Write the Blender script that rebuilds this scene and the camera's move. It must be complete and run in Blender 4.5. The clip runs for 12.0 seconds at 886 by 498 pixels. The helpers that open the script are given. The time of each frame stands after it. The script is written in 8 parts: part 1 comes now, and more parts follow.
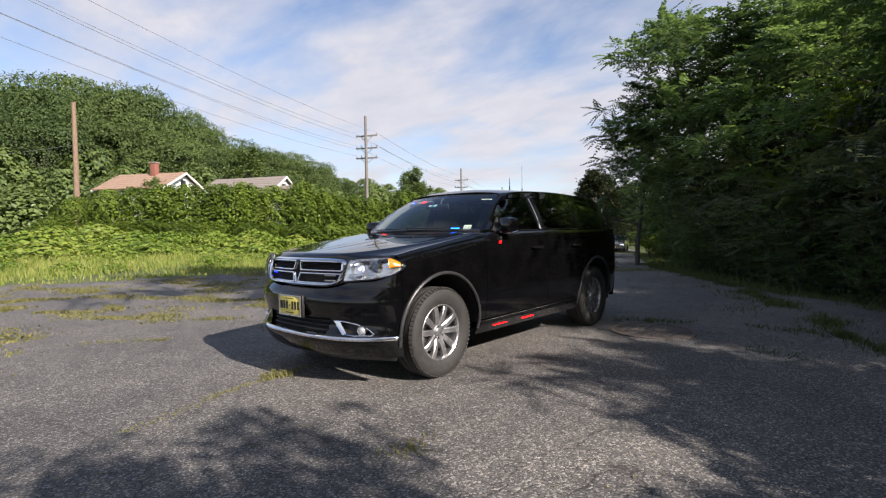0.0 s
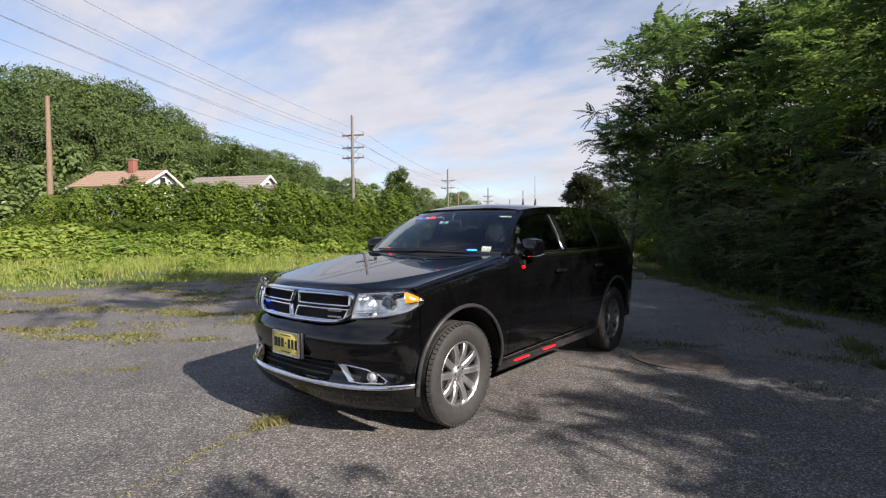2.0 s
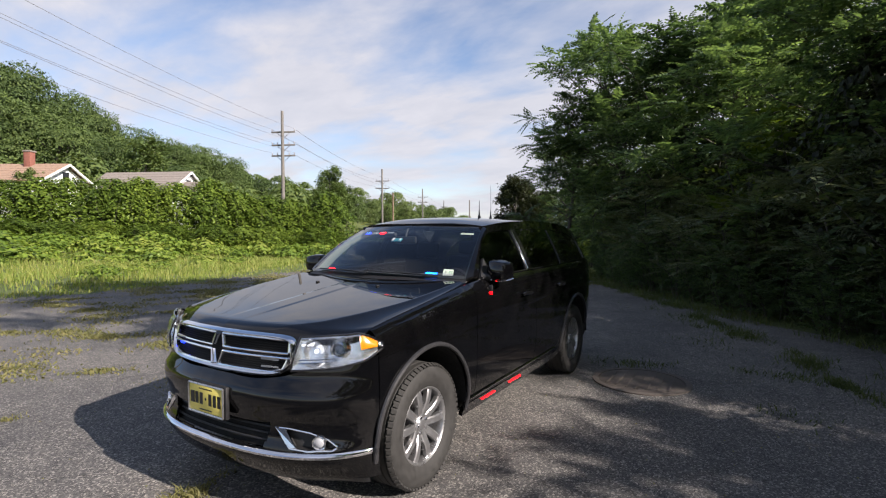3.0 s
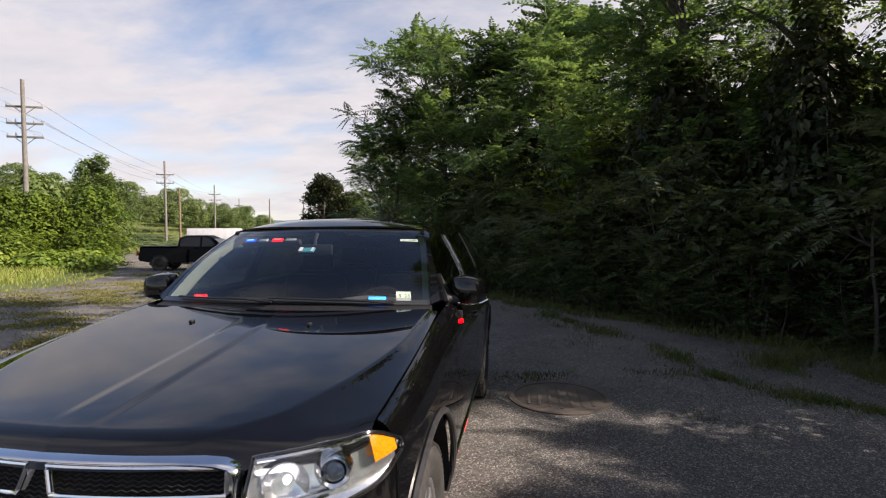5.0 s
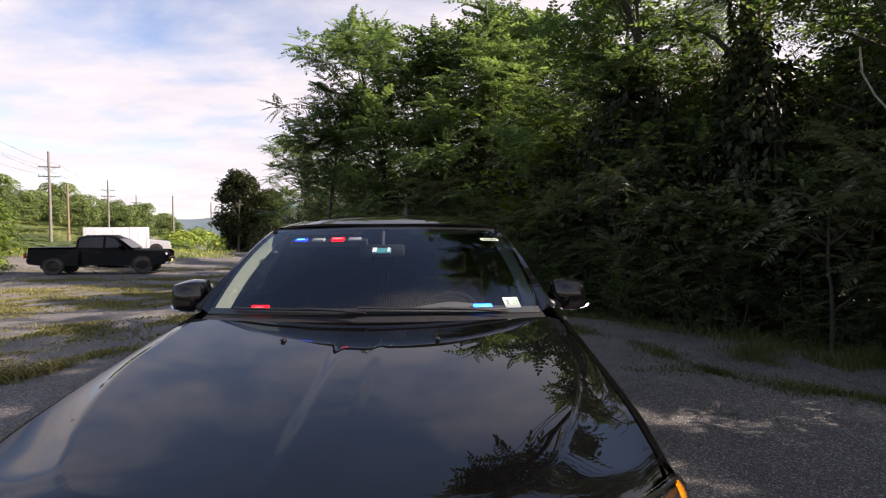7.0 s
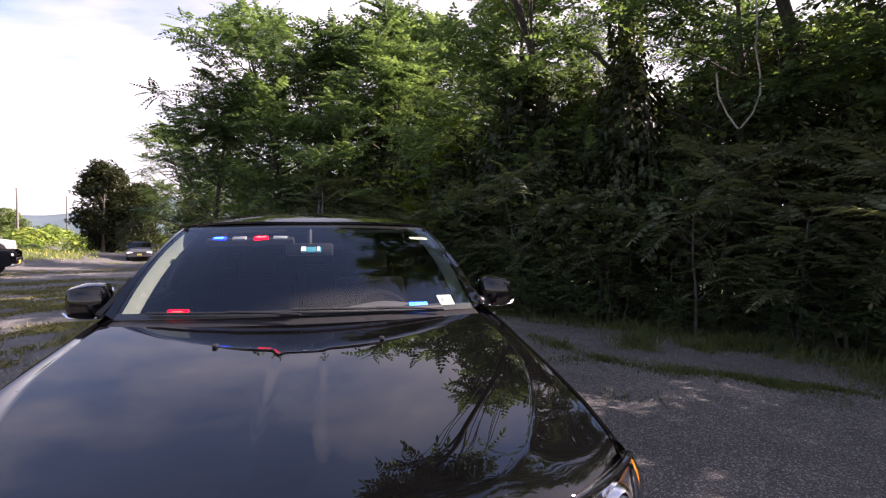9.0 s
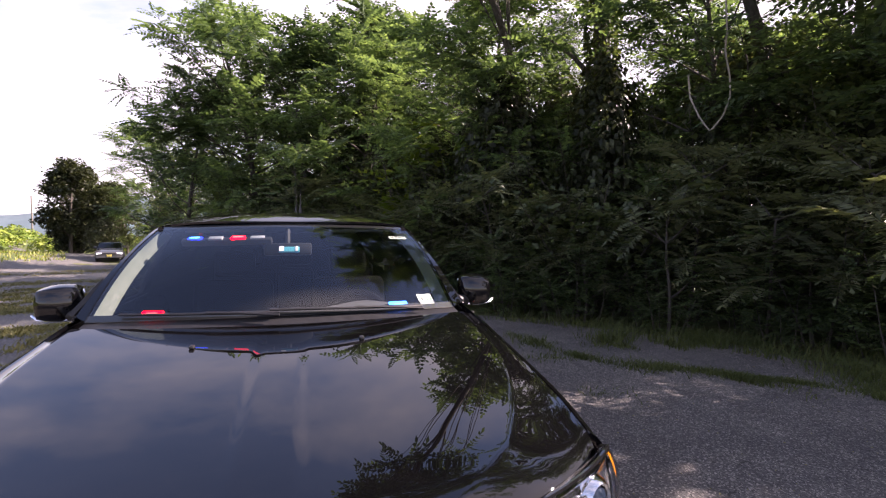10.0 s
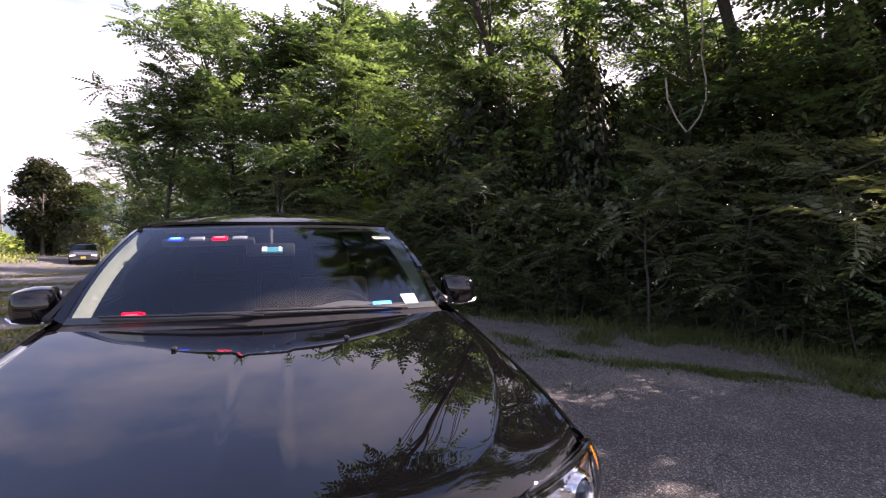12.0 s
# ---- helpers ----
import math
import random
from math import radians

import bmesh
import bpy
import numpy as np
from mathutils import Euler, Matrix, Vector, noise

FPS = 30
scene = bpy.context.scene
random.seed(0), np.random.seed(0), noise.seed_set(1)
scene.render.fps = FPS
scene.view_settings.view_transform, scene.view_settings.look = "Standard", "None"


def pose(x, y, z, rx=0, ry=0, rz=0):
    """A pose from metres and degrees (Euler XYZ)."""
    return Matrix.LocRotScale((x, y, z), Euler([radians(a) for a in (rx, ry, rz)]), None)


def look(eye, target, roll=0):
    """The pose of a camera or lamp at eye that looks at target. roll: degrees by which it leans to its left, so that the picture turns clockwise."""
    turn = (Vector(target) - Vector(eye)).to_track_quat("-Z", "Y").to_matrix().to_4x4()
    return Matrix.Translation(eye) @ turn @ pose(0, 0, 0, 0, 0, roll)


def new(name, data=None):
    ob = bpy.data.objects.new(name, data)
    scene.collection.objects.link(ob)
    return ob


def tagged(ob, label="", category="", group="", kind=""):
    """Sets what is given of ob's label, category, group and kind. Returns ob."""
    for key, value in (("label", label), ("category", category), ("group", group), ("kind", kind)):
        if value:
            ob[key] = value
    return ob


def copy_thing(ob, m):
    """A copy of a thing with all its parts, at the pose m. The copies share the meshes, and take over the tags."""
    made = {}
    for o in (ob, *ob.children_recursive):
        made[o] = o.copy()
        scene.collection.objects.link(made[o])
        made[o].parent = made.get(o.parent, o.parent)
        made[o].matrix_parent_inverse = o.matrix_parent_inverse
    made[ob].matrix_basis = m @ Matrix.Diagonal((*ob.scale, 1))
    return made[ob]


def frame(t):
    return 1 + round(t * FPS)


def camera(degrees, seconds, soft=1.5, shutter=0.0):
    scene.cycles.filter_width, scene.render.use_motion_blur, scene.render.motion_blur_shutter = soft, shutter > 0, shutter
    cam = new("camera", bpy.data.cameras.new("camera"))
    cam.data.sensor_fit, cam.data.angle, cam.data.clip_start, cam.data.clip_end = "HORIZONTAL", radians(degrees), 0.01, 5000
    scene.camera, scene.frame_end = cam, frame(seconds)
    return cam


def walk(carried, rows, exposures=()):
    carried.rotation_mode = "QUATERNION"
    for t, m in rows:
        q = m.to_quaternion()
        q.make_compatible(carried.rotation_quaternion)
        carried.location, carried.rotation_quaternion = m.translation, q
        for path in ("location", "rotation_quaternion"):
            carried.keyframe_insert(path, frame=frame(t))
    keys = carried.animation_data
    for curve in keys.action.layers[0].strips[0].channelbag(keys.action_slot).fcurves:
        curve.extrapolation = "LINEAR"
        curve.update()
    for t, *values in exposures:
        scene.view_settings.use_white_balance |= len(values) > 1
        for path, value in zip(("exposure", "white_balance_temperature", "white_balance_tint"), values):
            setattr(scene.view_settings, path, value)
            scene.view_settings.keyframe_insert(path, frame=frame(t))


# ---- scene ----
cam = camera(83.0, 12.0, soft=1.2)
PATH = [
    (0, (3.759, -3.213, 1.237), (2.448, -1.704, 1.174), -0.8),
    (0.5, (3.753, -3.211, 1.273), (2.443, -1.701, 1.208), -0.8),
    (1, (3.637, -3.154, 1.359), (2.331, -1.642, 1.293), -0.6),
    (1.5, (3.391, -3.057, 1.452), (2.087, -1.541, 1.384), -0.5),
    (2, (3.170, -2.955, 1.440), (1.908, -1.405, 1.375), -0.3),
    (2.5, (2.936, -2.754, 1.547), (1.801, -1.109, 1.479), -0.1),
    (3, (2.660, -2.595, 1.600), (1.614, -0.891, 1.535), -0.0),
    (3.5, (2.334, -2.423, 1.629), (1.511, -0.601, 1.561), -0.0),
    (3.7, (2.198, -2.337, 1.612), (1.457, -0.480, 1.553), -0.0),
    (5.3, (1.141, -1.902, 1.645), (0.872, 0.078, 1.575), -0.4),
    (5.5, (1.022, -1.886, 1.647), (0.77, 0.097, 1.577), -0.4),
    (6, (0.714, -1.839, 1.649), (0.536, 0.152, 1.579), -0.4),
    (6.5, (0.517, -1.739, 1.638), (0.422, 0.257, 1.568), -0.5),
    (7, (0.333, -1.694, 1.635), (0.353, 0.305, 1.566), -0.3),
    (9, (0.134, -1.683, 1.632), (0.574, 0.267, 1.56), -0.0),
    (9.5, (0.129, -1.689, 1.631), (0.612, 0.251, 1.558), -0.1),
    (10, (0.126, -1.693, 1.63), (0.65, 0.236, 1.557), -0.1),
    (10.5, (0.12, -1.699, 1.628), (0.673, 0.221, 1.556), -0.1),
    (11, (0.116, -1.703, 1.627), (0.687, 0.212, 1.555), -0.1),
    (11.5, (0.113, -1.707, 1.627), (0.7, 0.204, 1.554), -0.3),
    (12, (0.114, -1.707, 1.627), (0.706, 0.202, 1.555), -0.3),
]
walk(cam, [(t, look(eye, target, roll)) for t, eye, target, roll in PATH], [(0, 0.92, 6450, 17), (3.5, 0.92, 6420, 17), (5.5, 1.06, 7000, 21), (7, 1.28, 7000, 24), (9, 1.74, 6800, 34), (12, 1.98, 6800, 38)])


# ---- world, sun, exposure ----
SUN_DIR = Vector((0.855, -0.05, 0.515)).normalized()


def link(tree, a, b):
    tree.links.new(a, b)


def node(tree, kind, **values):
    n = tree.nodes.new(kind)
    for key, value in values.items():
        if key in n.inputs:
            n.inputs[key].default_value = value
    return n


def math_node(tree, op, a, b=None):
    n = tree.nodes.new("ShaderNodeMath")
    n.operation = op
    for i, v in enumerate((a, b)):
        if v is None:
            continue
        if isinstance(v, (int, float)):
            n.inputs[i].default_value = v
        else:
            tree.links.new(v, n.inputs[i])
    return n.outputs[0]


def ramp(tree, fac, stops):
    n = tree.nodes.new("ShaderNodeValToRGB")
    els = n.color_ramp.elements
    while len(els) < len(stops):
        els.new(0.5)
    for e, (p, c) in zip(els, stops):
        e.position = p
        e.color = (*c, 1) if len(c) == 3 else c
    tree.links.new(fac, n.inputs[0])
    return n.outputs[0]


def mix_col(tree, fac, a, b, mode="MIX"):
    n = tree.nodes.new("ShaderNodeMix")
    n.data_type, n.blend_type = "RGBA", mode
    for sock, v in ((n.inputs[0], fac), (n.inputs[6], a), (n.inputs[7], b)):
        if isinstance(v, (int, float)):
            sock.default_value = v
        elif isinstance(v, tuple):
            sock.default_value = (*v, 1)
        else:
            tree.links.new(v, sock)
    return n.outputs[2]


world = bpy.data.worlds.new("sky")
scene.world = world
world.use_nodes = True
wt = world.node_tree
wt.nodes.clear()
sky = wt.nodes.new("ShaderNodeTexSky")
sky.sky_type, sky.sun_disc = "NISHITA", False
sky.sun_elevation = math.asin(SUN_DIR.z)
sky.sun_rotation = math.atan2(SUN_DIR.x, SUN_DIR.y)
sky.air_density, sky.dust_density, sky.ozone_density = 1.0, 0.3, 2.2
# thin streaked clouds on a plane high overhead
tc = wt.nodes.new("ShaderNodeTexCoord")
sep = wt.nodes.new("ShaderNodeSeparateXYZ")
link(wt, tc.outputs["Generated"], sep.inputs[0])
up = math_node(wt, "ADD", math_node(wt, "MAXIMUM", sep.outputs[2], 0.0), 0.16)
com = wt.nodes.new("ShaderNodeCombineXYZ")
link(wt, math_node(wt, "DIVIDE", sep.outputs[0], up), com.inputs[0])
link(wt, math_node(wt, "DIVIDE", sep.outputs[1], up), com.inputs[1])
mp = wt.nodes.new("ShaderNodeMapping")
mp.inputs["Rotation"].default_value = (0, 0, radians(25))
mp.inputs["Scale"].default_value = (0.8, 1.25, 1)
mp.inputs["Location"].default_value = (3.3, 1.3, 0)
link(wt, com.outputs[0], mp.inputs[0])
n1 = node(wt, "ShaderNodeTexNoise", Scale=1.25, Detail=5.0, Roughness=0.5, Distortion=0.35)
n2 = node(wt, "ShaderNodeTexNoise", Scale=3.4, Detail=5.0, Roughness=0.6, Distortion=0.2)
for n in (n1, n2):
    link(wt, mp.outputs[0], n.inputs["Vector"])
cl = math_node(wt, "ADD", math_node(wt, "MULTIPLY", n1.outputs[0], 0.76), math_node(wt, "MULTIPLY", n2.outputs[0], 0.24))
# clear blue high in the north
thin = math_node(wt, "MULTIPLY", math_node(wt, "MAXIMUM", math_node(wt, "SUBTRACT", sep.outputs[2], 0.42), 0.0), 1.4)
thin = math_node(wt, "MULTIPLY", thin, math_node(wt, "MINIMUM", math_node(wt, "MAXIMUM", math_node(wt, "MULTIPLY", math_node(wt, "ADD", sep.outputs[1], 0.05), 2.2), 0.0), 1.0))
haze = math_node(wt, "MULTIPLY", math_node(wt, "MAXIMUM", math_node(wt, "SUBTRACT", 0.40, sep.outputs[2]), 0.0), 0.13)
cl = math_node(wt, "ADD", math_node(wt, "SUBTRACT", cl, thin), haze)
# cloudier towards the north-east
tilt = math_node(wt, "MULTIPLY", math_node(wt, "ADD", sep.outputs[0], sep.outputs[1]), 0.085)
cl = math_node(wt, "ADD", cl, tilt)
cover = ramp(wt, cl, [(0.34, (0.03, 0.03, 0.03)), (0.46, (0.5, 0.5, 0.5)), (0.58, (1, 1, 1))])
cloud_tone = ramp(wt, n2.outputs[0], [(0.3, (3.9, 4.05, 4.3)), (0.7, (4.65, 4.7, 4.8))])
mixed = mix_col(wt, math_node(wt, "MULTIPLY", cover, 0.93), sky.outputs[0], cloud_tone)
bg = wt.nodes.new("ShaderNodeBackground")
bg.inputs[1].default_value = 0.090
link(wt, mixed, bg.inputs[0])
wo = wt.nodes.new("ShaderNodeOutputWorld")
link(wt, bg.outputs[0], wo.inputs[0])

sun_data = bpy.data.lights.new("sun", "SUN")
sun_data.energy, sun_data.angle, sun_data.color = 5.0, radians(0.53), (1.0, 0.93, 0.82)
sun = new("sun", sun_data)
sun.matrix_world = Matrix.Translation((30, 0, 40)) @ SUN_DIR.to_track_quat("Z", "Y").to_matrix().to_4x4()


# ---- materials ----
def material(name):
    m = bpy.data.materials.new(name)
    m.use_nodes = True
    t = m.node_tree
    return m, t, t.nodes["Principled BSDF"], t.nodes["Material Output"]


def coords(t, scale=(1, 1, 1), kind="Object"):
    c = t.nodes.new("ShaderNodeTexCoord")
    m = t.nodes.new("ShaderNodeMapping")
    m.inputs["Scale"].default_value = scale
    link(t, c.outputs[kind], m.inputs[0])
    return m.outputs[0]


def world_pos(t):
    return t.nodes.new("ShaderNodeNewGeometry").outputs["Position"]


def bump(t, p, height, strength=0.3, distance=0.01):
    b = node(t, "ShaderNodeBump", Strength=strength, Distance=distance)
    link(t, height, b.inputs["Height"])
    link(t, b.outputs[0], p.inputs["Normal"])


def tex(t, vec, kind="ShaderNodeTexNoise", **v):
    n = node(t, kind, **v)
    link(t, vec, n.inputs["Vector"])
    return n


def plain(name, colour, rough=0.5, metal=0.0, vary=0.12, scale=30.0, coat=0.0, bump_by=0.0):
    """A paint, plastic or metal with faint unevenness in tone and gloss."""
    m, t, p, _ = material(name)
    v = coords(t)
    n = tex(t, v, Scale=scale, Detail=4.0, Roughness=0.6)
    dark = tuple(c * (1 - vary) for c in colour)
    light = tuple(min(1, c * (1 + vary)) for c in colour)
    link(t, ramp(t, n.outputs[0], [(0.3, dark), (0.7, light)]), p.inputs["Base Color"])
    r = ramp(t, n.outputs[0], [(0.3, (rough * 0.85,) * 3), (0.7, (min(1, rough * 1.15),) * 3)])
    link(t, r, p.inputs["Roughness"])
    p.inputs["Metallic"].default_value = metal
    p.inputs["Coat Weight"].default_value = coat
    p.inputs["Coat Roughness"].default_value = 0.03
    if bump_by:
        bump(t, p, n.outputs[0], bump_by, 0.004)
    return m


def leaf_material(name, dark, mid, light, through_col, amount=0.35, rough=0.45):
    """Leaves: tone differs leaf by leaf and in drifts; some light passes through."""
    m, t, p, out = material(name)
    g = t.nodes.new("ShaderNodeNewGeometry")
    drift = tex(t, g.outputs["Position"], Scale=0.45, Detail=3.0, Roughness=0.6)
    k = math_node(t, "ADD", math_node(t, "MULTIPLY", g.outputs["Random Per Island"], 0.50), math_node(t, "MULTIPLY", drift.outputs[0], 0.5))
    plant_tone = t.nodes.new("ShaderNodeObjectInfo")
    k = math_node(t, "ADD", k, math_node(t, "MULTIPLY", math_node(t, "SUBTRACT", plant_tone.outputs["Random"], 0.45), 0.30))
    col = ramp(t, k, [(0.2, dark), (0.52, mid), (0.85, light)])
    link(t, col, p.inputs["Base Color"])
    p.inputs["Roughness"].default_value = rough
    p.inputs["Specular IOR Level"].default_value = 0.35
    tr = t.nodes.new("ShaderNodeBsdfTranslucent")
    link(t, mix_col(t, 1.0, col, through_col, "MULTIPLY"), tr.inputs[0])
    mx = t.nodes.new("ShaderNodeMixShader")
    mx.inputs[0].default_value = amount
    link(t, p.outputs[0], mx.inputs[1])
    link(t, tr.outputs[0], mx.inputs[2])
    link(t, mx.outputs[0], out.inputs[0])
    return m


def asphalt_material():
    m, t, p, _ = material("weathered_asphalt")
    v = world_pos(t)
    stone = tex(t, v, "ShaderNodeTexVoronoi", Scale=95.0)
    stone2 = tex(t, v, "ShaderNodeTexVoronoi", Scale=38.0)
    fine = tex(t, v, Scale=170.0, Detail=3.0, Roughness=0.7)
    blot = tex(t, v, Scale=0.55, Detail=5.0, Roughness=0.62)
    blot2 = tex(t, v, Scale=3.1, Detail=5.0, Roughness=0.6)
    base = ramp(t, blot.outputs[0], [(0.28, (0.074, 0.072, 0.072)), (0.5, (0.108, 0.104, 0.100)), (0.72, (0.142, 0.134, 0.124))])
    base = mix_col(t, 0.5, base, ramp(t, blot2.outputs[0], [(0.3, (0.62, 0.62, 0.63)), (0.65, (1.12, 1.1, 1.07))]), "MULTIPLY")
    chip = ramp(t, stone.outputs["Color"], [(0.12, (0.28, 0.28, 0.29)), (0.42, (0.85, 0.84, 0.83)), (0.68, (1.3, 1.29, 1.27)), (0.88, (3.7, 3.55, 3.3))])
    base = mix_col(t, 0.8, base, chip, "MULTIPLY")
    chip2 = ramp(t, stone2.outputs["Color"], [(0.5, (1, 1, 1)), (0.86, (1.05, 1.05, 1.05)), (0.95, (1.9, 1.88, 1.8))])
    base = mix_col(t, 0.7, base, chip2, "MULTIPLY")
    # hairline cracks, bent by noise
    bent = t.nodes.new("ShaderNodeVectorMath")
    bent.operation = "ADD"
    wob = tex(t, v, Scale=1.7, Detail=4.0)
    sc = t.nodes.new("ShaderNodeVectorMath")
    sc.operation = "SCALE"
    sc.inputs["Scale"].default_value = 0.55
    link(t, wob.outputs["Color"], sc.inputs[0])
    link(t, v, bent.inputs[0])
    link(t, sc.outputs[0], bent.inputs[1])
    cr = node(t, "ShaderNodeTexVoronoi", Scale=0.62)
    cr.feature = "DISTANCE_TO_EDGE"
    link(t, bent.outputs[0], cr.inputs["Vector"])
    crack = ramp(t, cr.outputs["Distance"], [(0.0, (0.25,) * 3), (0.002, (0.45,) * 3), (0.006, (1,) * 3)])
    gate = ramp(t, blot2.outputs[0], [(0.40, (0,) * 3), (0.5, (1,) * 3)])
    keep = math_node(t, "MAXIMUM", crack, gate)
    base = mix_col(t, keep, (0.035, 0.032, 0.028), base)
    link(t, base, p.inputs["Base Color"])
    p.inputs["Roughness"].default_value = 0.82
    p.inputs["Specular IOR Level"].default_value = 0.4
    h = math_node(t, "ADD", math_node(t, "MULTIPLY", stone.outputs["Distance"], -1.0), math_node(t, "MULTIPLY", fine.outputs[0], 0.6))
    h = math_node(t, "ADD", h, math_node(t, "MULTIPLY", keep, 1.5))
    bump(t, p, h, 0.55, 0.006)
    return m


def soil_material():
    m, t, p, _ = material("grassy_soil")
    v = world_pos(t)
    a = tex(t, v, Scale=0.35, Detail=6.0, Roughness=0.65)
    b = tex(t, v, Scale=9.0, Detail=5.0, Roughness=0.7)
    ca = ramp(t, a.outputs[0], [(0.3, (0.055, 0.075, 0.02)), (0.5, (0.085, 0.115, 0.028)), (0.7, (0.14, 0.13, 0.05))])
    link(t, mix_col(t, 0.7, ca, ramp(t, b.outputs[0], [(0.3, (0.5, 0.5, 0.45)), (0.7, (1.25, 1.25, 1.2))]), "MULTIPLY"), p.inputs["Base Color"])
    p.inputs["Roughness"].default_value = 0.9
    bump(t, p, b.outputs[0], 0.6, 0.03)
    return m


def bark_material(name, a, b):
    m, t, p, _ = material(name)
    v = coords(t, (9, 9, 1.6))
    n = tex(t, v, Scale=2.0, Detail=6.0, Roughness=0.7)
    link(t, ramp(t, n.outputs[0], [(0.3, a), (0.7, b)]), p.inputs["Base Color"])
    p.inputs["Roughness"].default_value = 0.88
    bump(t, p, n.outputs[0], 0.7, 0.02)
    return m


def pane_material(name, tint, gloss_ior=1.5):
    """Thin automotive glass: straight see-through tint with a Fresnel reflection."""
    m, t, p, out = material(name)
    t.nodes.remove(p)
    tr = t.nodes.new("ShaderNodeBsdfTransparent")
    tr.inputs[0].default_value = (*tint, 1)
    gl = t.nodes.new("ShaderNodeBsdfGlossy")
    gl.inputs["Roughness"].default_value = 0.01
    lw = t.nodes.new("ShaderNodeLayerWeight")
    lw.inputs[0].default_value = 0.5
    r0 = ((gloss_ior - 1) / (gloss_ior + 1)) ** 2 * 2.4
    fac = math_node(t, "ADD", math_node(t, "MULTIPLY", math_node(t, "POWER", lw.outputs["Facing"], 4.0), 1 - r0), r0)
    mx = t.nodes.new("ShaderNodeMixShader")
    link(t, fac, mx.inputs[0])
    link(t, tr.outputs[0], mx.inputs[1])
    link(t, gl.outputs[0], mx.inputs[2])
    link(t, mx.outputs[0], out.inputs[0])
    return m


def emit_material(name, colour, strength):
    m, t, p, _ = material(name)
    p.inputs["Base Color"].default_value = (*[c * 0.5 for c in colour], 1)
    p.inputs["Emission Color"].default_value = (*colour, 1)
    p.inputs["Emission Strength"].default_value = strength
    return m


def car_paint(name, colour, flake=(0.05, 0.05, 0.06)):
    m, t, p, _ = material(name)
    v = coords(t)
    dust = tex(t, v, Scale=5.0, Detail=6.0, Roughness=0.65)
    speck = tex(t, v, "ShaderNodeTexVoronoi", Scale=60.0)
    c = mix_col(t, 0.35, colour, ramp(t, dust.outputs[0], [(0.4, colour), (0.75, flake)]))
    dots = ramp(t, speck.outputs["Distance"], [(0.0, (1,) * 3), (0.035, (0,) * 3)])
    c = mix_col(t, math_node(t, "MULTIPLY", dots, 0.10), c, (0.10, 0.095, 0.09))
    link(t, c, p.inputs["Base Color"])
    p.inputs["Roughness"].default_value = 0.5
    p.inputs["Specular IOR Level"].default_value = 0.0
    p.inputs["Coat Weight"].default_value = 1.0
    p.inputs["Coat IOR"].default_value = 1.55
    link(t, ramp(t, dust.outputs[0], [(0.3, (0.0,) * 3), (0.75, (0.02,) * 3)]), p.inputs["Coat Roughness"])
    return m


M_ASPHALT = asphalt_material()
M_SOIL = soil_material()
M_BARK = bark_material("grey_bark", (0.036, 0.031, 0.026), (0.105, 0.093, 0.078))
M_BARK2 = bark_material("pole_wood", (0.13, 0.085, 0.055), (0.27, 0.19, 0.13))
M_BARK3 = bark_material("weathered_pole_wood", (0.10, 0.095, 0.085), (0.22, 0.20, 0.18))
M_FROND = leaf_material("compound_leaf", (0.037, 0.061, 0.034), (0.080, 0.123, 0.062), (0.154, 0.213, 0.094), (1.55, 1.65, 0.78), 0.50)
M_FROND_SH = leaf_material("sumac_leaf", (0.066, 0.082, 0.048), (0.120, 0.142, 0.078), (0.188, 0.208, 0.108), (1.4, 1.4, 0.7), 0.34, 0.42)
M_LEAF_OAK = leaf_material("oak_leaf", (0.036, 0.064, 0.020), (0.074, 0.114, 0.033), (0.128, 0.176, 0.048), (1.1, 1.2, 0.5), 0.30, 0.7)
# Lighter, yellower than M_FROND: sun on the sprouts put into the colour.
M_FROND_SUNLIT = leaf_material("sunlit_yellow_leaf", (0.07, 0.12, 0.016), (0.13, 0.19, 0.025), (0.22, 0.27, 0.035), (1.0, 1.0, 0.4), 0.45)
M_LEAF = leaf_material("broad_leaf", (0.042, 0.058, 0.028), (0.076, 0.103, 0.046), (0.128, 0.162, 0.066), (1.5, 1.5, 0.6), 0.42)
# Darker copy of M_LEAF: shade inside the thicket put into the colour.
M_LEAF_SHADED = leaf_material("shaded_leaf", (0.020, 0.025, 0.013), (0.038, 0.047, 0.022), (0.072, 0.086, 0.036), (1.4, 1.4, 0.6), 0.36)
M_LEAF_FAR = leaf_material("woodland_leaf", (0.070, 0.112, 0.036), (0.120, 0.170, 0.052), (0.175, 0.225, 0.070), (1.2, 1.2, 0.5), 0.34)
M_KNOT = leaf_material("knotweed_leaf", (0.058, 0.098, 0.014), (0.118, 0.18, 0.024), (0.215, 0.285, 0.045), (1.1, 1.1, 0.35), 0.3, 0.4)
M_WEED = leaf_material("weed_leaf", (0.09, 0.15, 0.02), (0.16, 0.235, 0.03), (0.27, 0.31, 0.06), (1.1, 1.1, 0.35), 0.3)
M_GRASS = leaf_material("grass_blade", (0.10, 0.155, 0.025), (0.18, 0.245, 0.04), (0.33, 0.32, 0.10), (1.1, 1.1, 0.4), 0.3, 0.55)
# Darker copy of M_GRASS: tree shade put into the blade colour.
M_GRASS_SHADED = leaf_material("shaded_grass_blade", (0.045, 0.070, 0.020), (0.085, 0.114, 0.032), (0.15, 0.165, 0.055), (1.1, 1.1, 0.4), 0.3, 0.55)
M_DRYGRASS = leaf_material("drying_grass", (0.120, 0.130, 0.045), (0.205, 0.198, 0.075), (0.32, 0.275, 0.125), (1.1, 1.0, 0.5), 0.35, 0.6)
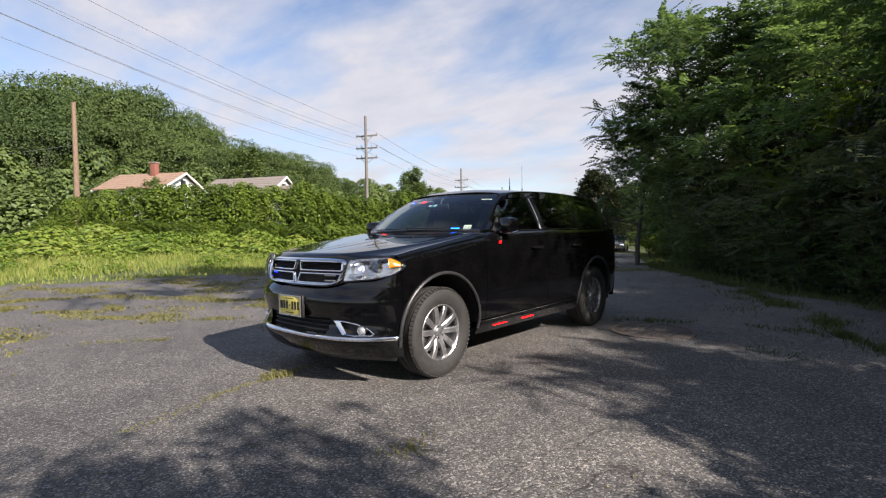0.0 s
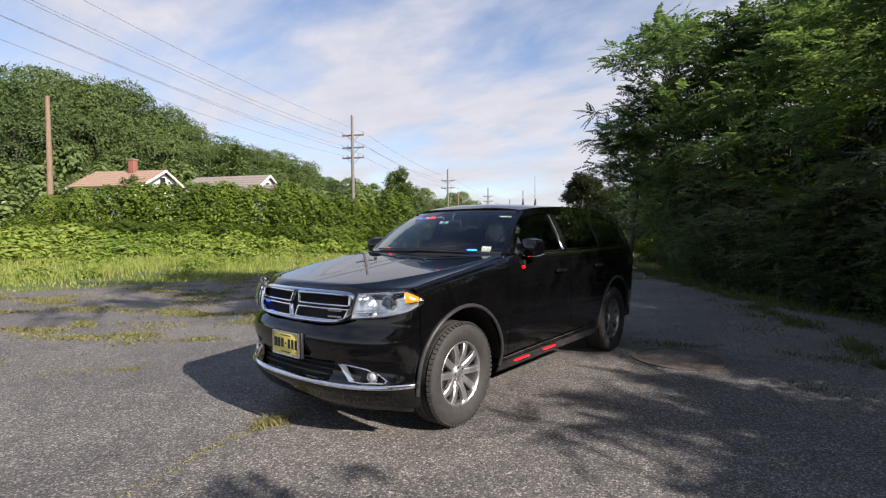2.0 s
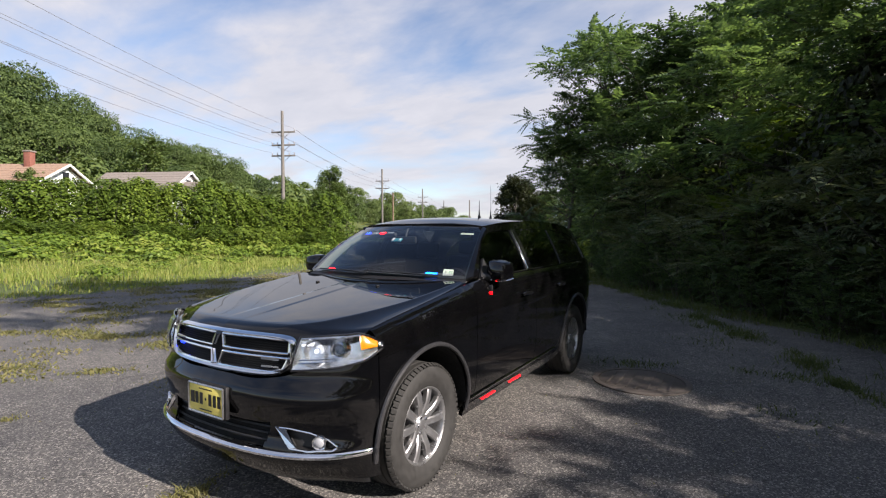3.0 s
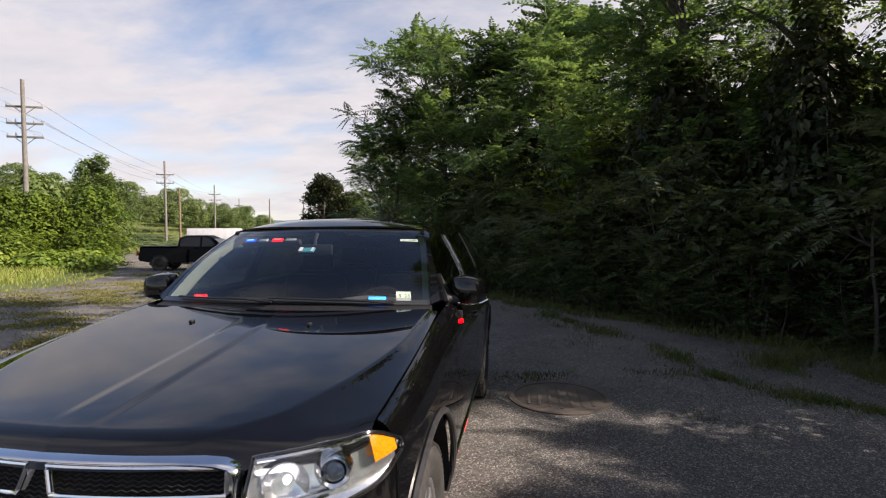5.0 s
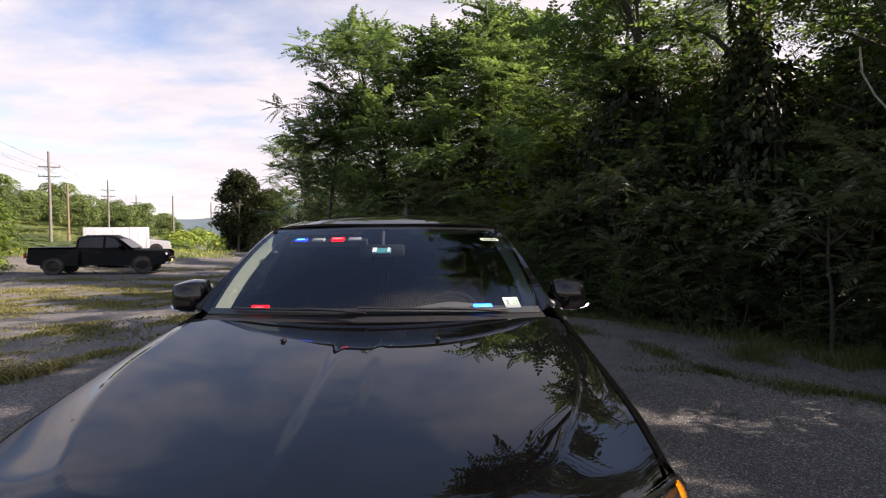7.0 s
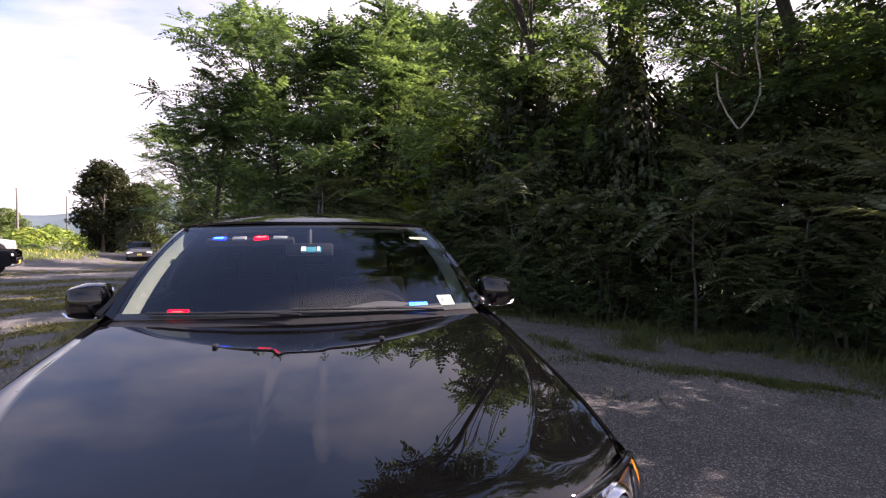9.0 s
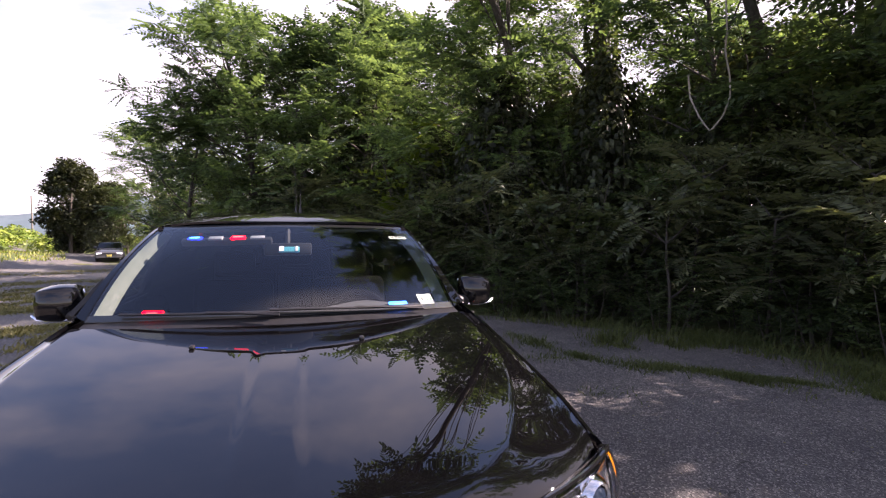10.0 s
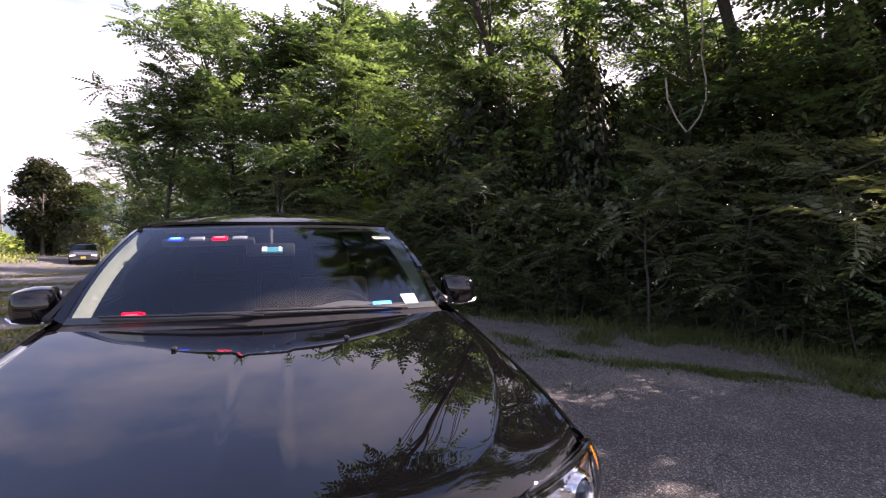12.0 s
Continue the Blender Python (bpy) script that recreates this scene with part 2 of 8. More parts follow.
M_NEEDLE = leaf_material("pine_needle", (0.026, 0.044, 0.024), (0.045, 0.072, 0.036), (0.08, 0.115, 0.05), (0.9, 1.0, 0.4), 0.2)
M_PAINT = car_paint("black_car_paint", (0.0018, 0.0018, 0.0022), (0.0075, 0.0070, 0.0070))
M_PAINT2 = car_paint("dark_truck_paint", (0.0022, 0.0022, 0.0026), (0.004, 0.004, 0.004))
M_PAINT2.node_tree.nodes["Principled BSDF"].inputs["Coat Weight"].default_value = 0.14
M_SILVER = car_paint("silver_car_paint", (0.33, 0.34, 0.36), (0.42, 0.42, 0.43))
M_GREYCAR = car_paint("grey_car_paint", (0.06, 0.062, 0.066), (0.09, 0.09, 0.092))
M_WHITE = plain("white_panel_paint", (0.44, 0.45, 0.47), 0.4, vary=0.06, scale=3)
M_CHROME = plain("chrome", (0.82, 0.82, 0.84), 0.07, 1.0, vary=0.05, scale=12)
M_ALLOY = plain("silver_alloy", (0.52, 0.52, 0.53), 0.30, 0.9, vary=0.06, scale=25)
M_RUBBER = plain("tyre_rubber", (0.026, 0.0250, 0.0235), 0.75, vary=0.35, scale=24, bump_by=0.2)
M_TRIM = plain("black_plastic", (0.014, 0.014, 0.015), 0.5, vary=0.25, scale=60, bump_by=0.15)
M_LIP = plain("arch_moulding", (0.030, 0.030, 0.032), 0.32, vary=0.2, scale=40)
M_GLOSSTRIM = plain("gloss_black_trim", (0.008, 0.008, 0.009), 0.1, vary=0.2, scale=8, coat=0.6)
M_VOID = plain("dark_recess", (0.006, 0.006, 0.006), 0.9, vary=0.2)
M_DASH = plain("charcoal_dash_vinyl", (0.085, 0.085, 0.088), 0.6, vary=0.2, scale=80, bump_by=0.2)
M_SEAT = plain("charcoal_seat_cloth", (0.006, 0.006, 0.0065), 0.85, vary=0.3, scale=90, bump_by=0.2)
M_SEAT.node_tree.nodes["Principled BSDF"].inputs["Specular IOR Level"].default_value = 0.1
M_LINER = plain("beige_trim_plastic", (0.072, 0.090, 0.068), 0.65, vary=0.08, scale=40)
M_DISC = plain("brake_steel", (0.32, 0.31, 0.30), 0.35, 0.9, vary=0.2)
M_WSCREEN = pane_material("windscreen_glass", (0.66, 0.72, 0.70), 1.5)
M_DARKGLASS = plain("dark_car_glass", (0.004, 0.0045, 0.005), 0.12, vary=0.1)
M_TINT = pane_material("tinted_glass", (0.05, 0.055, 0.06), 1.5)
M_SIDEGLASS = pane_material("light_tint_glass", (0.25, 0.27, 0.27), 1.5)
M_LENS = pane_material("lamp_lens", (0.93, 0.95, 0.96), 1.45)
M_PROJ = plain("projector_glass", (0.02, 0.03, 0.05), 0.03, vary=0.1, coat=1.0)
M_REFLECT = plain("lamp_reflector", (0.80, 0.81, 0.83), 0.20, 0.9, vary=0.08, scale=60)
M_AMBER = plain("amber_lens", (0.80, 0.26, 0.008), 0.15, vary=0.3, scale=160, coat=1.0)
M_PLATE = plain("cream_yellow_plate", (0.78, 0.66, 0.16), 0.4, vary=0.08, scale=14)
M_INK = plain("black_ink", (0.02, 0.02, 0.02), 0.5)
M_STICKER = plain("white_green_sticker", (0.78, 0.84, 0.72), 0.5, vary=0.06)
M_GREENINK = plain("green_ink", (0.08, 0.32, 0.16), 0.5)
M_TAG = plain("white_blue_toll_tag", (0.05, 0.30, 0.38), 0.4, vary=0.1)
M_RED = emit_material("red_led", (1.0, 0.0015, 0.003), 4.5)
M_REDDIM = emit_material("red_led_strip", (1.0, 0.004, 0.006), 4.0)
M_REDCORE = emit_material("red_led_core", (1.0, 0.09, 0.08), 2.4)
M_BLUECORE = emit_material("blue_led_core", (0.05, 0.42, 1.0), 2.6)
M_BLUE = emit_material("blue_led", (0.003, 0.02, 1.0), 4.5)
M_BLUEDIM = emit_material("blue_led_small", (0.004, 0.02, 1.0), 5.0)
M_CYAN = emit_material("cyan_blue_led", (0.002, 0.12, 1.0), 9.0)
M_DRL = emit_material("white_led", (0.95, 0.97, 1.0), 0.7)
M_LEDOFF = plain("clear_led_module", (0.35, 0.36, 0.38), 0.2, vary=0.2, scale=200)
M_SHINGLE = plain("tan_shingle", (0.30, 0.20, 0.14), 0.9, vary=0.2, scale=5)
M_SHINGLE2 = plain("grey_brown_shingle", (0.22, 0.19, 0.165), 0.9, vary=0.2, scale=5)
M_SIDING = plain("white_siding", (0.76, 0.77, 0.78), 0.6, vary=0.05, scale=4)
M_BRICK = plain("red_chimney_brick", (0.22, 0.085, 0.06), 0.85, vary=0.25, scale=9)
M_WIRE = plain("grey_cable", (0.16, 0.16, 0.17), 0.6)
M_PORCELAIN = plain("grey_insulator", (0.3, 0.3, 0.32), 0.3)
M_IRON = plain("rusty_iron_cover", (0.12, 0.10, 0.085), 0.75, 0.3, vary=0.3, scale=20, bump_by=0.4)
M_VINE = bark_material("pale_vine_bark", (0.20, 0.17, 0.14), (0.38, 0.34, 0.29))
M_HUBCAP = plain("dark_wheel_paint", (0.007, 0.007, 0.008), 0.4, vary=0.2)
M_TAIL = plain("red_tail_lens", (0.35, 0.01, 0.01), 0.15, vary=0.1, coat=1.0)


# ---- mesh helpers ----
def np_mesh(name, verts, faces, mat, smooth=False):
    """A mesh from arrays: faces is (m, 3) or (m, 4)."""
    me = bpy.data.meshes.new(name)
    verts = np.asarray(verts, dtype=np.float32)
    faces = np.asarray(faces, dtype=np.int32)
    k = faces.shape[1]
    me.vertices.add(len(verts))
    me.vertices.foreach_set("co", verts.ravel())
    me.loops.add(faces.size)
    me.loops.foreach_set("vertex_index", faces.ravel())
    me.polygons.add(len(faces))
    me.polygons.foreach_set("loop_start", np.arange(0, faces.size, k, dtype=np.int32))
    me.polygons.foreach_set("use_smooth", np.full(len(faces), smooth))
    me.materials.append(mat)
    me.update(calc_edges=True)
    return me


def add(name, me, parent=None, label=""):
    ob = new(name, me)
    if parent is not None:
        ob.parent = parent
    return tagged(ob, label)


def part(name, bm, mat, parent, label="", smooth=True, sharp=40):
    me = bpy.data.meshes.new(name)
    bm.normal_update()
    bm.to_mesh(me)
    bm.free()
    me.materials.append(mat)
    for p in me.polygons:
        p.use_smooth = smooth
    if smooth:
        me.set_sharp_from_angle(angle=radians(sharp))
    return add(name, me, parent, label)


def box_bm(size, at=(0, 0, 0), bevel=0.0, turn=None, seg=2):
    bm = bmesh.new()
    m = Matrix.Translation(at) @ (turn if turn is not None else Matrix.Identity(4)) @ Matrix.Diagonal((*size, 1))
    bmesh.ops.create_cube(bm, size=1.0, matrix=m)
    if bevel:
        bmesh.ops.bevel(bm, geom=bm.edges[:], offset=bevel, segments=seg, affect="EDGES", profile=0.5)
    return bm


def grid_faces(nu, nv, wrap=False):
    i = np.arange(nu if wrap else nu - 1)[:, None]
    j = np.arange(nv - 1)[None, :]
    a = i * nv + j
    b = ((i + 1) % nu) * nv + j
    return np.stack([a, b, b + 1, a + 1], -1).reshape(-1, 4)


def surface(pts):
    """bmesh from an array (nu, nv, 3)."""
    nu, nv, _ = pts.shape
    bm = bmesh.new()
    vs = [bm.verts.new(p) for p in pts.reshape(-1, 3)]
    for f in grid_faces(nu, nv):
        bm.faces.new([vs[k] for k in f])
    return bm


def thicken(bm, d):
    bm.normal_update()
    bmesh.ops.solidify(bm, geom=bm.faces[:], thickness=d)
    return bm


def tube_np(points, radii, sides=8, closed=False, cap=True):
    """Vertices and quads of a tube along a polyline."""
    p = np.asarray(points, float)
    r = np.broadcast_to(np.asarray(radii, float), (len(p),))
    if closed:
        tan = np.roll(p, -1, 0) - np.roll(p, 1, 0)
    else:
        tan = np.gradient(p, axis=0)
    tan /= np.linalg.norm(tan, axis=1, keepdims=True) + 1e-9
    ref = np.array([0, 0, 1.0]) if abs(tan[:, 2]).mean() < 0.8 else np.array([1.0, 0, 0])
    u = np.cross(tan, ref)
    u /= np.linalg.norm(u, axis=1, keepdims=True) + 1e-9
    v = np.cross(tan, u)
    a = np.arange(sides) * 2 * np.pi / sides
    ring = p[:, None] + r[:, None, None] * (np.cos(a)[None, :, None] * u[:, None] + np.sin(a)[None, :, None] * v[:, None])
    n = len(p)
    i = np.arange(n if closed else n - 1)[:, None]
    j = np.arange(sides)[None, :]
    k = (i + 1) % n
    f = np.stack([i * sides + j, k * sides + j, k * sides + (j + 1) % sides, i * sides + (j + 1) % sides], -1).reshape(-1, 4)
    return ring.reshape(-1, 3), f


def tube_bm(points, radii, sides=10, closed=False):
    v, f = tube_np(points, radii, sides, closed)
    bm = bmesh.new()
    vs = [bm.verts.new(p) for p in v]
    for q in f:
        bm.faces.new([vs[k] for k in q])
    if not closed:
        bm.faces.new(vs[:sides])
        bm.faces.new(vs[-sides:][::-1])
    bmesh.ops.recalc_face_normals(bm, faces=bm.faces[:])
    return bm


def lathe_bm(profile, steps=48, axis="x", closed=False):
    """Turn a profile of (along, radius) round an axis."""
    prof = np.asarray(profile, float)
    a = np.arange(steps) * 2 * np.pi / steps
    pts = np.zeros((steps, len(prof), 3))
    c, s = np.cos(a)[:, None] * prof[:, 1], np.sin(a)[:, None] * prof[:, 1]
    order = {"x": (0, 1, 2), "y": (1, 2, 0), "z": (2, 0, 1)}[axis]
    pts[..., order[0]], pts[..., order[1]], pts[..., order[2]] = prof[:, 0], c, s
    bm = bmesh.new()
    vs = [bm.verts.new(p) for p in pts.reshape(-1, 3)]
    for f in grid_faces(steps, len(prof), True):
        bm.faces.new([vs[k] for k in f])
    if closed:
        n = len(prof)
        for i in range(steps):
            j = (i + 1) % steps
            bm.faces.new([vs[i * n + n - 1], vs[j * n + n - 1], vs[j * n], vs[i * n]])
    bmesh.ops.remove_doubles(bm, verts=bm.verts[:], dist=1e-5)
    bmesh.ops.recalc_face_normals(bm, faces=bm.faces[:])
    return bm


def empty(name, m=None):
    e = new(name)
    e.empty_display_size = 0.2
    if m is not None:
        e.matrix_world = m
    return e


def merge_np(chunks):
    vs, fs, n = [], [], 0
    for v, f in chunks:
        vs.append(v)
        fs.append(np.asarray(f) + n)
        n += len(v)
    return np.concatenate(vs), np.concatenate(fs)


def ss(a, b, x):
    t = np.clip((np.asarray(x, float) - a) / (b - a), 0, 1)
    return t * t * (3 - 2 * t)


# ---- land ----
def land_z(x, y):
    """Height of the land: level round the car, falling a little up the road, a wooded hill to the west."""
    x, y = np.asarray(x, float), np.asarray(y, float)
    r = np.hypot(x, y)
    z = -(0.0122 * x + 0.0231 * y) * ss(6, 26, r)
    z = np.clip(z, -6, 3)
    west = -(x * 0.80 - y * 0.35) - 24
    z = z + 1.1 * ss(0, 9, west) * ss(70, 30, y)
    z = z + 13.0 * ss(22, 95, west) * ss(150, 40, y) + 22 * ss(120, 330, west) * ss(40, 62, np.degrees(np.arctan2(-x, y)))
    return z


def build_ground():
    ring = np.concatenate([np.linspace(0, 40, 60), np.geomspace(42, 2600, 46)])
    a = np.linspace(0, 2 * np.pi, 145)[:-1]
    x = (ring[None] * np.cos(a)[:, None])
    y = (ring[None] * np.sin(a)[:, None])
    z = land_z(x, y) - 0.02
    v = np.stack([x, y, z], -1).reshape(-1, 3)
    me = np_mesh("ground", v, grid_faces(len(a), len(ring), True), M_SOIL, True)
    tagged(new("ground", me), "grassy soil round the old paved lot", "ground", kind="structure")


# right-hand edge of the paving, and left-hand edge, by y
RIGHT_EDGE = [(-30, 15.5), (-8, 10.5), (-3, 8.6), (0, 7.6), (2.3, 6.7), (4.2, 6.2), (5.0, 5.5), (6.3, 4.7), (7.2, 3.7), (9.8, 1.7), (13.8, -0.7), (23.4, -4.6), (45, -13.5), (57, -23), (70, -31), (120, -66)]
LEFT_EDGE = [(-30, -16), (-1, -13.2), (3, -12.5), (6, -12.6), (12, -14.2), (16, -16.2), (20, -19), (27, -25.5), (33, -20.5), (40, -17.4), (50, -22.0), (60, -30.5), (70, -38), (120, -75)]


def edge_x(table, y):
    t = np.array(table, float)
    return np.interp(y, t[:, 0], t[:, 1])


def build_pavement():
    ys = np.concatenate([np.arange(-30, 30, 0.3), np.arange(30, 120.1, 1.2)])
    us = np.linspace(0, 1, 90)
    lx = edge_x(LEFT_EDGE, ys) + 0.28 * np.sin(ys * 2.1) + 0.2 * np.sin(ys * 5.3 + 1)
    rx = edge_x(RIGHT_EDGE, ys) + 0.12 * np.sin(ys * 2.7 + 2) + 0.08 * np.sin(ys * 7.1)
    x = lx[:, None] + (rx - lx)[:, None] * us[None]
    y = np.repeat(ys[:, None], len(us), 1)
    z = land_z(x, y) + 0.0
    z[:, 0] -= 0.06
    z[:, -1] -= 0.06
    v = np.stack([x, y, z], -1).reshape(-1, 3)
    me = np_mesh("pavement", v, grid_faces(len(ys), len(us))[:, ::-1], M_ASPHALT, True)
    tagged(new("pavement", me), "cracked, sun-bleached grey asphalt lot", "pavement", kind="structure")


def build_distance():
    """A low ridge where the valley ends, distance haze put into its blue-green."""
    a = np.linspace(radians(-12), radians(70), 120)
    rows = []
    for k, far in enumerate((620, 700, 800, 950)):
        h = (0, 46, 62, 0)[k] * (0.75 + 0.25 * np.sin(a * 7.0) + 0.12 * np.sin(a * 23.0 + 1)) * ss(-12, 4, np.degrees(a))
        rows.append(np.stack([-np.sin(a) * far, np.cos(a) * far, h - 18], -1))
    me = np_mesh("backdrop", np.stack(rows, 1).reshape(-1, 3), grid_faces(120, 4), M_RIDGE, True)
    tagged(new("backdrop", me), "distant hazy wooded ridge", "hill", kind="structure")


# Woods colour shifted to blue: the haze is painted in.
M_RIDGE = plain("haze_tinted_woods", (0.085, 0.125, 0.140), 0.95, vary=0.12, scale=0.05)
build_ground()
build_pavement()
build_distance()


# ---- grass and weeds ----
def blades(points, height, width, seed, lean=0.35, tufts=1, spread=0.0):
    """Grass blades as bent two-piece strips; heights per point."""
    rng = np.random.default_rng(seed)
    p = np.repeat(np.asarray(points, float), tufts, 0)
    n = len(p)
    h = np.repeat(np.broadcast_to(height, (len(points),)), tufts) * rng.uniform(0.5, 1.25, n)
    p = p + np.stack([rng.normal(0, spread, n), rng.normal(0, spread, n), np.zeros(n)], -1)
    a = rng.uniform(0, 2 * np.pi, n)
    side = np.stack([np.cos(a), np.sin(a), np.zeros(n)], -1) * (width * rng.uniform(0.6, 1.3, n))[:, None]
    b = rng.uniform(0, 2 * np.pi, n)
    out = np.stack([np.cos(b), np.sin(b), np.zeros(n)], -1) * (h * rng.uniform(0.05, lean * 2, n))[:, None]
    up = np.stack([np.zeros(n), np.zeros(n), h], -1)
    v = np.stack([p - side, p + side, p + 0.55 * up + 0.3 * out + side * 0.8, p + 0.55 * up + 0.3 * out - side * 0.8, p + up * 0.95 + out], 1)
    i = np.arange(n)[:, None] * 5
    tri = np.concatenate([i + [0, 1, 2], i + [0, 2, 3], i + [3, 2, 4]], 0)
    return v.reshape(-1, 3), tri


def leaf_np(n, rng, size, droop=0.25, vals=None):
    """n broad leaves at the origin, four vertices each, as (n, 4, 3), pointing anywhere near level."""
    a = rng.uniform(0, 2 * np.pi, n)
    d = np.stack([np.cos(a), np.sin(a), rng.normal(-droop, 0.35, n)], -1)
    d /= np.linalg.norm(d, axis=1, keepdims=True)
    s = np.cross(d, np.array([0, 0, 1.0]) + rng.normal(0, 0.45, (n, 3)))
    s /= np.linalg.norm(s, axis=1, keepdims=True) + 1e-9
    k = (size * rng.uniform(0.6, 1.3, n))[:, None]
    fold = np.cross(s, d) * k * 0.10
    return np.stack([np.zeros((n, 3)), d * k * 0.42 + s * k * 0.34 + fold, d * k, d * k * 0.42 - s * k * 0.34 + fold], 1)


def leaves_at(pos, rng, size, droop=0.25):
    v = leaf_np(len(pos), rng, size, droop) + pos[:, None]
    f = np.arange(len(pos) * 4).reshape(-1, 4)
    return v.reshape(-1, 3), f


def scatter(x, y):
    return np.stack([x, y, land_z(x, y)], -1)


def build_grass():
    rng = np.random.default_rng(11)
    # verge beyond the left edge
    y = rng.uniform(-12, 34, 52000)
    t = rng.beta(1.0, 1.6, len(y))
    x = edge_x(LEFT_EDGE, y) + 0.5 - t * 17
    keep = (rng.random(len(x)) < 0.35 + 0.65 * (np.sin(x * 1.1 + y * 0.7) > -0.4))
    p = scatter(x, y)[keep]
    v, f = blades(p, 0.10 + 0.26 * ss(0, 4, edge_x(LEFT_EDGE, p[:, 1]) - p[:, 0]), 0.013, 12)
    tagged(new("verge_grass", np_mesh("verge_grass", v, f, M_GRASS)), "bright rough grass along the lot's sunny verge", "grass", kind="stuff")
    # far verge up the road
    y = rng.uniform(26, 110, 26000)
    x = edge_x(LEFT_EDGE, y) + 1.0 - rng.beta(1, 2, len(y)) * 40
    v, f = blades(scatter(x, y), 0.18, 0.035, 13)
    tagged(new("field_grass", np_mesh("field_grass", v, f, M_GRASS)), "sunlit grass field beyond the parked trucks", "grass", kind="stuff")
    # verge at the trees' feet
    y = rng.uniform(-6, 40, 24000)
    x = edge_x(RIGHT_EDGE, y) - 0.75 + rng.beta(1.1, 2.0, len(y)) * 1.9
    keep = np.sin(y * 2.3) + np.sin(y * 5.9 + x * 2) + rng.normal(0, 0.5, len(y)) > -0.3
    p = scatter(x, y)[keep]
    v, f = blades(p, 0.07 + 0.11 * rng.random(len(p)), 0.007, 14, 0.8)
    tagged(new("shade_grass", np_mesh("shade_grass", v, f, M_GRASS_SHADED)), "sparse shaded grass at the foot of the trees", "grass", kind="stuff")


def along(pts, n, rng, spread):
    """n random points along a polyline, scattered sideways."""
    p = np.asarray(pts, float)
    seg = np.linalg.norm(np.diff(p, axis=0), axis=1)
    s = np.concatenate([[0], np.cumsum(seg)])
    t = rng.uniform(0, s[-1], n)
    # clumped
    t = t + 0.25 * np.sin(t * 7.0) * rng.random(n)
    xy = np.stack([np.interp(t, s, p[:, 0]), np.interp(t, s, p[:, 1])], -1)
    xy = xy + rng.normal(0, 1, (n, 2)) * spread * (0.4 + 1.1 * np.abs(np.sin(t * 1.7 + 1)))[:, None]
    xy = xy + np.stack([np.sin(t * 1.3), np.cos(t * 1.9 + 2)], -1) * spread * 0.9
    k = np.sin(xy[:, 0] * 2.3 + xy[:, 1] * 3.1) + np.sin(xy[:, 0] * 5.1 - xy[:, 1] * 1.9 + 1) + 0.6 * np.sin(t * 9.0)
    return xy[k + rng.normal(0, 0.5, n) > -0.15]


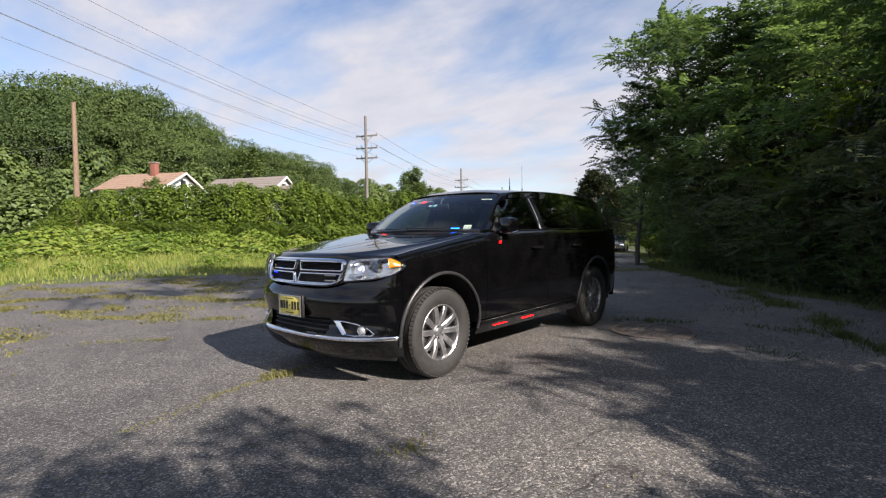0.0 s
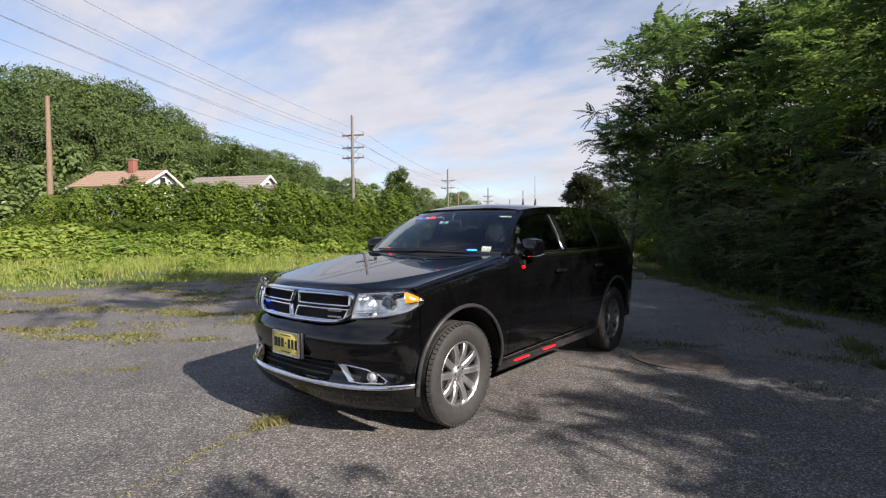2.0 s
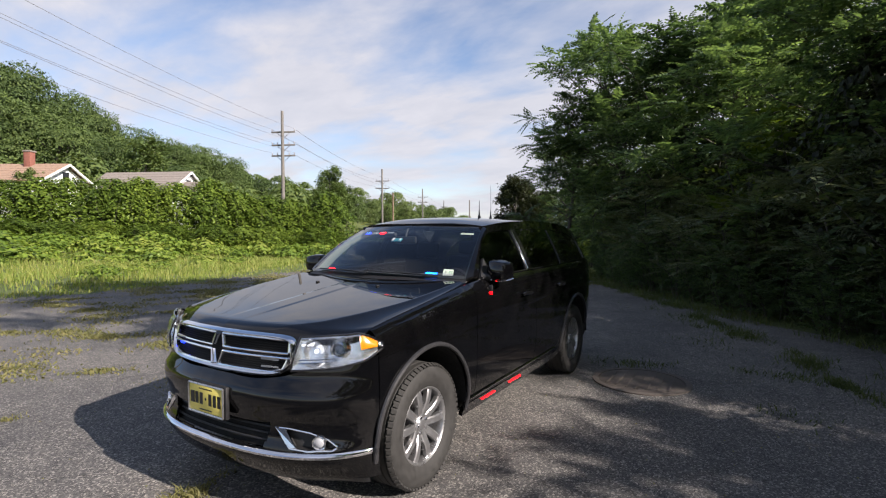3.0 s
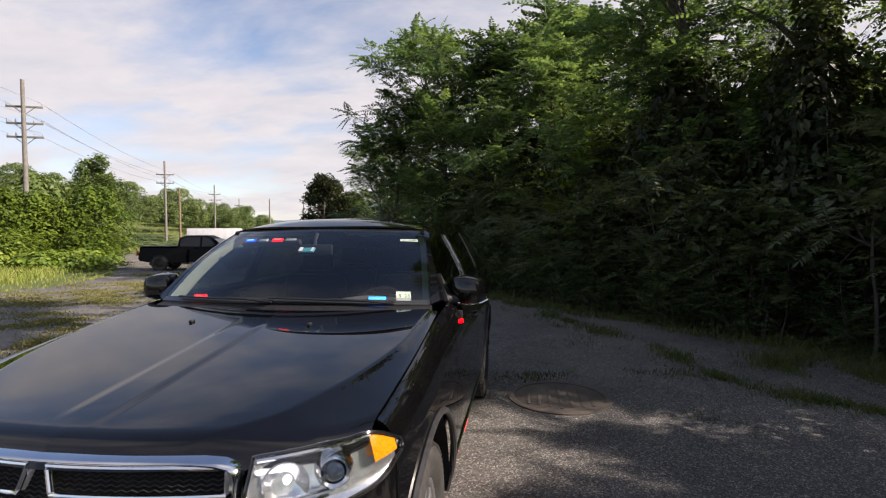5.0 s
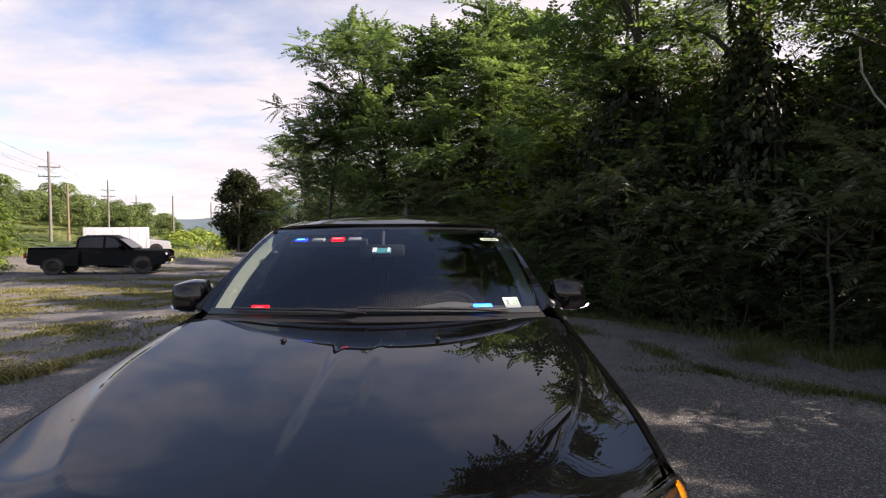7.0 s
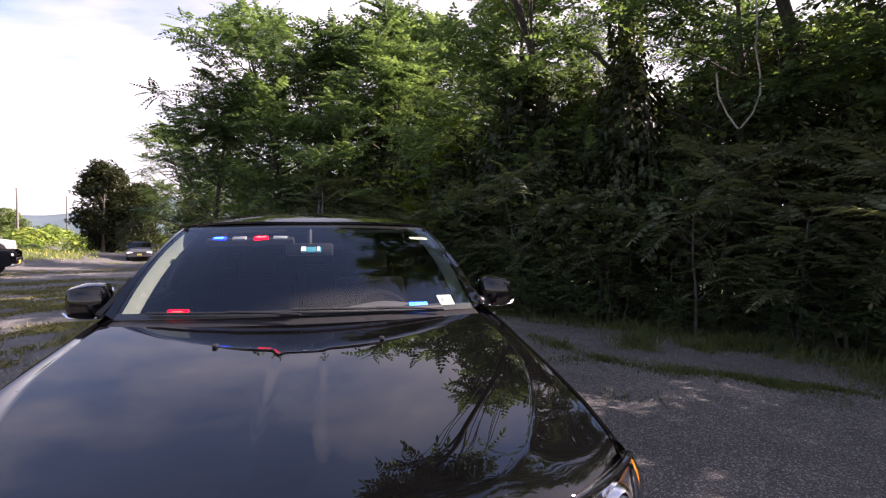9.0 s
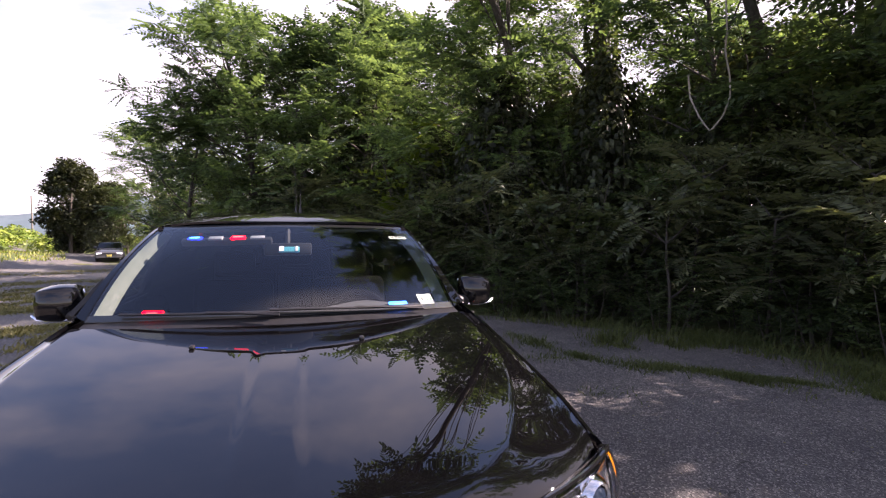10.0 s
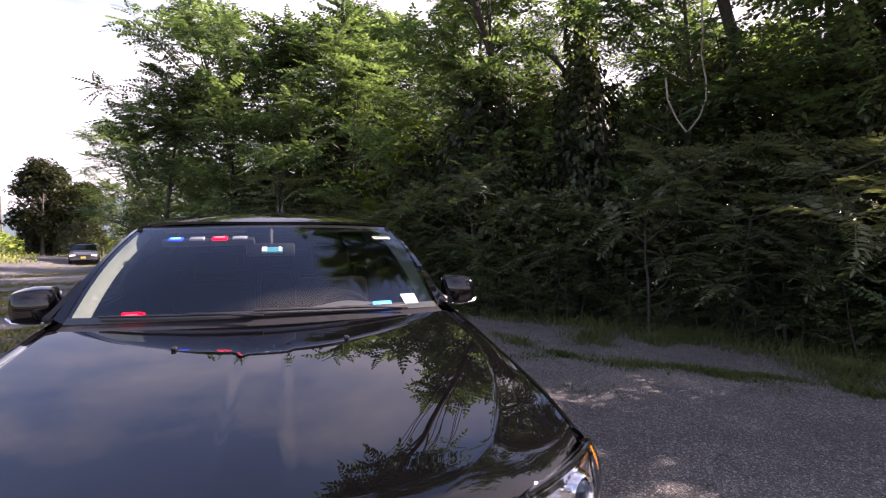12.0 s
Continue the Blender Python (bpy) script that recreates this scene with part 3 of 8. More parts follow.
def build_crack_grass():
    rng = np.random.default_rng(21)
    chunks = []
    # the strip between the lot and the old lane on the right
    strip = [(6.6, 0.2), (5.43, 1.48), (5.15, 1.79), (4.94, 2.16), (4.73, 2.71), (4.36, 3.23), (3.75, 3.62), (3.46, 3.95), (3.3, 4.6), (2.9, 5.9), (2.4, 7.0), (1.2, 9.5), (-1.7, 14.6), (-4.9, 22.0)]
    xy = along(strip, 19000, rng, 0.10)
    chunks.append(blades(scatter(xy[:, 0], xy[:, 1]), 0.075, 0.005, 22, 0.9))
    for pts, n, sp, h in (
        ([(3.35, 5.2), (3.5, 4.8), (4.25, 4.5), (4.45, 4.05), (5.4, 4.1), (6.0, 4.6)], 2600, 0.09, 0.09),
        ([(4.1, 3.4), (4.55, 2.95), (5.1, 2.4), (5.45, 1.8), (6.0, 1.0), (6.6, 0.2)], 6500, 0.05, 0.07),
        ([(5.0, 5.8), (5.35, 5.4)], 900, 0.14, 0.28),
        ([(4.1, 4.9), (4.6, 4.7), (5.0, 4.3)], 1500, 0.14, 0.20),
        ([(5.6, 4.5), (6.0, 3.9)], 1300, 0.15, 0.26),
        ([(5.8, 4.6), (5.95, 4.3)], 400, 0.10, 0.16),
        ([(5.9, 2.6), (6.3, 2.2), (6.7, 1.6)], 2200, 0.18, 0.22),
        ([(6.6, 3.0), (7.1, 2.6)], 900, 0.18, 0.24),
        ([(5.2, 2.0), (5.7, 2.1)], 500, 0.10, 0.10),
        ([(2.8, 2.8), (3.1, 2.7)], 120, 0.07, 0.05),
        ([(1.0, 3.7), (2.3, 4.1), (3.3, 4.0)], 700, 0.07, 0.06),
        ([(0.5, 9.5), (1.8, 7.4), (2.6, 5.4)], 1200, 0.18, 0.07),
    ):
        xy = along(pts, n, rng, sp)
        chunks.append(blades(scatter(xy[:, 0], xy[:, 1]), h * 0.8, 0.005, 23 + n, 0.8))
    v, f = merge_np(chunks)
    tagged(new("crack_grass", np_mesh("crack_grass", v, f, M_GRASS_SHADED)), "low green grass growing out of the asphalt joints", "grass", kind="stuff")
    chunks = []
    lines = [
        ([(0.15, -2.15), (-0.02, -1.7), (-0.2, -1.2), (-0.22, -0.9), (-0.35, -0.4)], 420, 0.025, 0.03),
        ([(-0.2, -0.98), (-0.27, -0.86), (-0.2, -0.8)], 90, 0.03, 0.10),
        ([(1.6, -1.4), (1.75, -1.15), (1.5, -1.05)], 150, 0.04, 0.05),
        ([(2.2, -2.2), (2.05, -2.0)], 110, 0.04, 0.05),
        ([(-12.3, -0.5), (-8.0, 0.2), (-5.6, 1.4), (-4.0, 2.2)], 2600, 0.16, 0.07),
        ([(-12.0, 2.2), (-8.4, 2.4), (-6.0, 3.6), (-3.6, 5.2)], 1700, 0.2, 0.07),
        ([(-11.5, -3.2), (-7.5, -1.6), (-4.9, -0.6), (-3.3, 0.3)], 2200, 0.14, 0.06),
        ([(-12.2, 5.2), (-8.8, 5.6), (-5.2, 7.2), (-2.2, 9.4)], 3000, 0.28, 0.09),
        ([(-12.5, 9.2), (-9.2, 9.2), (-6.2, 11.2), (-2.6, 14.2)], 3600, 0.42, 0.10),
        ([(-14.2, 13.4), (-10.2, 13.6), (-6.4, 16.6)], 3600, 0.5, 0.12),
        ([(-17.0, 18.5), (-11.5, 18.5), (-7.2, 22.2)], 3600, 0.6, 0.12),
        ([(-22.0, 25.0), (-14.5, 25.5), (-9.6, 31.0)], 3000, 0.8, 0.12),
        ([(-4.2, 6.2), (-3.6, 7.6), (-2.4, 8.2)], 900, 0.16, 0.14),
        ([(-9.5, -4.5), (-6.5, -2.8), (-4.2, -2.2)], 1200, 0.16, 0.05),
        ([(-12.5, 7.4), (-9.6, 8.6), (-7.2, 9.9), (-4.6, 11.4)], 6500, 0.34, 0.07),
        ([(-13.0, 10.4), (-10.0, 11.2), (-7.4, 12.6), (-5.0, 14.0)], 5500, 0.42, 0.08),
        ([(-9.4, 5.0), (-7.4, 5.8), (-5.4, 7.0), (-3.4, 8.6)], 3600, 0.26, 0.07),
        ([(-5.0, 3.7), (-4.6, 4.0), (-4.3, 4.5)], 300, 0.09, 0.24),
        ([(-5.6, 2.6), (-5.2, 3.0)], 200, 0.09, 0.20),
        ([(-6.2, 4.4), (-5.6, 4.8)], 260, 0.12, 0.18),
    ]
    for _ in range(150):
        x, y = rng.uniform(-12.5, -2.8), rng.uniform(-4.5, 17)
        a, ln = rng.uniform(-0.3, 1.1), rng.uniform(0.3, 1.6)
        lines.append(([(x, y), (x + ln * math.cos(a), y + ln * math.sin(a))], int(60 + 160 * rng.random()), rng.uniform(0.05, 0.22), rng.uniform(0.03, 0.09)))
    for k, (pts, n, sp, h) in enumerate(lines):
        xy = along(pts, int(n * (2.3 if pts[0][0] < -4 else 1.7)), rng, sp)
        w = 0.005 if abs(pts[0][0]) < 4 else 0.012
        chunks.append(blades(scatter(xy[:, 0], xy[:, 1]), h * 0.6, w, 60 + k, 1.1))
    v, f = merge_np(chunks)
    tagged(new("dry_crack_grass", np_mesh("dry_crack_grass", v, f, M_DRYGRASS)), "yellowing grass and weeds in long asphalt cracks", "grass", kind="stuff")
    # bits of leaf litter and gravel on the asphalt
    n = 1500
    x, y = rng.uniform(-6, 6, n), rng.uniform(-4, 9, n)
    pos = scatter(x, y) + [0, 0, 0.006]
    v, f = leaves_at(pos, rng, 0.02, 0.0)
    v.reshape(-1, 4, 3)[..., 2] = np.repeat(pos[:, None, 2], 4, 1) + np.array([0, 0.004, 0.0, 0.006])
    tagged(new("leaf_litter", np_mesh("leaf_litter", v, f, M_DRYGRASS)), "small dry leaf bits scattered on asphalt", "litter", kind="stuff")


build_grass()
build_crack_grass()


# ---- trees and shrubs ----
def frond_template(pairs=8, width=0.045, droop=0.35, rng=None):
    """A compound leaf of length 1 along +x: paired drooping leaflets on a bent stalk, 4 vertices each."""
    rng = rng or np.random.default_rng(5)
    v, f = [], []

    def quad(a, b, c, d):
        n = len(v)
        v.extend([a, b, c, d])
        f.append((n, n + 1, n + 2, n + 3))

    def stalk(t):
        return np.array([t, 0.0, 0.12 * t - droop * t * t])

    for k in range(2):
        a, b = stalk(k / 2), stalk((k + 1) / 2)
        w = 0.008 * (1 - k / 3)
        quad(a + [0, -w, 0], b + [0, -w * 0.8, 0], b + [0, w * 0.8, 0], a + [0, w, 0])
    for k in range(pairs):
        t = 0.2 + 0.78 * (k + 0.5) / pairs
        base = stalk(t)
        ln = 0.22 * (1 - 0.45 * abs(t - 0.5) * 1.6) * rng.uniform(0.85, 1.1)
        for s in (-1, 1):
            d = np.array([0.42, s * 0.9, -0.22 + rng.normal(0, 0.1)])
            d /= np.linalg.norm(d)
            side = np.cross(d, [0.2 * s, 0, 1.0])
            side /= np.linalg.norm(side)
            b = base + [rng.normal(0, 0.01), 0, 0]
            w = width * rng.uniform(0.85, 1.15)
            quad(b, b + d * ln * 0.4 + side * w, b + d * ln + [0, 0, -0.02], b + d * ln * 0.4 - side * w)
    e = stalk(1.0)
    d = np.array([0.16, 0, -0.08])
    quad(stalk(0.95), e + d * 0.4 + [0, width, 0], e + d, e + d * 0.4 - [0, width, 0])
    return np.array(v), np.array(f)


FRONDS = [frond_template(6, 0.054, 0.30, np.random.default_rng(5)), frond_template(6, 0.058, 0.5, np.random.default_rng(6))]
FROND_FINE = frond_template(8, 0.040, 0.42, np.random.default_rng(7))


def place(template, pos, direction, size, rng, roll=0.5):
    """Copies of a template, its +x turned to each direction."""
    tv, tf = template
    n = len(pos)
    x = direction / (np.linalg.norm(direction, axis=1, keepdims=True) + 1e-9)
    upv = np.array([0, 0, 1.0]) + rng.normal(0, roll * 0.5, (n, 3))
    y = np.cross(upv, x)
    y /= np.linalg.norm(y, axis=1, keepdims=True) + 1e-9
    z = np.cross(x, y)
    m = np.stack([x, y, z], -1)
    v = np.einsum("nij,kj->nki", m, tv) * np.reshape(size, (-1, 1, 1)) + pos[:, None]
    f = tf[None] + (np.arange(n) * len(tv))[:, None, None]
    return v.reshape(-1, 3), f.reshape(-1, tf.shape[1])


def limb_points(a, d, length, rng, n=5, rise=0.25, wander=0.12):
    p = [np.array(a, float)]
    d = np.array(d, float) / np.linalg.norm(d)
    for k in range(n):
        d = d + rng.normal(0, wander, 3) + [0, 0, rise / n]
        d /= np.linalg.norm(d)
        p.append(p[-1] + d * length / n)
    return np.array(p)


def skeleton(height, radius, rng, first=0.25, limbs=16, trunk_r=0.14, subs=4, lean=(0, 0), bias=None, twigs=True):
    """Trunk, limbs and twigs as tubes, and the twig tips with their directions."""
    chunks, tips, dirs = [], [], []
    top = limb_points((0, 0, -0.1), (lean[0], lean[1], 1), height * 0.9, rng, 9, 0.1, 0.05)
    chunks.append(tube_np(top, np.linspace(trunk_r, trunk_r * 0.2, len(top)), 8))
    for k in range(limbs):
        t = first + (1 - first) * (k + rng.random() * 0.8) / limbs
        i = min(int(t * (len(top) - 1)), len(top) - 2)
        base = top[i] + (top[i + 1] - top[i]) * (t * (len(top) - 1) - i)
        a = k * 2.4 + rng.uniform(-0.5, 0.5)
        env = math.sin(math.pi * min(1, 0.22 + 0.72 * (t - first) / (1 - first))) ** 0.7
        ln = radius * env * rng.uniform(0.78, 1.02)
        d = np.array([math.cos(a), math.sin(a), 0.25 + 0.55 * t + rng.normal(0, 0.12)])
        if bias is not None:
            d[:2] += np.array(bias) * 0.5
        pts = limb_points(base, d, ln, rng, 5, 0.25, 0.13)
        r = max(0.012, trunk_r * 0.42 * (1 - 0.6 * t))
        chunks.append(tube_np(pts, np.linspace(r, r * 0.25, len(pts)), 4))
        tips.append(pts[-1])
        dirs.append(pts[-1] - pts[-2])
        for _ in range(subs):
            j = rng.integers(1, len(pts) - 1)
            q = pts[j] + (pts[j + 1] - pts[j]) * rng.random()
            dd = (pts[j + 1] - pts[j]) / np.linalg.norm(pts[j + 1] - pts[j]) + rng.normal(0, 0.65, 3)
            tw = limb_points(q, dd, ln * rng.uniform(0.28, 0.55), rng, 3, 0.2, 0.15)
            if twigs:
                chunks.append(tube_np(tw, np.linspace(r * 0.4, r * 0.12, len(tw)), 3))
            tips.append(tw[-1])
            dirs.append(tw[-1] - tw[-2])
            if rng.random() < 0.6:
                tips.append(tw[-2])
                dirs.append(tw[-2] - tw[-3] + rng.normal(0, 0.3, 3))
    tips.append(top[-1])
    dirs.append(top[-1] - top[-2])
    return merge_np(chunks), np.array(tips), np.array(dirs)


def rosettes(tips, dirs, per, size, rng, template=None, spread=0.1):
    n = len(tips)
    a = rng.uniform(0, 2 * np.pi, (n, per)) + np.arange(per) * 2.4
    d = np.stack([np.cos(a), np.sin(a), rng.normal(0.12, 0.3, (n, per))], -1)
    u = dirs / (np.linalg.norm(dirs, axis=1, keepdims=True) + 1e-9)
    d = d + 0.45 * u[:, None]
    pos = tips[:, None] - u[:, None] * (rng.random((n, per)) ** 1.5)[..., None] * 0.45 + rng.normal(0, spread, (n, per, 3))
    d, pos = d.reshape(-1, 3), pos.reshape(-1, 3)
    sz = size * rng.uniform(0.65, 1.2, len(pos))
    if template is not None:
        return place(template, pos, d, sz, rng)
    half = rng.random(len(pos)) < 0.5
    return merge_np([place(FRONDS[0], pos[half], d[half], sz[half], rng), place(FRONDS[1], pos[~half], d[~half], sz[~half], rng)])


def tree_thing(name, woodmesh, leafmesh, label, group="", category="tree"):
    e = empty(name)
    add("trunk", woodmesh, e)
    add("crown", leafmesh, e)
    return tagged(e, label, category, group)


def frond_tree(seed, height, radius, limbs, trunk_r, per=9, size=0.6, bias=None, first=0.2):
    rng = np.random.default_rng(seed)
    wood, tips, dirs = skeleton(height, radius, rng, first, limbs, trunk_r, 3, bias=bias)
    leaf = rosettes(tips, dirs, per, size, rng, None, 0.05)
    return np_mesh("trunk", *wood, M_BARK, True), np_mesh("crown", *leaf, M_FROND)


def broad_tree(seed, height, radius, limbs, trunk_r, clumps, leaf, mat, first=0.15, per=26, squash=0.8, twigs=True):
    """A denser tree: each twig tip carries a clump of broad leaves."""
    rng = np.random.default_rng(seed)
    wood, tips, dirs = skeleton(height, radius, rng, first, limbs, trunk_r, clumps, twigs=twigs)
    r = radius * 0.20
    off = rng.normal(0, 1, (len(tips), per, 3))
    off *= (rng.random((len(tips), per)) ** 0.4 * r / (np.linalg.norm(off, axis=-1) + 1e-9))[..., None] * [1, 1, squash]
    pos = (tips[:, None] + off).reshape(-1, 3)
    return np_mesh("trunk", *wood, M_BARK, True), np_mesh("crown", *leaves_at(pos, rng, leaf, 0.25), mat)


def skin_leaves(pos, nrm, rng, leaf, droop=0.3):
    """Broad leaves lying on a surface, four vertices each, their faces along nrm."""
    n = len(pos)
    nrm = nrm / (np.linalg.norm(nrm, axis=1, keepdims=True) + 1e-9)
    d = np.cross(nrm, rng.normal(0, 1, (n, 3)))
    d /= np.linalg.norm(d, axis=1, keepdims=True) + 1e-9
    d[:, 2] -= droop
    side = np.cross(d, nrm)
    side /= np.linalg.norm(side, axis=1, keepdims=True) + 1e-9
    k = (leaf * rng.uniform(0.6, 1.3, n))[:, None]
    v = np.stack([pos, pos + d * k * 0.42 + side * k * 0.36 + nrm * k * 0.07, pos + d * k, pos + d * k * 0.42 - side * k * 0.36 + nrm * k * 0.07], 1)
    return v.reshape(-1, 3), np.arange(n * 4).reshape(-1, 4)


def lobed_tree(seed, height, radius, lobes, per, leaf, mat, low=0.18, trunk_r=0.25):
    """A full-grown tree: limbs that end in rounded, overlapping lobes of leaves, darker between."""
    rng = np.random.default_rng(seed)
    top = limb_points((0, 0, -0.1), (0, 0, 1), height * 0.8, rng, 7, 0.0, 0.04)
    chunks = [tube_np(top, np.linspace(trunk_r, trunk_r * 0.3, 8), 7)]
    pos, nrm = [], []
    for k in range(lobes):
        t = (k + 0.5) / lobes
        a = k * 2.4 + rng.uniform(-0.4, 0.4)
        wide = math.sin(math.pi * (0.12 + 0.80 * t)) ** 0.6
        r_out = radius * 0.72 * wide * (rng.uniform(0.75, 1.0) if k % 4 else rng.uniform(0.1, 0.5))
        c = np.array([math.cos(a) * r_out, math.sin(a) * r_out, height * (low + (0.86 - low) * t) + rng.normal(0, 0.03) * height])
        r = radius * rng.uniform(0.26, 0.46) * (0.75 + 0.35 * wide)
        b = top[min(7, int(t * 6))]
        chunks.append(tube_np(np.array([b, (b + c) / 2 + [0, 0, 0.05 * height * (t - 0.4)], c]), [trunk_r * 0.35, trunk_r * 0.22, 0.03], 4))
        n = rng.normal(0, 1, (per, 3))
        n /= np.linalg.norm(n, axis=1, keepdims=True)
        n[:, 2] = np.where(n[:, 2] < -0.35, -n[:, 2], n[:, 2])
        dent = 1 + 0.16 * np.sin(n[:, 0] * 6 + k) * np.sin(n[:, 1] * 7 + 2 * k) + rng.normal(0, 0.07, per)
        pos.append(c + n * r * dent[:, None] * [1, 1, 0.8])
        nrm.append(n + [0, 0, 0.45] + rng.normal(0, 0.42, (per, 3)))
    leaves = skin_leaves(np.concatenate(pos), np.concatenate(nrm), rng, leaf)
    return np_mesh("trunk", *merge_np(chunks), M_BARK, True), np_mesh("crown", *leaves, mat)


def pine_tree(seed, height, radius):
    rng = np.random.default_rng(seed)
    chunks, pos, dirs = [], [], []
    top = limb_points((0, 0, -0.1), (0, 0, 1), height, rng, 9, 0.0, 0.02)
    chunks.append(tube_np(top, np.linspace(0.16, 0.02, len(top)), 8))
    for k in range(70):
        t = 0.2 + 0.78 * k / 70
        a = k * 2.4
        ln = radius * (1.08 - t) * rng.uniform(0.75, 1.2)
        base = np.array([0, 0, height * t])
        pts = limb_points(base, (math.cos(a), math.sin(a), 0.1), ln, rng, 5, 0.25, 0.08)
        chunks.append(tube_np(pts, np.linspace(0.03, 0.008, 6), 4))
        for q, w in zip(pts[1:], np.diff(pts, axis=0)):
            for _ in range(7):
                pos.append(q + rng.normal(0, 0.16, 3))
                dirs.append(w / np.linalg.norm(w) + rng.normal(0, 0.7, 3))
    pos, dirs = np.array(pos), np.array(dirs)
    # a spray of needles: eight thin strips
    tv, tf = [], []
    for k in range(8):
        a = k * 0.785
        d = np.array([0.8, 0.55 * math.cos(a), 0.55 * math.sin(a)])
        s = np.cross(d, [0.3, 1, 0.5])
        s *= 0.022 / np.linalg.norm(s)
        n = len(tv)
        tv += [-s, d * 0.6 - s, d, d * 0.6 + s]
        tf.append((n, n + 1, n + 2, n + 3))
    needles = place((np.array(tv), np.array(tf)), pos, dirs, 0.30 * rng.uniform(0.7, 1.2, len(pos)), rng, 2.0)
    return np_mesh("trunk", *merge_np(chunks), M_BARK, True), np_mesh("crown", *needles, M_NEEDLE)


def sprout_shrub(seed, height, spread, stems, per, size, mat=None, fine=False):
    """A thicket of upright stems, each with a whorl of arching compound leaves."""
    rng = np.random.default_rng(seed)
    chunks, tips, dirs = [], [], []
    for k in range(stems):
        a = rng.uniform(0, 2 * np.pi)
        r = spread * rng.random() ** 0.6
        h = height * rng.uniform(0.45, 1.0)
        pts = limb_points((r * math.cos(a), r * math.sin(a), -0.05), (0.3 * math.cos(a), 0.3 * math.sin(a), 1), h, rng, 6, 0.05, 0.08)
        chunks.append(tube_np(pts[::2], np.linspace(0.016, 0.006, 4), 4))
        for j in range(2, 7):
            tips.append(pts[j])
            dirs.append(pts[j] - pts[j - 1])
    tips, dirs = np.array(tips), np.array(dirs)
    leaf = rosettes(tips, dirs, per, size, rng, FROND_FINE if fine else None, 0.05)
    return np_mesh("stems", *merge_np(chunks), M_BARK, True), np_mesh("leaves", *leaf, mat or M_FROND)


def leafy_shrub(seed, height, radius, stems, n_leaves, leaf, mat, flat=0.75):
    """A mound of stems with broad leaves, thickest at its skin, with hollows."""
    rng = np.random.default_rng(seed)
    chunks, pos = [], []
    for k in range(stems):
        a = rng.uniform(0, 2 * np.pi)
        r = radius * 0.65 * rng.random() ** 0.6
        ln = height * rng.uniform(0.65, 1.05)
        pts = limb_points((r * math.cos(a), r * math.sin(a), -0.05), (0.35 * math.cos(a), 0.35 * math.sin(a), 1), ln, rng, 7, -0.3, 0.12)
        chunks.append(tube_np(pts[[0, 2, 4, 7]], np.linspace(0.017, 0.006, 4), 3))
        m = n_leaves // stems
        t = rng.beta(2.2, 1.2, m) * 6.99
        i = t.astype(int)
        q = pts[i] + (pts[i + 1] - pts[i]) * (t - i)[:, None]
        pos.append(q + rng.normal(0, 1, (m, 3)) * [0.24, 0.24, 0.15])
    pos = np.concatenate(pos)
    pos = pos[pos[:, 2] > 0.05]
    return np_mesh("stems", *merge_np(chunks), M_BARK, True), np_mesh("leaves", *leaves_at(pos, rng, leaf, 0.35), mat)


def mound_shrub(seed, h, rx, n, leaf, mat, stems=10, rough=1.0, up=0.55):
    """A lumpy dome of broad leaves that face outwards and up, on upright stems."""
    rng = np.random.default_rng(seed)
    a = rng.uniform(0, 2 * np.pi, n)
    w = 0.06 + 0.94 * rng.random(n) ** 0.75
    lump = 1 + rough * (0.24 * np.sin(3 * a + 5 * w + seed) + 0.15 * np.sin(7 * a - 8 * w)) + 0.12 * np.sin(13 * a + 17 * w)
    skin = 1 - 0.45 * rng.random(n) ** 1.8
    r = rx * np.sqrt(np.clip(1 - w**2.4, 0, 1)) * lump * skin
    z = h * w * (0.92 + 0.08 * np.sin(5 * a + seed)) * (0.9 + 0.1 * skin)
    pos = np.stack([r * np.cos(a), r * np.sin(a), z + 0.1], -1)
    nrm = np.stack([np.cos(a), np.sin(a), up + 1.2 * w], -1) + rng.normal(0, 0.5, (n, 3))
    foliage = skin_leaves(pos, nrm, rng, leaf, 0.35)
    chunks = []
    for _ in range(stems):
        b, q = rng.uniform(0, 2 * np.pi), rx * 0.8 * rng.random() ** 0.5
        pts = limb_points((q * math.cos(b), q * math.sin(b), -0.1), (0.2 * math.cos(b), 0.2 * math.sin(b), 1), h * 0.75, rng, 3, 0.0, 0.1)
        chunks.append(tube_np(pts, np.linspace(0.02, 0.008, 4), 3))
    return np_mesh("stems", *merge_np(chunks), M_BARK, True), np_mesh("leaves", *foliage, mat)


def shrub_thing(name, wood, leaf, label, group="", category="shrub"):
    e = empty(name)
    add("wood", wood, e)
    add("foliage", leaf, e)
    return tagged(e, label, category, group)


def spot(x, y, turn=0.0, s=1.0, sz=None, sink=0.0):
    return Matrix.Translation((x, y, float(land_z(x, y)) - sink)) @ Matrix.Rotation(turn, 4, "Z") @ Matrix.Diagonal((s, s, sz or s, 1))


def plant(first, spots):
    """The first thing and its copies, at the spots."""
    first.matrix_world = spots[0]
    for m in spots[1:]:
        copy_thing(first, m)


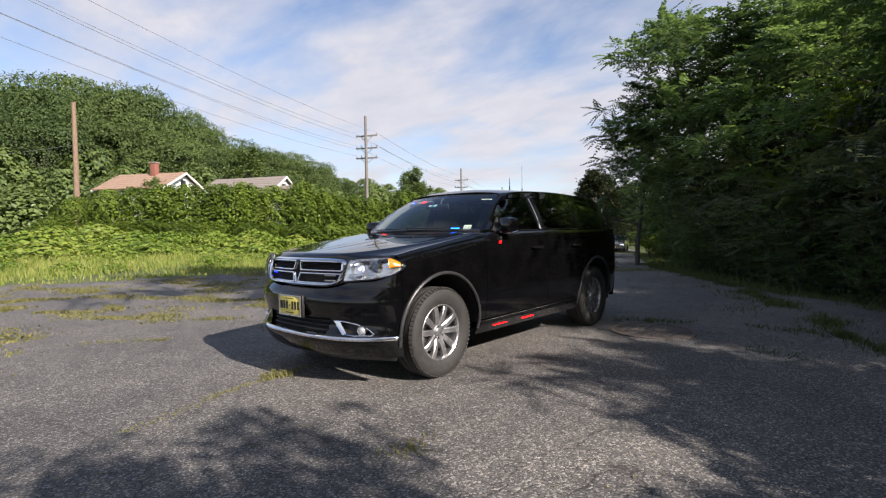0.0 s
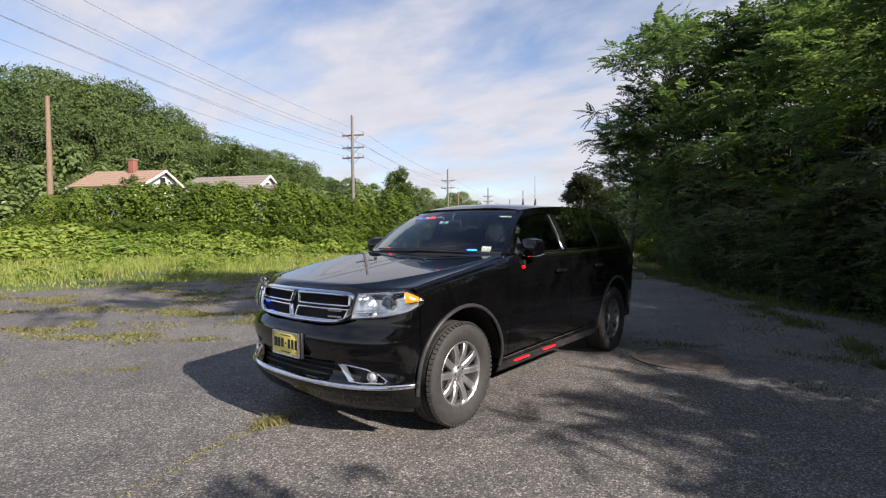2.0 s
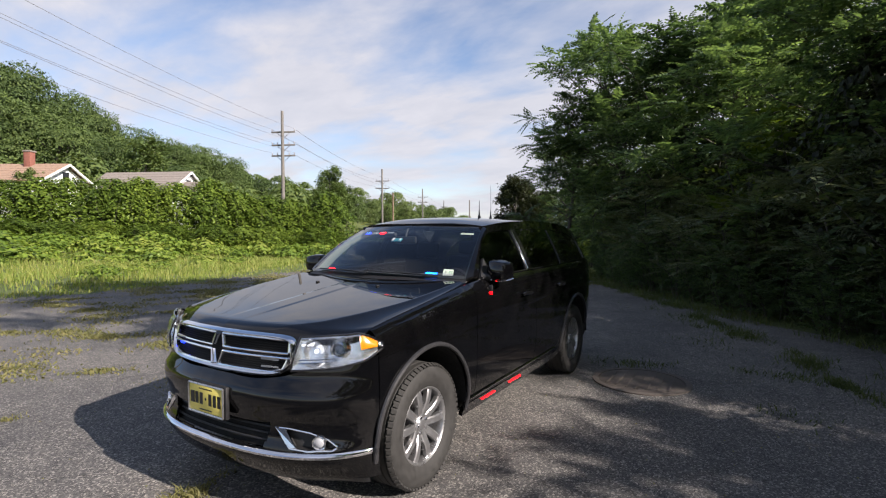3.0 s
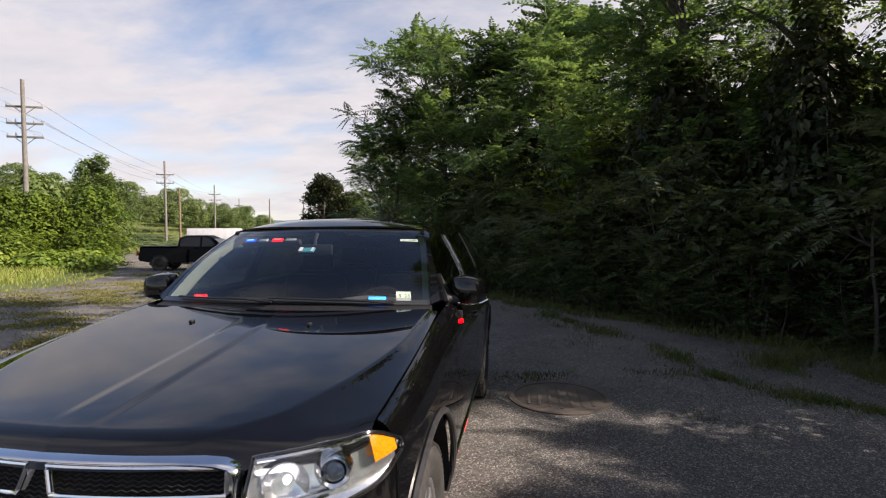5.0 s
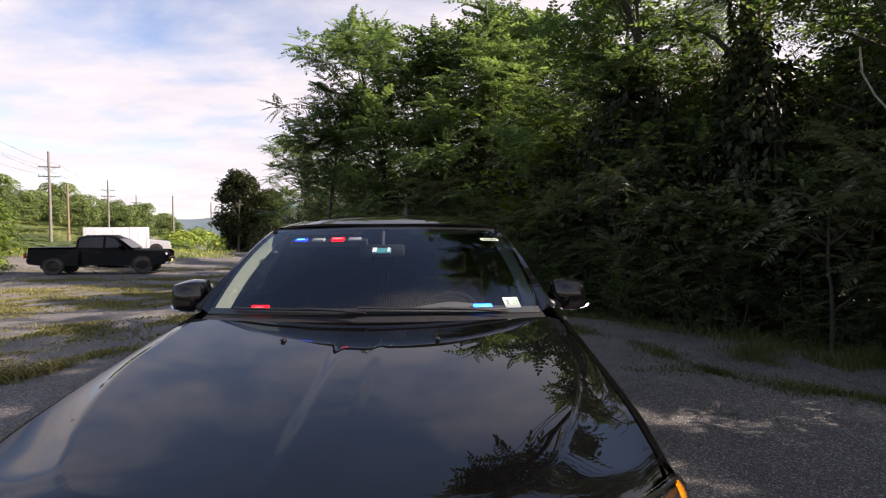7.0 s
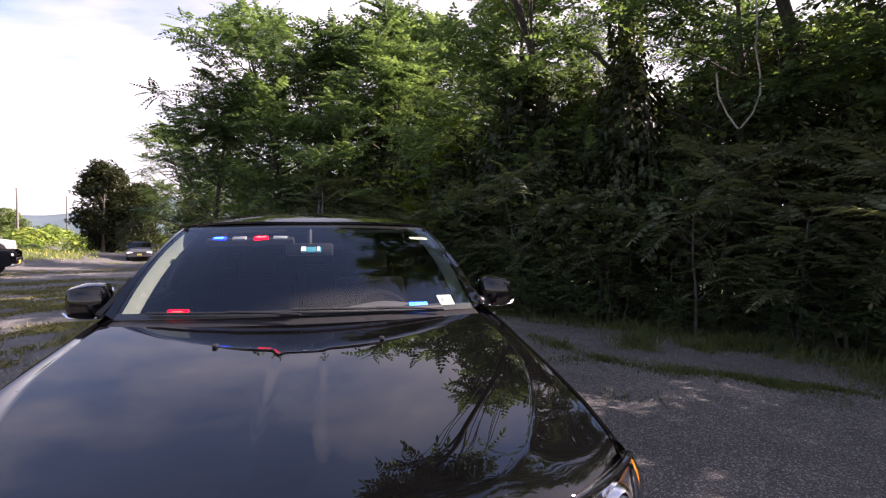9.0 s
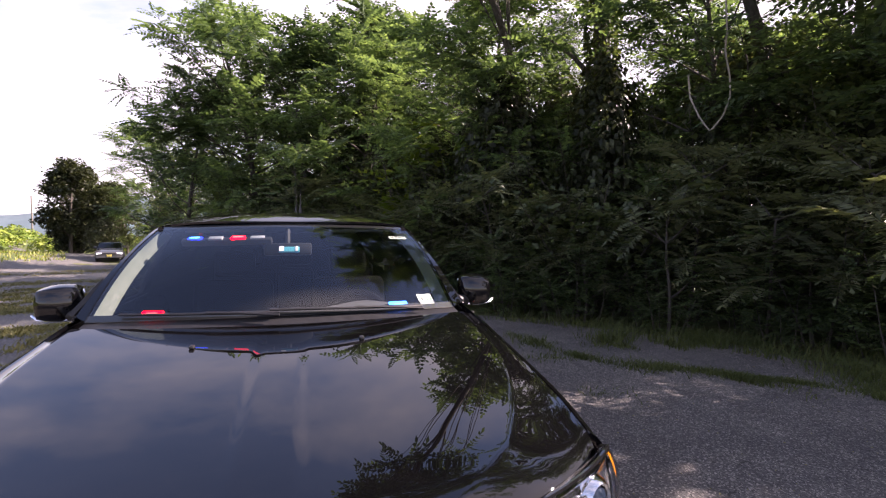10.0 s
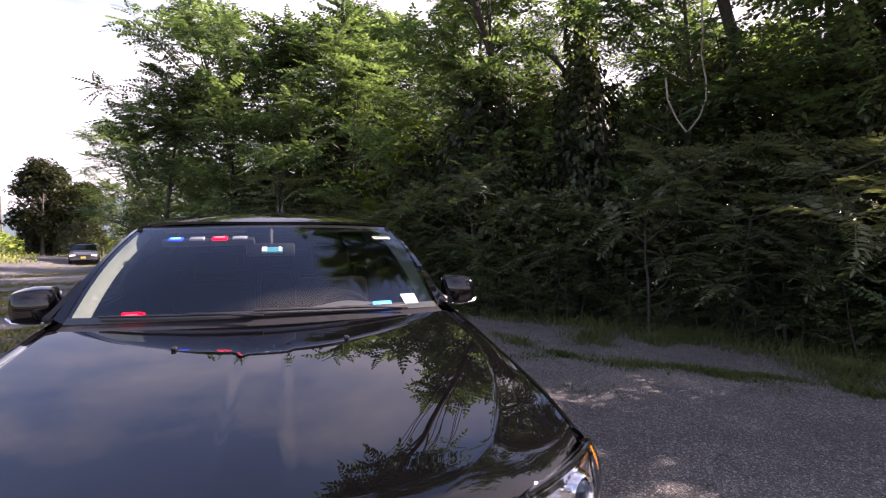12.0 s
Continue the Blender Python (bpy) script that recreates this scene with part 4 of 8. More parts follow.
# right-hand trees, from the near ones up the road
T_A = tree_thing("ailanthus_tree", *frond_tree(31, 10.2, 3.6, 28, 0.15, 10, 0.86), "tall ailanthus tree with feathery dark green leaves", "trees along the road")
T_B = tree_thing("ailanthus_tree", *frond_tree(32, 9.0, 3.1, 24, 0.12, 10, 0.82), "slender ailanthus tree with drooping compound leaves", "trees along the road")
T_C = tree_thing("broadleaf_tree", *broad_tree(33, 10.5, 3.8, 28, 0.2, 6, 0.27, M_LEAF, 0.08, 32), "dense dark broadleaf tree behind the thicket", "trees along the road")
T_D = tree_thing("pine_tree", *pine_tree(34, 10.5, 3.0), "dark pine tree among the broadleaf trees", "trees along the road")
T_E = tree_thing("ailanthus_tree", *frond_tree(35, 11.8, 4.8, 22, 0.17, 9, 0.84, (-0.9, -0.3), 0.55), "tall ailanthus tree with its crown over the lot", "trees along the road")
# The narrowed second copy is out of view, added to shade the lot.
plant(T_E, [spot(9.4, 3.2, 0.0), spot(13.0, 3.0, 0.0, 0.45, 0.9)])
plant(T_A, [spot(-1.6, 18.8, 0.3, 1.06), spot(5.3, 11.3, 2.0, 0.77), spot(-4.4, 26.5, 4.0, 0.9), spot(8.1, 6.3, 1.2, 0.70), spot(9.2, -6.8, 2.2, 1.0), spot(1.7, 20.0, 3.0, 1.02), spot(3.5, 16.8, 5.5, 0.97), spot(-11.8, 46.5, 1.0, 1.1)])
# Last spot: out of view, added to shade the ground beside the car.
plant(T_B, [spot(-4.4, 19.5, 1.0, 0.92), spot(-2.2, 18.0, 3.4, 0.5), spot(0.4, 16.9, 2.2, 1.10), spot(1.4, 14.6, 0.0, 0.94), spot(5.4, 9.4, 2.6, 0.74), spot(9.3, 4.3, 4.1, 0.88), spot(2.9, 17.8, 5.2, 0.95), spot(12.6, -6.6, 0.4, 1.1), spot(9.8, 8.0, 1.4, 0.85), spot(10.9, 0.5, 1.9, 0.6, 0.66)])
plant(T_C, [
    spot(6.4, 19.5, 0.0, 0.75), spot(9.6, 10.2, 1.0, 0.80), spot(-6.9, 33.5, 3.0, 1.0), spot(11.6, 6.7, 4.0, 0.8),
    spot(-16.6, 53.0, 5.0, 0.85), spot(7.5, 15.5, 0.5, 0.72), spot(-21.0, 59.0, 1.5, 0.95), spot(-24.5, 64.0, 2.5, 0.9), spot(-10.5, 42.5, 0.2, 0.7), spot(8.2, 4.6, 0.9, 0.58),
    spot(5.2, 13.4, 3.3, 0.55), spot(-1.0, 20.6, 0.6, 0.6), spot(13.4, 4.8, 1.7, 0.8), spot(9.1, -3.5, 2.6, 0.62, 0.66), spot(14.0, -6.0, 1.1, 0.95), spot(-3.2, 31.5, 0.7, 0.85), spot(-1.8, 36.5, 1.7, 0.9), spot(12.0, -9.0, 0.7, 0.9), spot(12.6, 9.6, 2.1, 0.95), spot(15.4, 7.4, 3.1, 1.0), spot(10.6, 13.2, 4.1, 0.9), spot(16.6, 5.6, 5.1, 0.9), spot(15.0, 0.0, 4.1, 0.85),
])
plant(T_D, [spot(5.9, 16.2, 0.0, 1.0), spot(8.2, 13.2, 1.2, 0.85)])


def ivy_tree(seed, height, r):
    """An old trunk wrapped in ivy, with a few crooked limbs and thin foliage above."""
    rng = np.random.default_rng(seed)
    top = limb_points((0, 0, -0.1), (0.03, 0.02, 1), height, rng, 10, 0.0, 0.03)
    chunks = [tube_np(top, np.linspace(r, r * 0.55, 11), 12)]
    tips, dirs = [], []
    for t, d, ln in ((0.62, (-0.9, 0.1, 0.75), 2.4), (0.75, (0.7, 0.2, 0.8), 2.2), (0.9, (-0.6, -0.3, 0.8), 1.8), (0.97, (0.3, 0.4, 1), 1.8), (0.84, (0.1, -0.8, 0.6), 1.6)):
        b = top[int(t * 10)]
        pts = limb_points(b, d, ln, rng, 6, 0.2, 0.16)
        chunks.append(tube_np(pts, np.linspace(r * 0.3, 0.02, 7), 6))
        tips += [pts[-1], pts[4]]
        dirs += [pts[-1] - pts[-2], pts[4] - pts[3]]
    n = 5200
    t = rng.random(n) * 9.99
    i = t.astype(int)
    c = top[i] + (top[i + 1] - top[i]) * (t - i)[:, None]
    a = rng.uniform(0, 2 * np.pi, n)
    rad = r * (1.1 + 0.35 * rng.random(n) + 0.25 * np.sin(c[:, 2] * 2.1 + a * 2))
    pos = c + np.stack([np.cos(a) * rad, np.sin(a) * rad, np.zeros(n)], -1)
    ivy = leaves_at(pos, rng, 0.13, 0.7)
    crown = rosettes(np.array(tips), np.array(dirs), 10, 0.7, rng)
    return np_mesh("trunk", *merge_np(chunks), M_BARK, True), np_mesh("ivy", *ivy, M_LEAF), np_mesh("crown", *crown, M_FROND)


def overhang_tree(seed, crown_at, spread, size, limbs=22):
    """A leaning tree whose limbs carry one broad crown well to the side of its foot."""
    rng = np.random.default_rng(seed)
    c = np.array(crown_at, float)
    t = np.linspace(0, 1, 10)[:, None]
    stem = c * np.concatenate([t**3.4, t**3.4, t**0.8], 1) * [1, 1, 0.93] + rng.normal(0, 0.04, (10, 3))
    chunks, tips, dirs = [tube_np(stem, np.linspace(0.16, 0.05, 10), 8)], [], []
    for k in range(limbs):
        n = rng.normal(0, 1, 3)
        q = c + n / np.linalg.norm(n) * spread * rng.uniform(0.55, 1.0) * [1, 1, 0.75]
        b = stem[int(rng.integers(6, 10))]
        p = np.array([b, (b + q) / 2 + rng.normal(0, 0.12, 3) + [0, 0, 0.15], q])
        chunks.append(tube_np(p, [0.014, 0.010, 0.006], 4))
        for w in (1.0, 0.72):
            tips.append(p[1] + (q - p[1]) * w)
            dirs.append(q - p[1])
    crown = rosettes(np.array(tips), np.array(dirs), 11, size, rng, None, 0.06)
    return np_mesh("trunk", *merge_np(chunks), M_BARK, True), np_mesh("crown", *crown, M_FROND)


plant(tree_thing("ailanthus_tree", *overhang_tree(38, (-3.2, -3.0, 8.5), 1.5, 0.70), "leaning ailanthus tree with its crown high over the lot", "trees along the road"), [spot(5.4, 9.8)])

plant(tree_thing("ailanthus_tree", *overhang_tree(39, (-5.0, -1.5, 9.3), 2.35, 0.74, 38), "leaning ailanthus tree arching high over the lot", "trees along the road"), [spot(8.4, 5.6)])

wood, ivy, crown = ivy_tree(36, 8.6, 0.30)
iv = empty("ivy_clad_tree", spot(7.3, 9.2))
tagged(iv, "old tree trunk wrapped in dark ivy", "tree", "trees along the road")
add("trunk", wood, iv)
add("ivy", ivy, iv, "dark green ivy cover")
add("crown", crown, iv)


# ---- thicket on the right ----
S_A = shrub_thing("sumac_shrub", *sprout_shrub(41, 3.0, 0.7, 9, 6, 0.62, None, True), "dark green sumac thicket with fern-like leaves", "roadside thicket")
S_B = shrub_thing("sumac_shrub", *sprout_shrub(42, 2.2, 0.8, 9, 6, 0.52), "low ailanthus sprouts in deep shade", "roadside thicket")
S_C = shrub_thing("leafy_shrub", *leafy_shrub(43, 3.4, 1.3, 16, 2700, 0.125, M_LEAF), "dense shaded leafy shrub", "roadside thicket")
S_Y = shrub_thing("yellow_sprout", *sprout_shrub(44, 2.4, 0.5, 8, 6, 0.5, M_FROND_SUNLIT), "bright yellow-green sprouts catching the sun", "roadside thicket")
FROND_LONG = frond_template(11, 0.030, 0.42, np.random.default_rng(8))


def spray_shrub(seed, height, reach, branches, per, size):
    """A slim stem that forks near its top; each fork ends in a wide spray of long arching leaves."""
    rng = np.random.default_rng(seed)
    stem = limb_points((0, 0, -0.05), (0.05, 0.0, 1), height * 0.8, rng, 6, 0.0, 0.06)
    chunks, tips, dirs = [tube_np(stem, np.linspace(0.035, 0.016, 7), 6)], [], []
    for k in range(branches):
        b = stem[int(rng.integers(2, 7))]
        a = k * 2.4 + rng.uniform(-0.4, 0.4)
        p = limb_points(b, (math.cos(a), math.sin(a), 0.55), reach * rng.uniform(0.5, 1.0), rng, 4, 0.35, 0.12)
        chunks.append(tube_np(p, np.linspace(0.016, 0.007, 5), 4))
        tips.append(p[-1])
        dirs.append(p[-1] - p[-2])
    leaf = rosettes(np.array(tips), np.array(dirs), per, size, rng, FROND_LONG, 0.03)
    return np_mesh("stems", *merge_np(chunks), M_BARK, True), np_mesh("leaves", *leaf, M_FROND_SH)


S_S = [
    shrub_thing("sumac_shrub", *spray_shrub(48, 3.6, 1.0, 8, 9, 0.95), "tall sumac with long arching feathery leaves", "roadside thicket"),
    shrub_thing("sumac_shrub", *spray_shrub(49, 2.3, 0.8, 6, 8, 0.80), "young sumac with arching feathery leaves", "roadside thicket"),
]
rng = np.random.default_rng(71)
for kind, thing in enumerate(S_S):
    sprays = []
    for y in np.arange(3.2 - 0.6 * kind, 17, 1.25 if kind else 1.15):
        ex = float(edge_x(RIGHT_EDGE, y))
        back = rng.uniform(0.15, 0.6) if kind else rng.uniform(0.5, 1.3)
        s = rng.uniform(0.75, 1.1)
        sprays.append(spot(ex + back, y + rng.uniform(-0.4, 0.4), rng.uniform(0, 6), s, s * rng.uniform(0.8, 1.25)))
    plant(thing, sprays)
rng = np.random.default_rng(45)
spots_a, spots_b, spots_c = [], [], []
for y in np.arange(1.6, 22, 1.05):
    ex = float(edge_x(RIGHT_EDGE, y))
    spots_a.append(spot(ex + 0.95 + rng.uniform(-0.3, 0.4), y + rng.uniform(-0.3, 0.3), rng.uniform(0, 6), rng.uniform(0.75, 1.15) * (1 - 0.3 * float(ss(1.3, 0.6, abs(y - 2.2))))))
for y in np.arange(1.2, 22, 1.3):
    ex = float(edge_x(RIGHT_EDGE, y))
    spots_b.append(spot(ex + 0.4 + rng.uniform(-0.2, 0.3), y + rng.uniform(-0.3, 0.3), rng.uniform(0, 6), rng.uniform(0.6, 1.0)))
for y in np.arange(1.6, 42, 1.4):
    ex = float(edge_x(RIGHT_EDGE, y))
    spots_c.append(spot(ex + 2.4 + rng.uniform(-0.3, 0.9), y, rng.uniform(0, 6), rng.uniform(0.9, 1.25)))
# Shrubs out of view, set so that their shade darkens the lot's edge.
gap = []
for x, y in ((7.9, 1.2), (8.1, 0.0), (8.5, -1.1), (8.8, -2.2), (9.0, -3.4), (10.2, 0.4), (10.4, -1.2), (10.6, -2.8)):
    gap.append(spot(x, y, x * 5, 1.0, 1.0 + 0.06 * math.sin(x * 7 + y * 3)))
plant(S_B, spots_b)
plant(S_C, spots_c)
plant(shrub_thing("leafy_shrub", *mound_shrub(46, 3.1, 1.15, 3000, 0.16, M_LEAF_SHADED), "dense rounded shrub by the lot's edge", "roadside thicket"), gap)
# Leaf colour already darkened for the shade behind the sumacs.
S_D = shrub_thing("tall_shrub", *mound_shrub(47, 5.4, 1.8, 4000, 0.18, M_LEAF_SHADED), "tall dense dark green shrub behind the sumacs", "roadside thicket")
spots_d = []
for k, y in enumerate(np.arange(3.9, 21, 1.9)):
    ex = float(edge_x(RIGHT_EDGE, y))
    spots_d.append(spot(ex + 2.9 + rng.uniform(-0.2, 0.5), y, rng.uniform(0, 6), rng.uniform(0.8, 1.0), rng.uniform(0.75, 1.1)))
for k, y in enumerate(np.arange(4.0, 21, 2.1)):
    spots_d.append(spot(float(edge_x(RIGHT_EDGE, y)) + 5.4, y + 0.5, k * 2.1, 1.0, 1.0 + 0.15 * math.sin(k * 2.3)))
for k, y in enumerate(np.arange(1.4, 17, 1.1)):
    spots_d.append(spot(float(edge_x(RIGHT_EDGE, y)) + 1.9, y + 0.3 * math.sin(k * 1.9), k * 1.7, 0.62, 0.36 + 0.06 * math.sin(k * 2.7)))
spots_d += [spot(8.2, 1.6, 2.5, 0.4, 0.55), spot(9.6, 3.9, 2.0, 0.8, 1.2), spot(-17.0, 48.0, 1.4, 1.0, 0.6)]
# Crown in the same darkened leaf colour as the back shrubs.
T_F = tree_thing("dark_tree", *broad_tree(37, 8.2, 3.0, 26, 0.2, 7, 0.36, M_LEAF_SHADED, 0.02, 34), "dark dense tree by the bend in the road", "trees along the road")
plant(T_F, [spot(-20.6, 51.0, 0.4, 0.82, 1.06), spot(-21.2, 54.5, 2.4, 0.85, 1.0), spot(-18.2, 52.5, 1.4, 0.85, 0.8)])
# Stretched sumacs out of view, added to block sun and dapple the ground.
spots_a += [spot(8.9, 0.35, 1.0, 0.62, 1.6), spot(9.2, -0.1, 2.6, 0.7, 1.7), spot(8.5, 0.1, 4.0, 0.55, 1.35), spot(9.6, 0.55, 5.0, 0.7, 1.8), spot(10.2, 0.15, 0.6, 0.8, 2.0)]
plant(S_D, spots_d)
plant(S_A, spots_a)
plant(S_Y, [spot(-7.0, 30.5, 0, 1.5), spot(-7.5, 31.7, 2, 1.2), spot(3.6, 11.0, 2, 1.65), spot(-6.6, 29.6, 1, 0.9)])


# ---- hedge, weeds and woods to the west ----
def aim(px_yaw, rng_m):
    """Plan position at a bearing (degrees left of the car's axis) and range from the walk's start."""
    a = radians(px_yaw)
    return 3.7 - math.sin(a) * rng_m, -3.1 + math.cos(a) * rng_m


K_A = shrub_thing("knotweed_clump", *mound_shrub(51, 5.9, 3.0, 6400, 0.26, M_KNOT, 10, 0.6, 1.5), "tall bright green knotweed clump in full sun", "knotweed hedge")
K_B = shrub_thing("knotweed_clump", *mound_shrub(52, 4.2, 2.6, 5200, 0.24, M_KNOT, 10, 0.6, 1.5), "broad sunlit knotweed clump", "knotweed hedge")
rng = np.random.default_rng(53)
ka, kb = [], []
HEDGE = np.array([(-24.0, 25.0), (-27.2, 21.4), (-31.2, 16.0), (-34.8, 10.6), (-37.5, 5.5)])
for k in range(14):
    t = k / 13 * (len(HEDGE) - 1)
    i = min(int(t), len(HEDGE) - 2)
    x, y = HEDGE[i] + (HEDGE[i + 1] - HEDGE[i]) * (t - i)
    s = (0.70 + 0.30 * float(ss(0, 4, k))) * (1 - 0.28 * float(ss(10, 13, k)))
    kb.append(spot(x + rng.uniform(-0.2, 1.3), y - rng.uniform(-0.3, 0.9), rng.uniform(0, 6), s * rng.uniform(0.9, 1.05), s * rng.uniform(0.6, 1.0)))
    ka.append(spot(x - 2.0 + rng.uniform(-0.6, 0.6), y + 1.3, rng.uniform(0, 6), s * rng.uniform(0.95, 1.1), s * rng.uniform(0.88, 1.06)))
plant(K_A, ka)
plant(K_B, kb)

W_A = shrub_thing("weed_clump", *mound_shrub(54, 1.0, 1.0, 480, 0.19, M_WEED, 1), "yellow-green leafy weeds in the rough verge", "verge weeds", "weed")
wa, hr = [], []
for k in range(70):
    y = rng.uniform(-10, 26)
    x = float(edge_x(LEFT_EDGE, y)) - 3.2 - 15 * rng.random() ** 1.1
    s = rng.uniform(0.5, 1.1) * (0.7 + 0.6 * float(ss(3, 14, edge_x(LEFT_EDGE, y) - x)))
    wa.append(spot(x, y, rng.uniform(0, 6), s * 1.25, s))
for k in range(46):
    y = rng.uniform(-14, 8)
    x = -24 - 10 * rng.random()
    wa.append(spot(x, y, rng.uniform(0, 6), 2.0, rng.uniform(1.2, 2.0)))
for k in range(46):
    y = rng.uniform(24, 95)
    x = float(edge_x(LEFT_EDGE, y)) - 5 - 16 * rng.random()
    hr.append(spot(x, y, rng.uniform(0, 6), 2.0, rng.uniform(0.5, 1.2)))
for k in range(46):
    t = rng.random() * 3.99
    i = int(t)
    x, y = HEDGE[i] + (HEDGE[i + 1] - HEDGE[i]) * (t - i)
    s = rng.uniform(0.9, 1.7)
    wa.append(spot(x + rng.uniform(1.6, 4.2), y - rng.uniform(0.8, 3.0), rng.uniform(0, 6), s, s * rng.uniform(0.7, 1.1)))
for k in range(34):
    x, y = aim(rng.uniform(14, 30), rng.uniform(82, 125))
    wa.append(spot(x, y, rng.uniform(0, 6), rng.uniform(2.5, 4.0), rng.uniform(2.0, 4.0)))
plant(W_A, wa)
plant(shrub_thing("hedgerow_shrub", *mound_shrub(56, 1.0, 1.0, 700, 0.16, M_LEAF_FAR, 1), "low green hedgerow shrub beside the far lawn", "far hedgerow"), hr)

# woods: three kinds of tree, set out over the hill and up the valley
F_A = tree_thing("oak_tree", *lobed_tree(61, 13.0, 5.6, 25, 760, 0.25, M_LEAF_OAK), "rounded dark green oak in the hillside wood", "hillside wood")
F_B = tree_thing("maple_tree", *lobed_tree(62, 12.5, 4.6, 23, 700, 0.24, M_LEAF_OAK, 0.12), "full dark green maple in the hillside wood", "hillside wood")
F_E = tree_thing("maple_tree", *lobed_tree(65, 12.0, 4.2, 22, 680, 0.22, M_LEAF_FAR, 0.10), "fresh green maple at the wood's sunny edge", "hillside wood")
F_C = tree_thing("ash_tree", *broad_tree(63, 11.5, 3.0, 24, 0.2, 6, 0.36, M_LEAF_FAR, 0.2, 24, 1.1, False), "pale green airy young tree in sun", "hillside wood")

# the wood's skyline: bearing, and rise of the tree tops over eye level per metre of depth
SKYLINE = [(44, 0.085), (50, 0.102), (53.5, 0.122), (55.5, 0.152), (58.8, 0.172), (62, 0.182), (64.4, 0.208), (67.1, 0.244), (69.6, 0.274), (72.1, 0.298), (75, 0.302), (77.4, 0.342), (80, 0.322), (83, 0.315), (100, 0.32)]


def wood_row(far, step, part_of, tall, b_from, b_to, jitter, rng):
    """Poses of a row of trees whose tops follow a share of the skyline."""
    out, b = [], b_from
    while b > b_to:
        bb, rr = b + rng.uniform(-0.6, 0.6), far + rng.uniform(-3, 3)
        x, y = aim(bb, rr)
        top = 1.24 + float(lerp_table(SKYLINE, bb)) * part_of * rr * math.cos(radians(bb - 41)) * rng.uniform(1 - jitter, 1)
        s = max(0.35, (top - float(land_z(x, y))) / tall)
        out.append(spot(x, y, rng.uniform(0, 6), min(1.25, 0.35 + 0.65 * s), s, sink=0.3))
        b -= step * rng.uniform(0.8, 1.2)
    return out


def lerp_table(table, x):
    t = np.array(table, float)
    return np.interp(x, t[:, 0], t[:, 1])


fa = wood_row(94, 3.0, 1.0, 12.2, 97, 50, 0.06, rng) + wood_row(80, 3.6, 0.80, 12.2, 96, 56, 0.10, rng)
fb = wood_row(100, 3.3, 0.97, 11.8, 96, 48, 0.08, rng) + wood_row(87, 3.8, 0.90, 11.8, 95, 53, 0.10, rng)
fe = wood_row(68, 4.4, 0.56, 11.4, 96, 57, 0.18, rng) + [spot(*aim(75.0, 60), 1.0, 0.95, 1.25), spot(*aim(88.0, 58), 1.0, 1.0, 1.1), spot(*aim(72.5, 66), 2.0, 0.8, 1.0)]
fc, fd = [], []
# lower woods up the valley, to where the road goes out of sight
for row, (far, step, big) in enumerate(((120, 2.0, 1.0), (150, 2.2, 1.4), (190, 2.0, 1.8))):
    b = 60.0
    while b > 28.2 - row * 0.6:
        x, y = aim(b + rng.uniform(-0.4, 0.4), far * rng.uniform(0.93, 1.07))
        fd.append(spot(x, y, rng.uniform(0, 6), 0.84 * big * (0.35 + 0.65 * float(ss(25, 33, b))) * rng.uniform(0.75, 1.1), sink=0.4))
        b -= step * rng.uniform(0.8, 1.2)
fc += [spot(*aim(63.4, 66), 0.4, 0.95), spot(*aim(44.6, 80), 1.4, 1.02), spot(*aim(42.6, 84), 2.4, 0.8), spot(*aim(66, 58), 3.0, 0.55), spot(*aim(70, 52), 3.0, 0.5), spot(*aim(58, 70), 1.0, 0.6)]
F_D = tree_thing("valley_tree", *lobed_tree(64, 12.0, 5.0, 24, 340, 0.40, M_LEAF_FAR, 0.08), "full green tree in the valley woods", "valley woods")
U_A = shrub_thing("understorey_shrub", *mound_shrub(55, 6.0, 3.4, 1900, 0.45, M_LEAF_FAR, 1), "leafy undergrowth at the foot of the hillside wood", "hillside wood")
plant(U_A, [spot(*aim(b, 60 + 3 * math.sin(b)), b, 1.0, 0.9 + 0.2 * math.sin(b * 3)) for b in np.arange(49, 97, 3.2)] + [spot(*aim(b, 77 + 2 * math.sin(b)), b, 1.45, 1.35 * (0.6 + 0.4 * float(ss(50, 74, b))) + 0.2 * math.sin(b * 3), sink=0.5) for b in np.arange(50, 97, 2.9)])
plant(F_D, fd)
plant(F_E, fe)
plant(F_A, fa)
plant(F_B, fb)
plant(F_C, fc)


# ---- the black sport utility car ----
def lerp(table, y):
    t = np.array(table, float)
    return np.interp(y, t[:, 0], t[:, 1])


def smooth_lerp(table, y):
    """Smooth curve through a table (Catmull-Rom in one variable)."""
    t = np.array(table, float)
    x, v = t[:, 0], t[:, 1]
    m = np.gradient(v, x)
    y = np.clip(np.asarray(y, float), x[0], x[-1])
    i = np.clip(np.searchsorted(x, y, side="right") - 1, 0, len(x) - 2)
    h = x[i + 1] - x[i]
    s = (y - x[i]) / h
    return (2 * s**3 - 3 * s**2 + 1) * v[i] + (s**3 - 2 * s**2 + s) * h * m[i] + (-2 * s**3 + 3 * s**2) * v[i + 1] + (s**3 - s**2) * h * m[i + 1]


CAR_X = 0.03
car = empty("suv_car", Matrix.Translation((CAR_X, 0, 0)))
tagged(car, "glossy black sport utility car with chrome grille, lit emergency lights", "car")

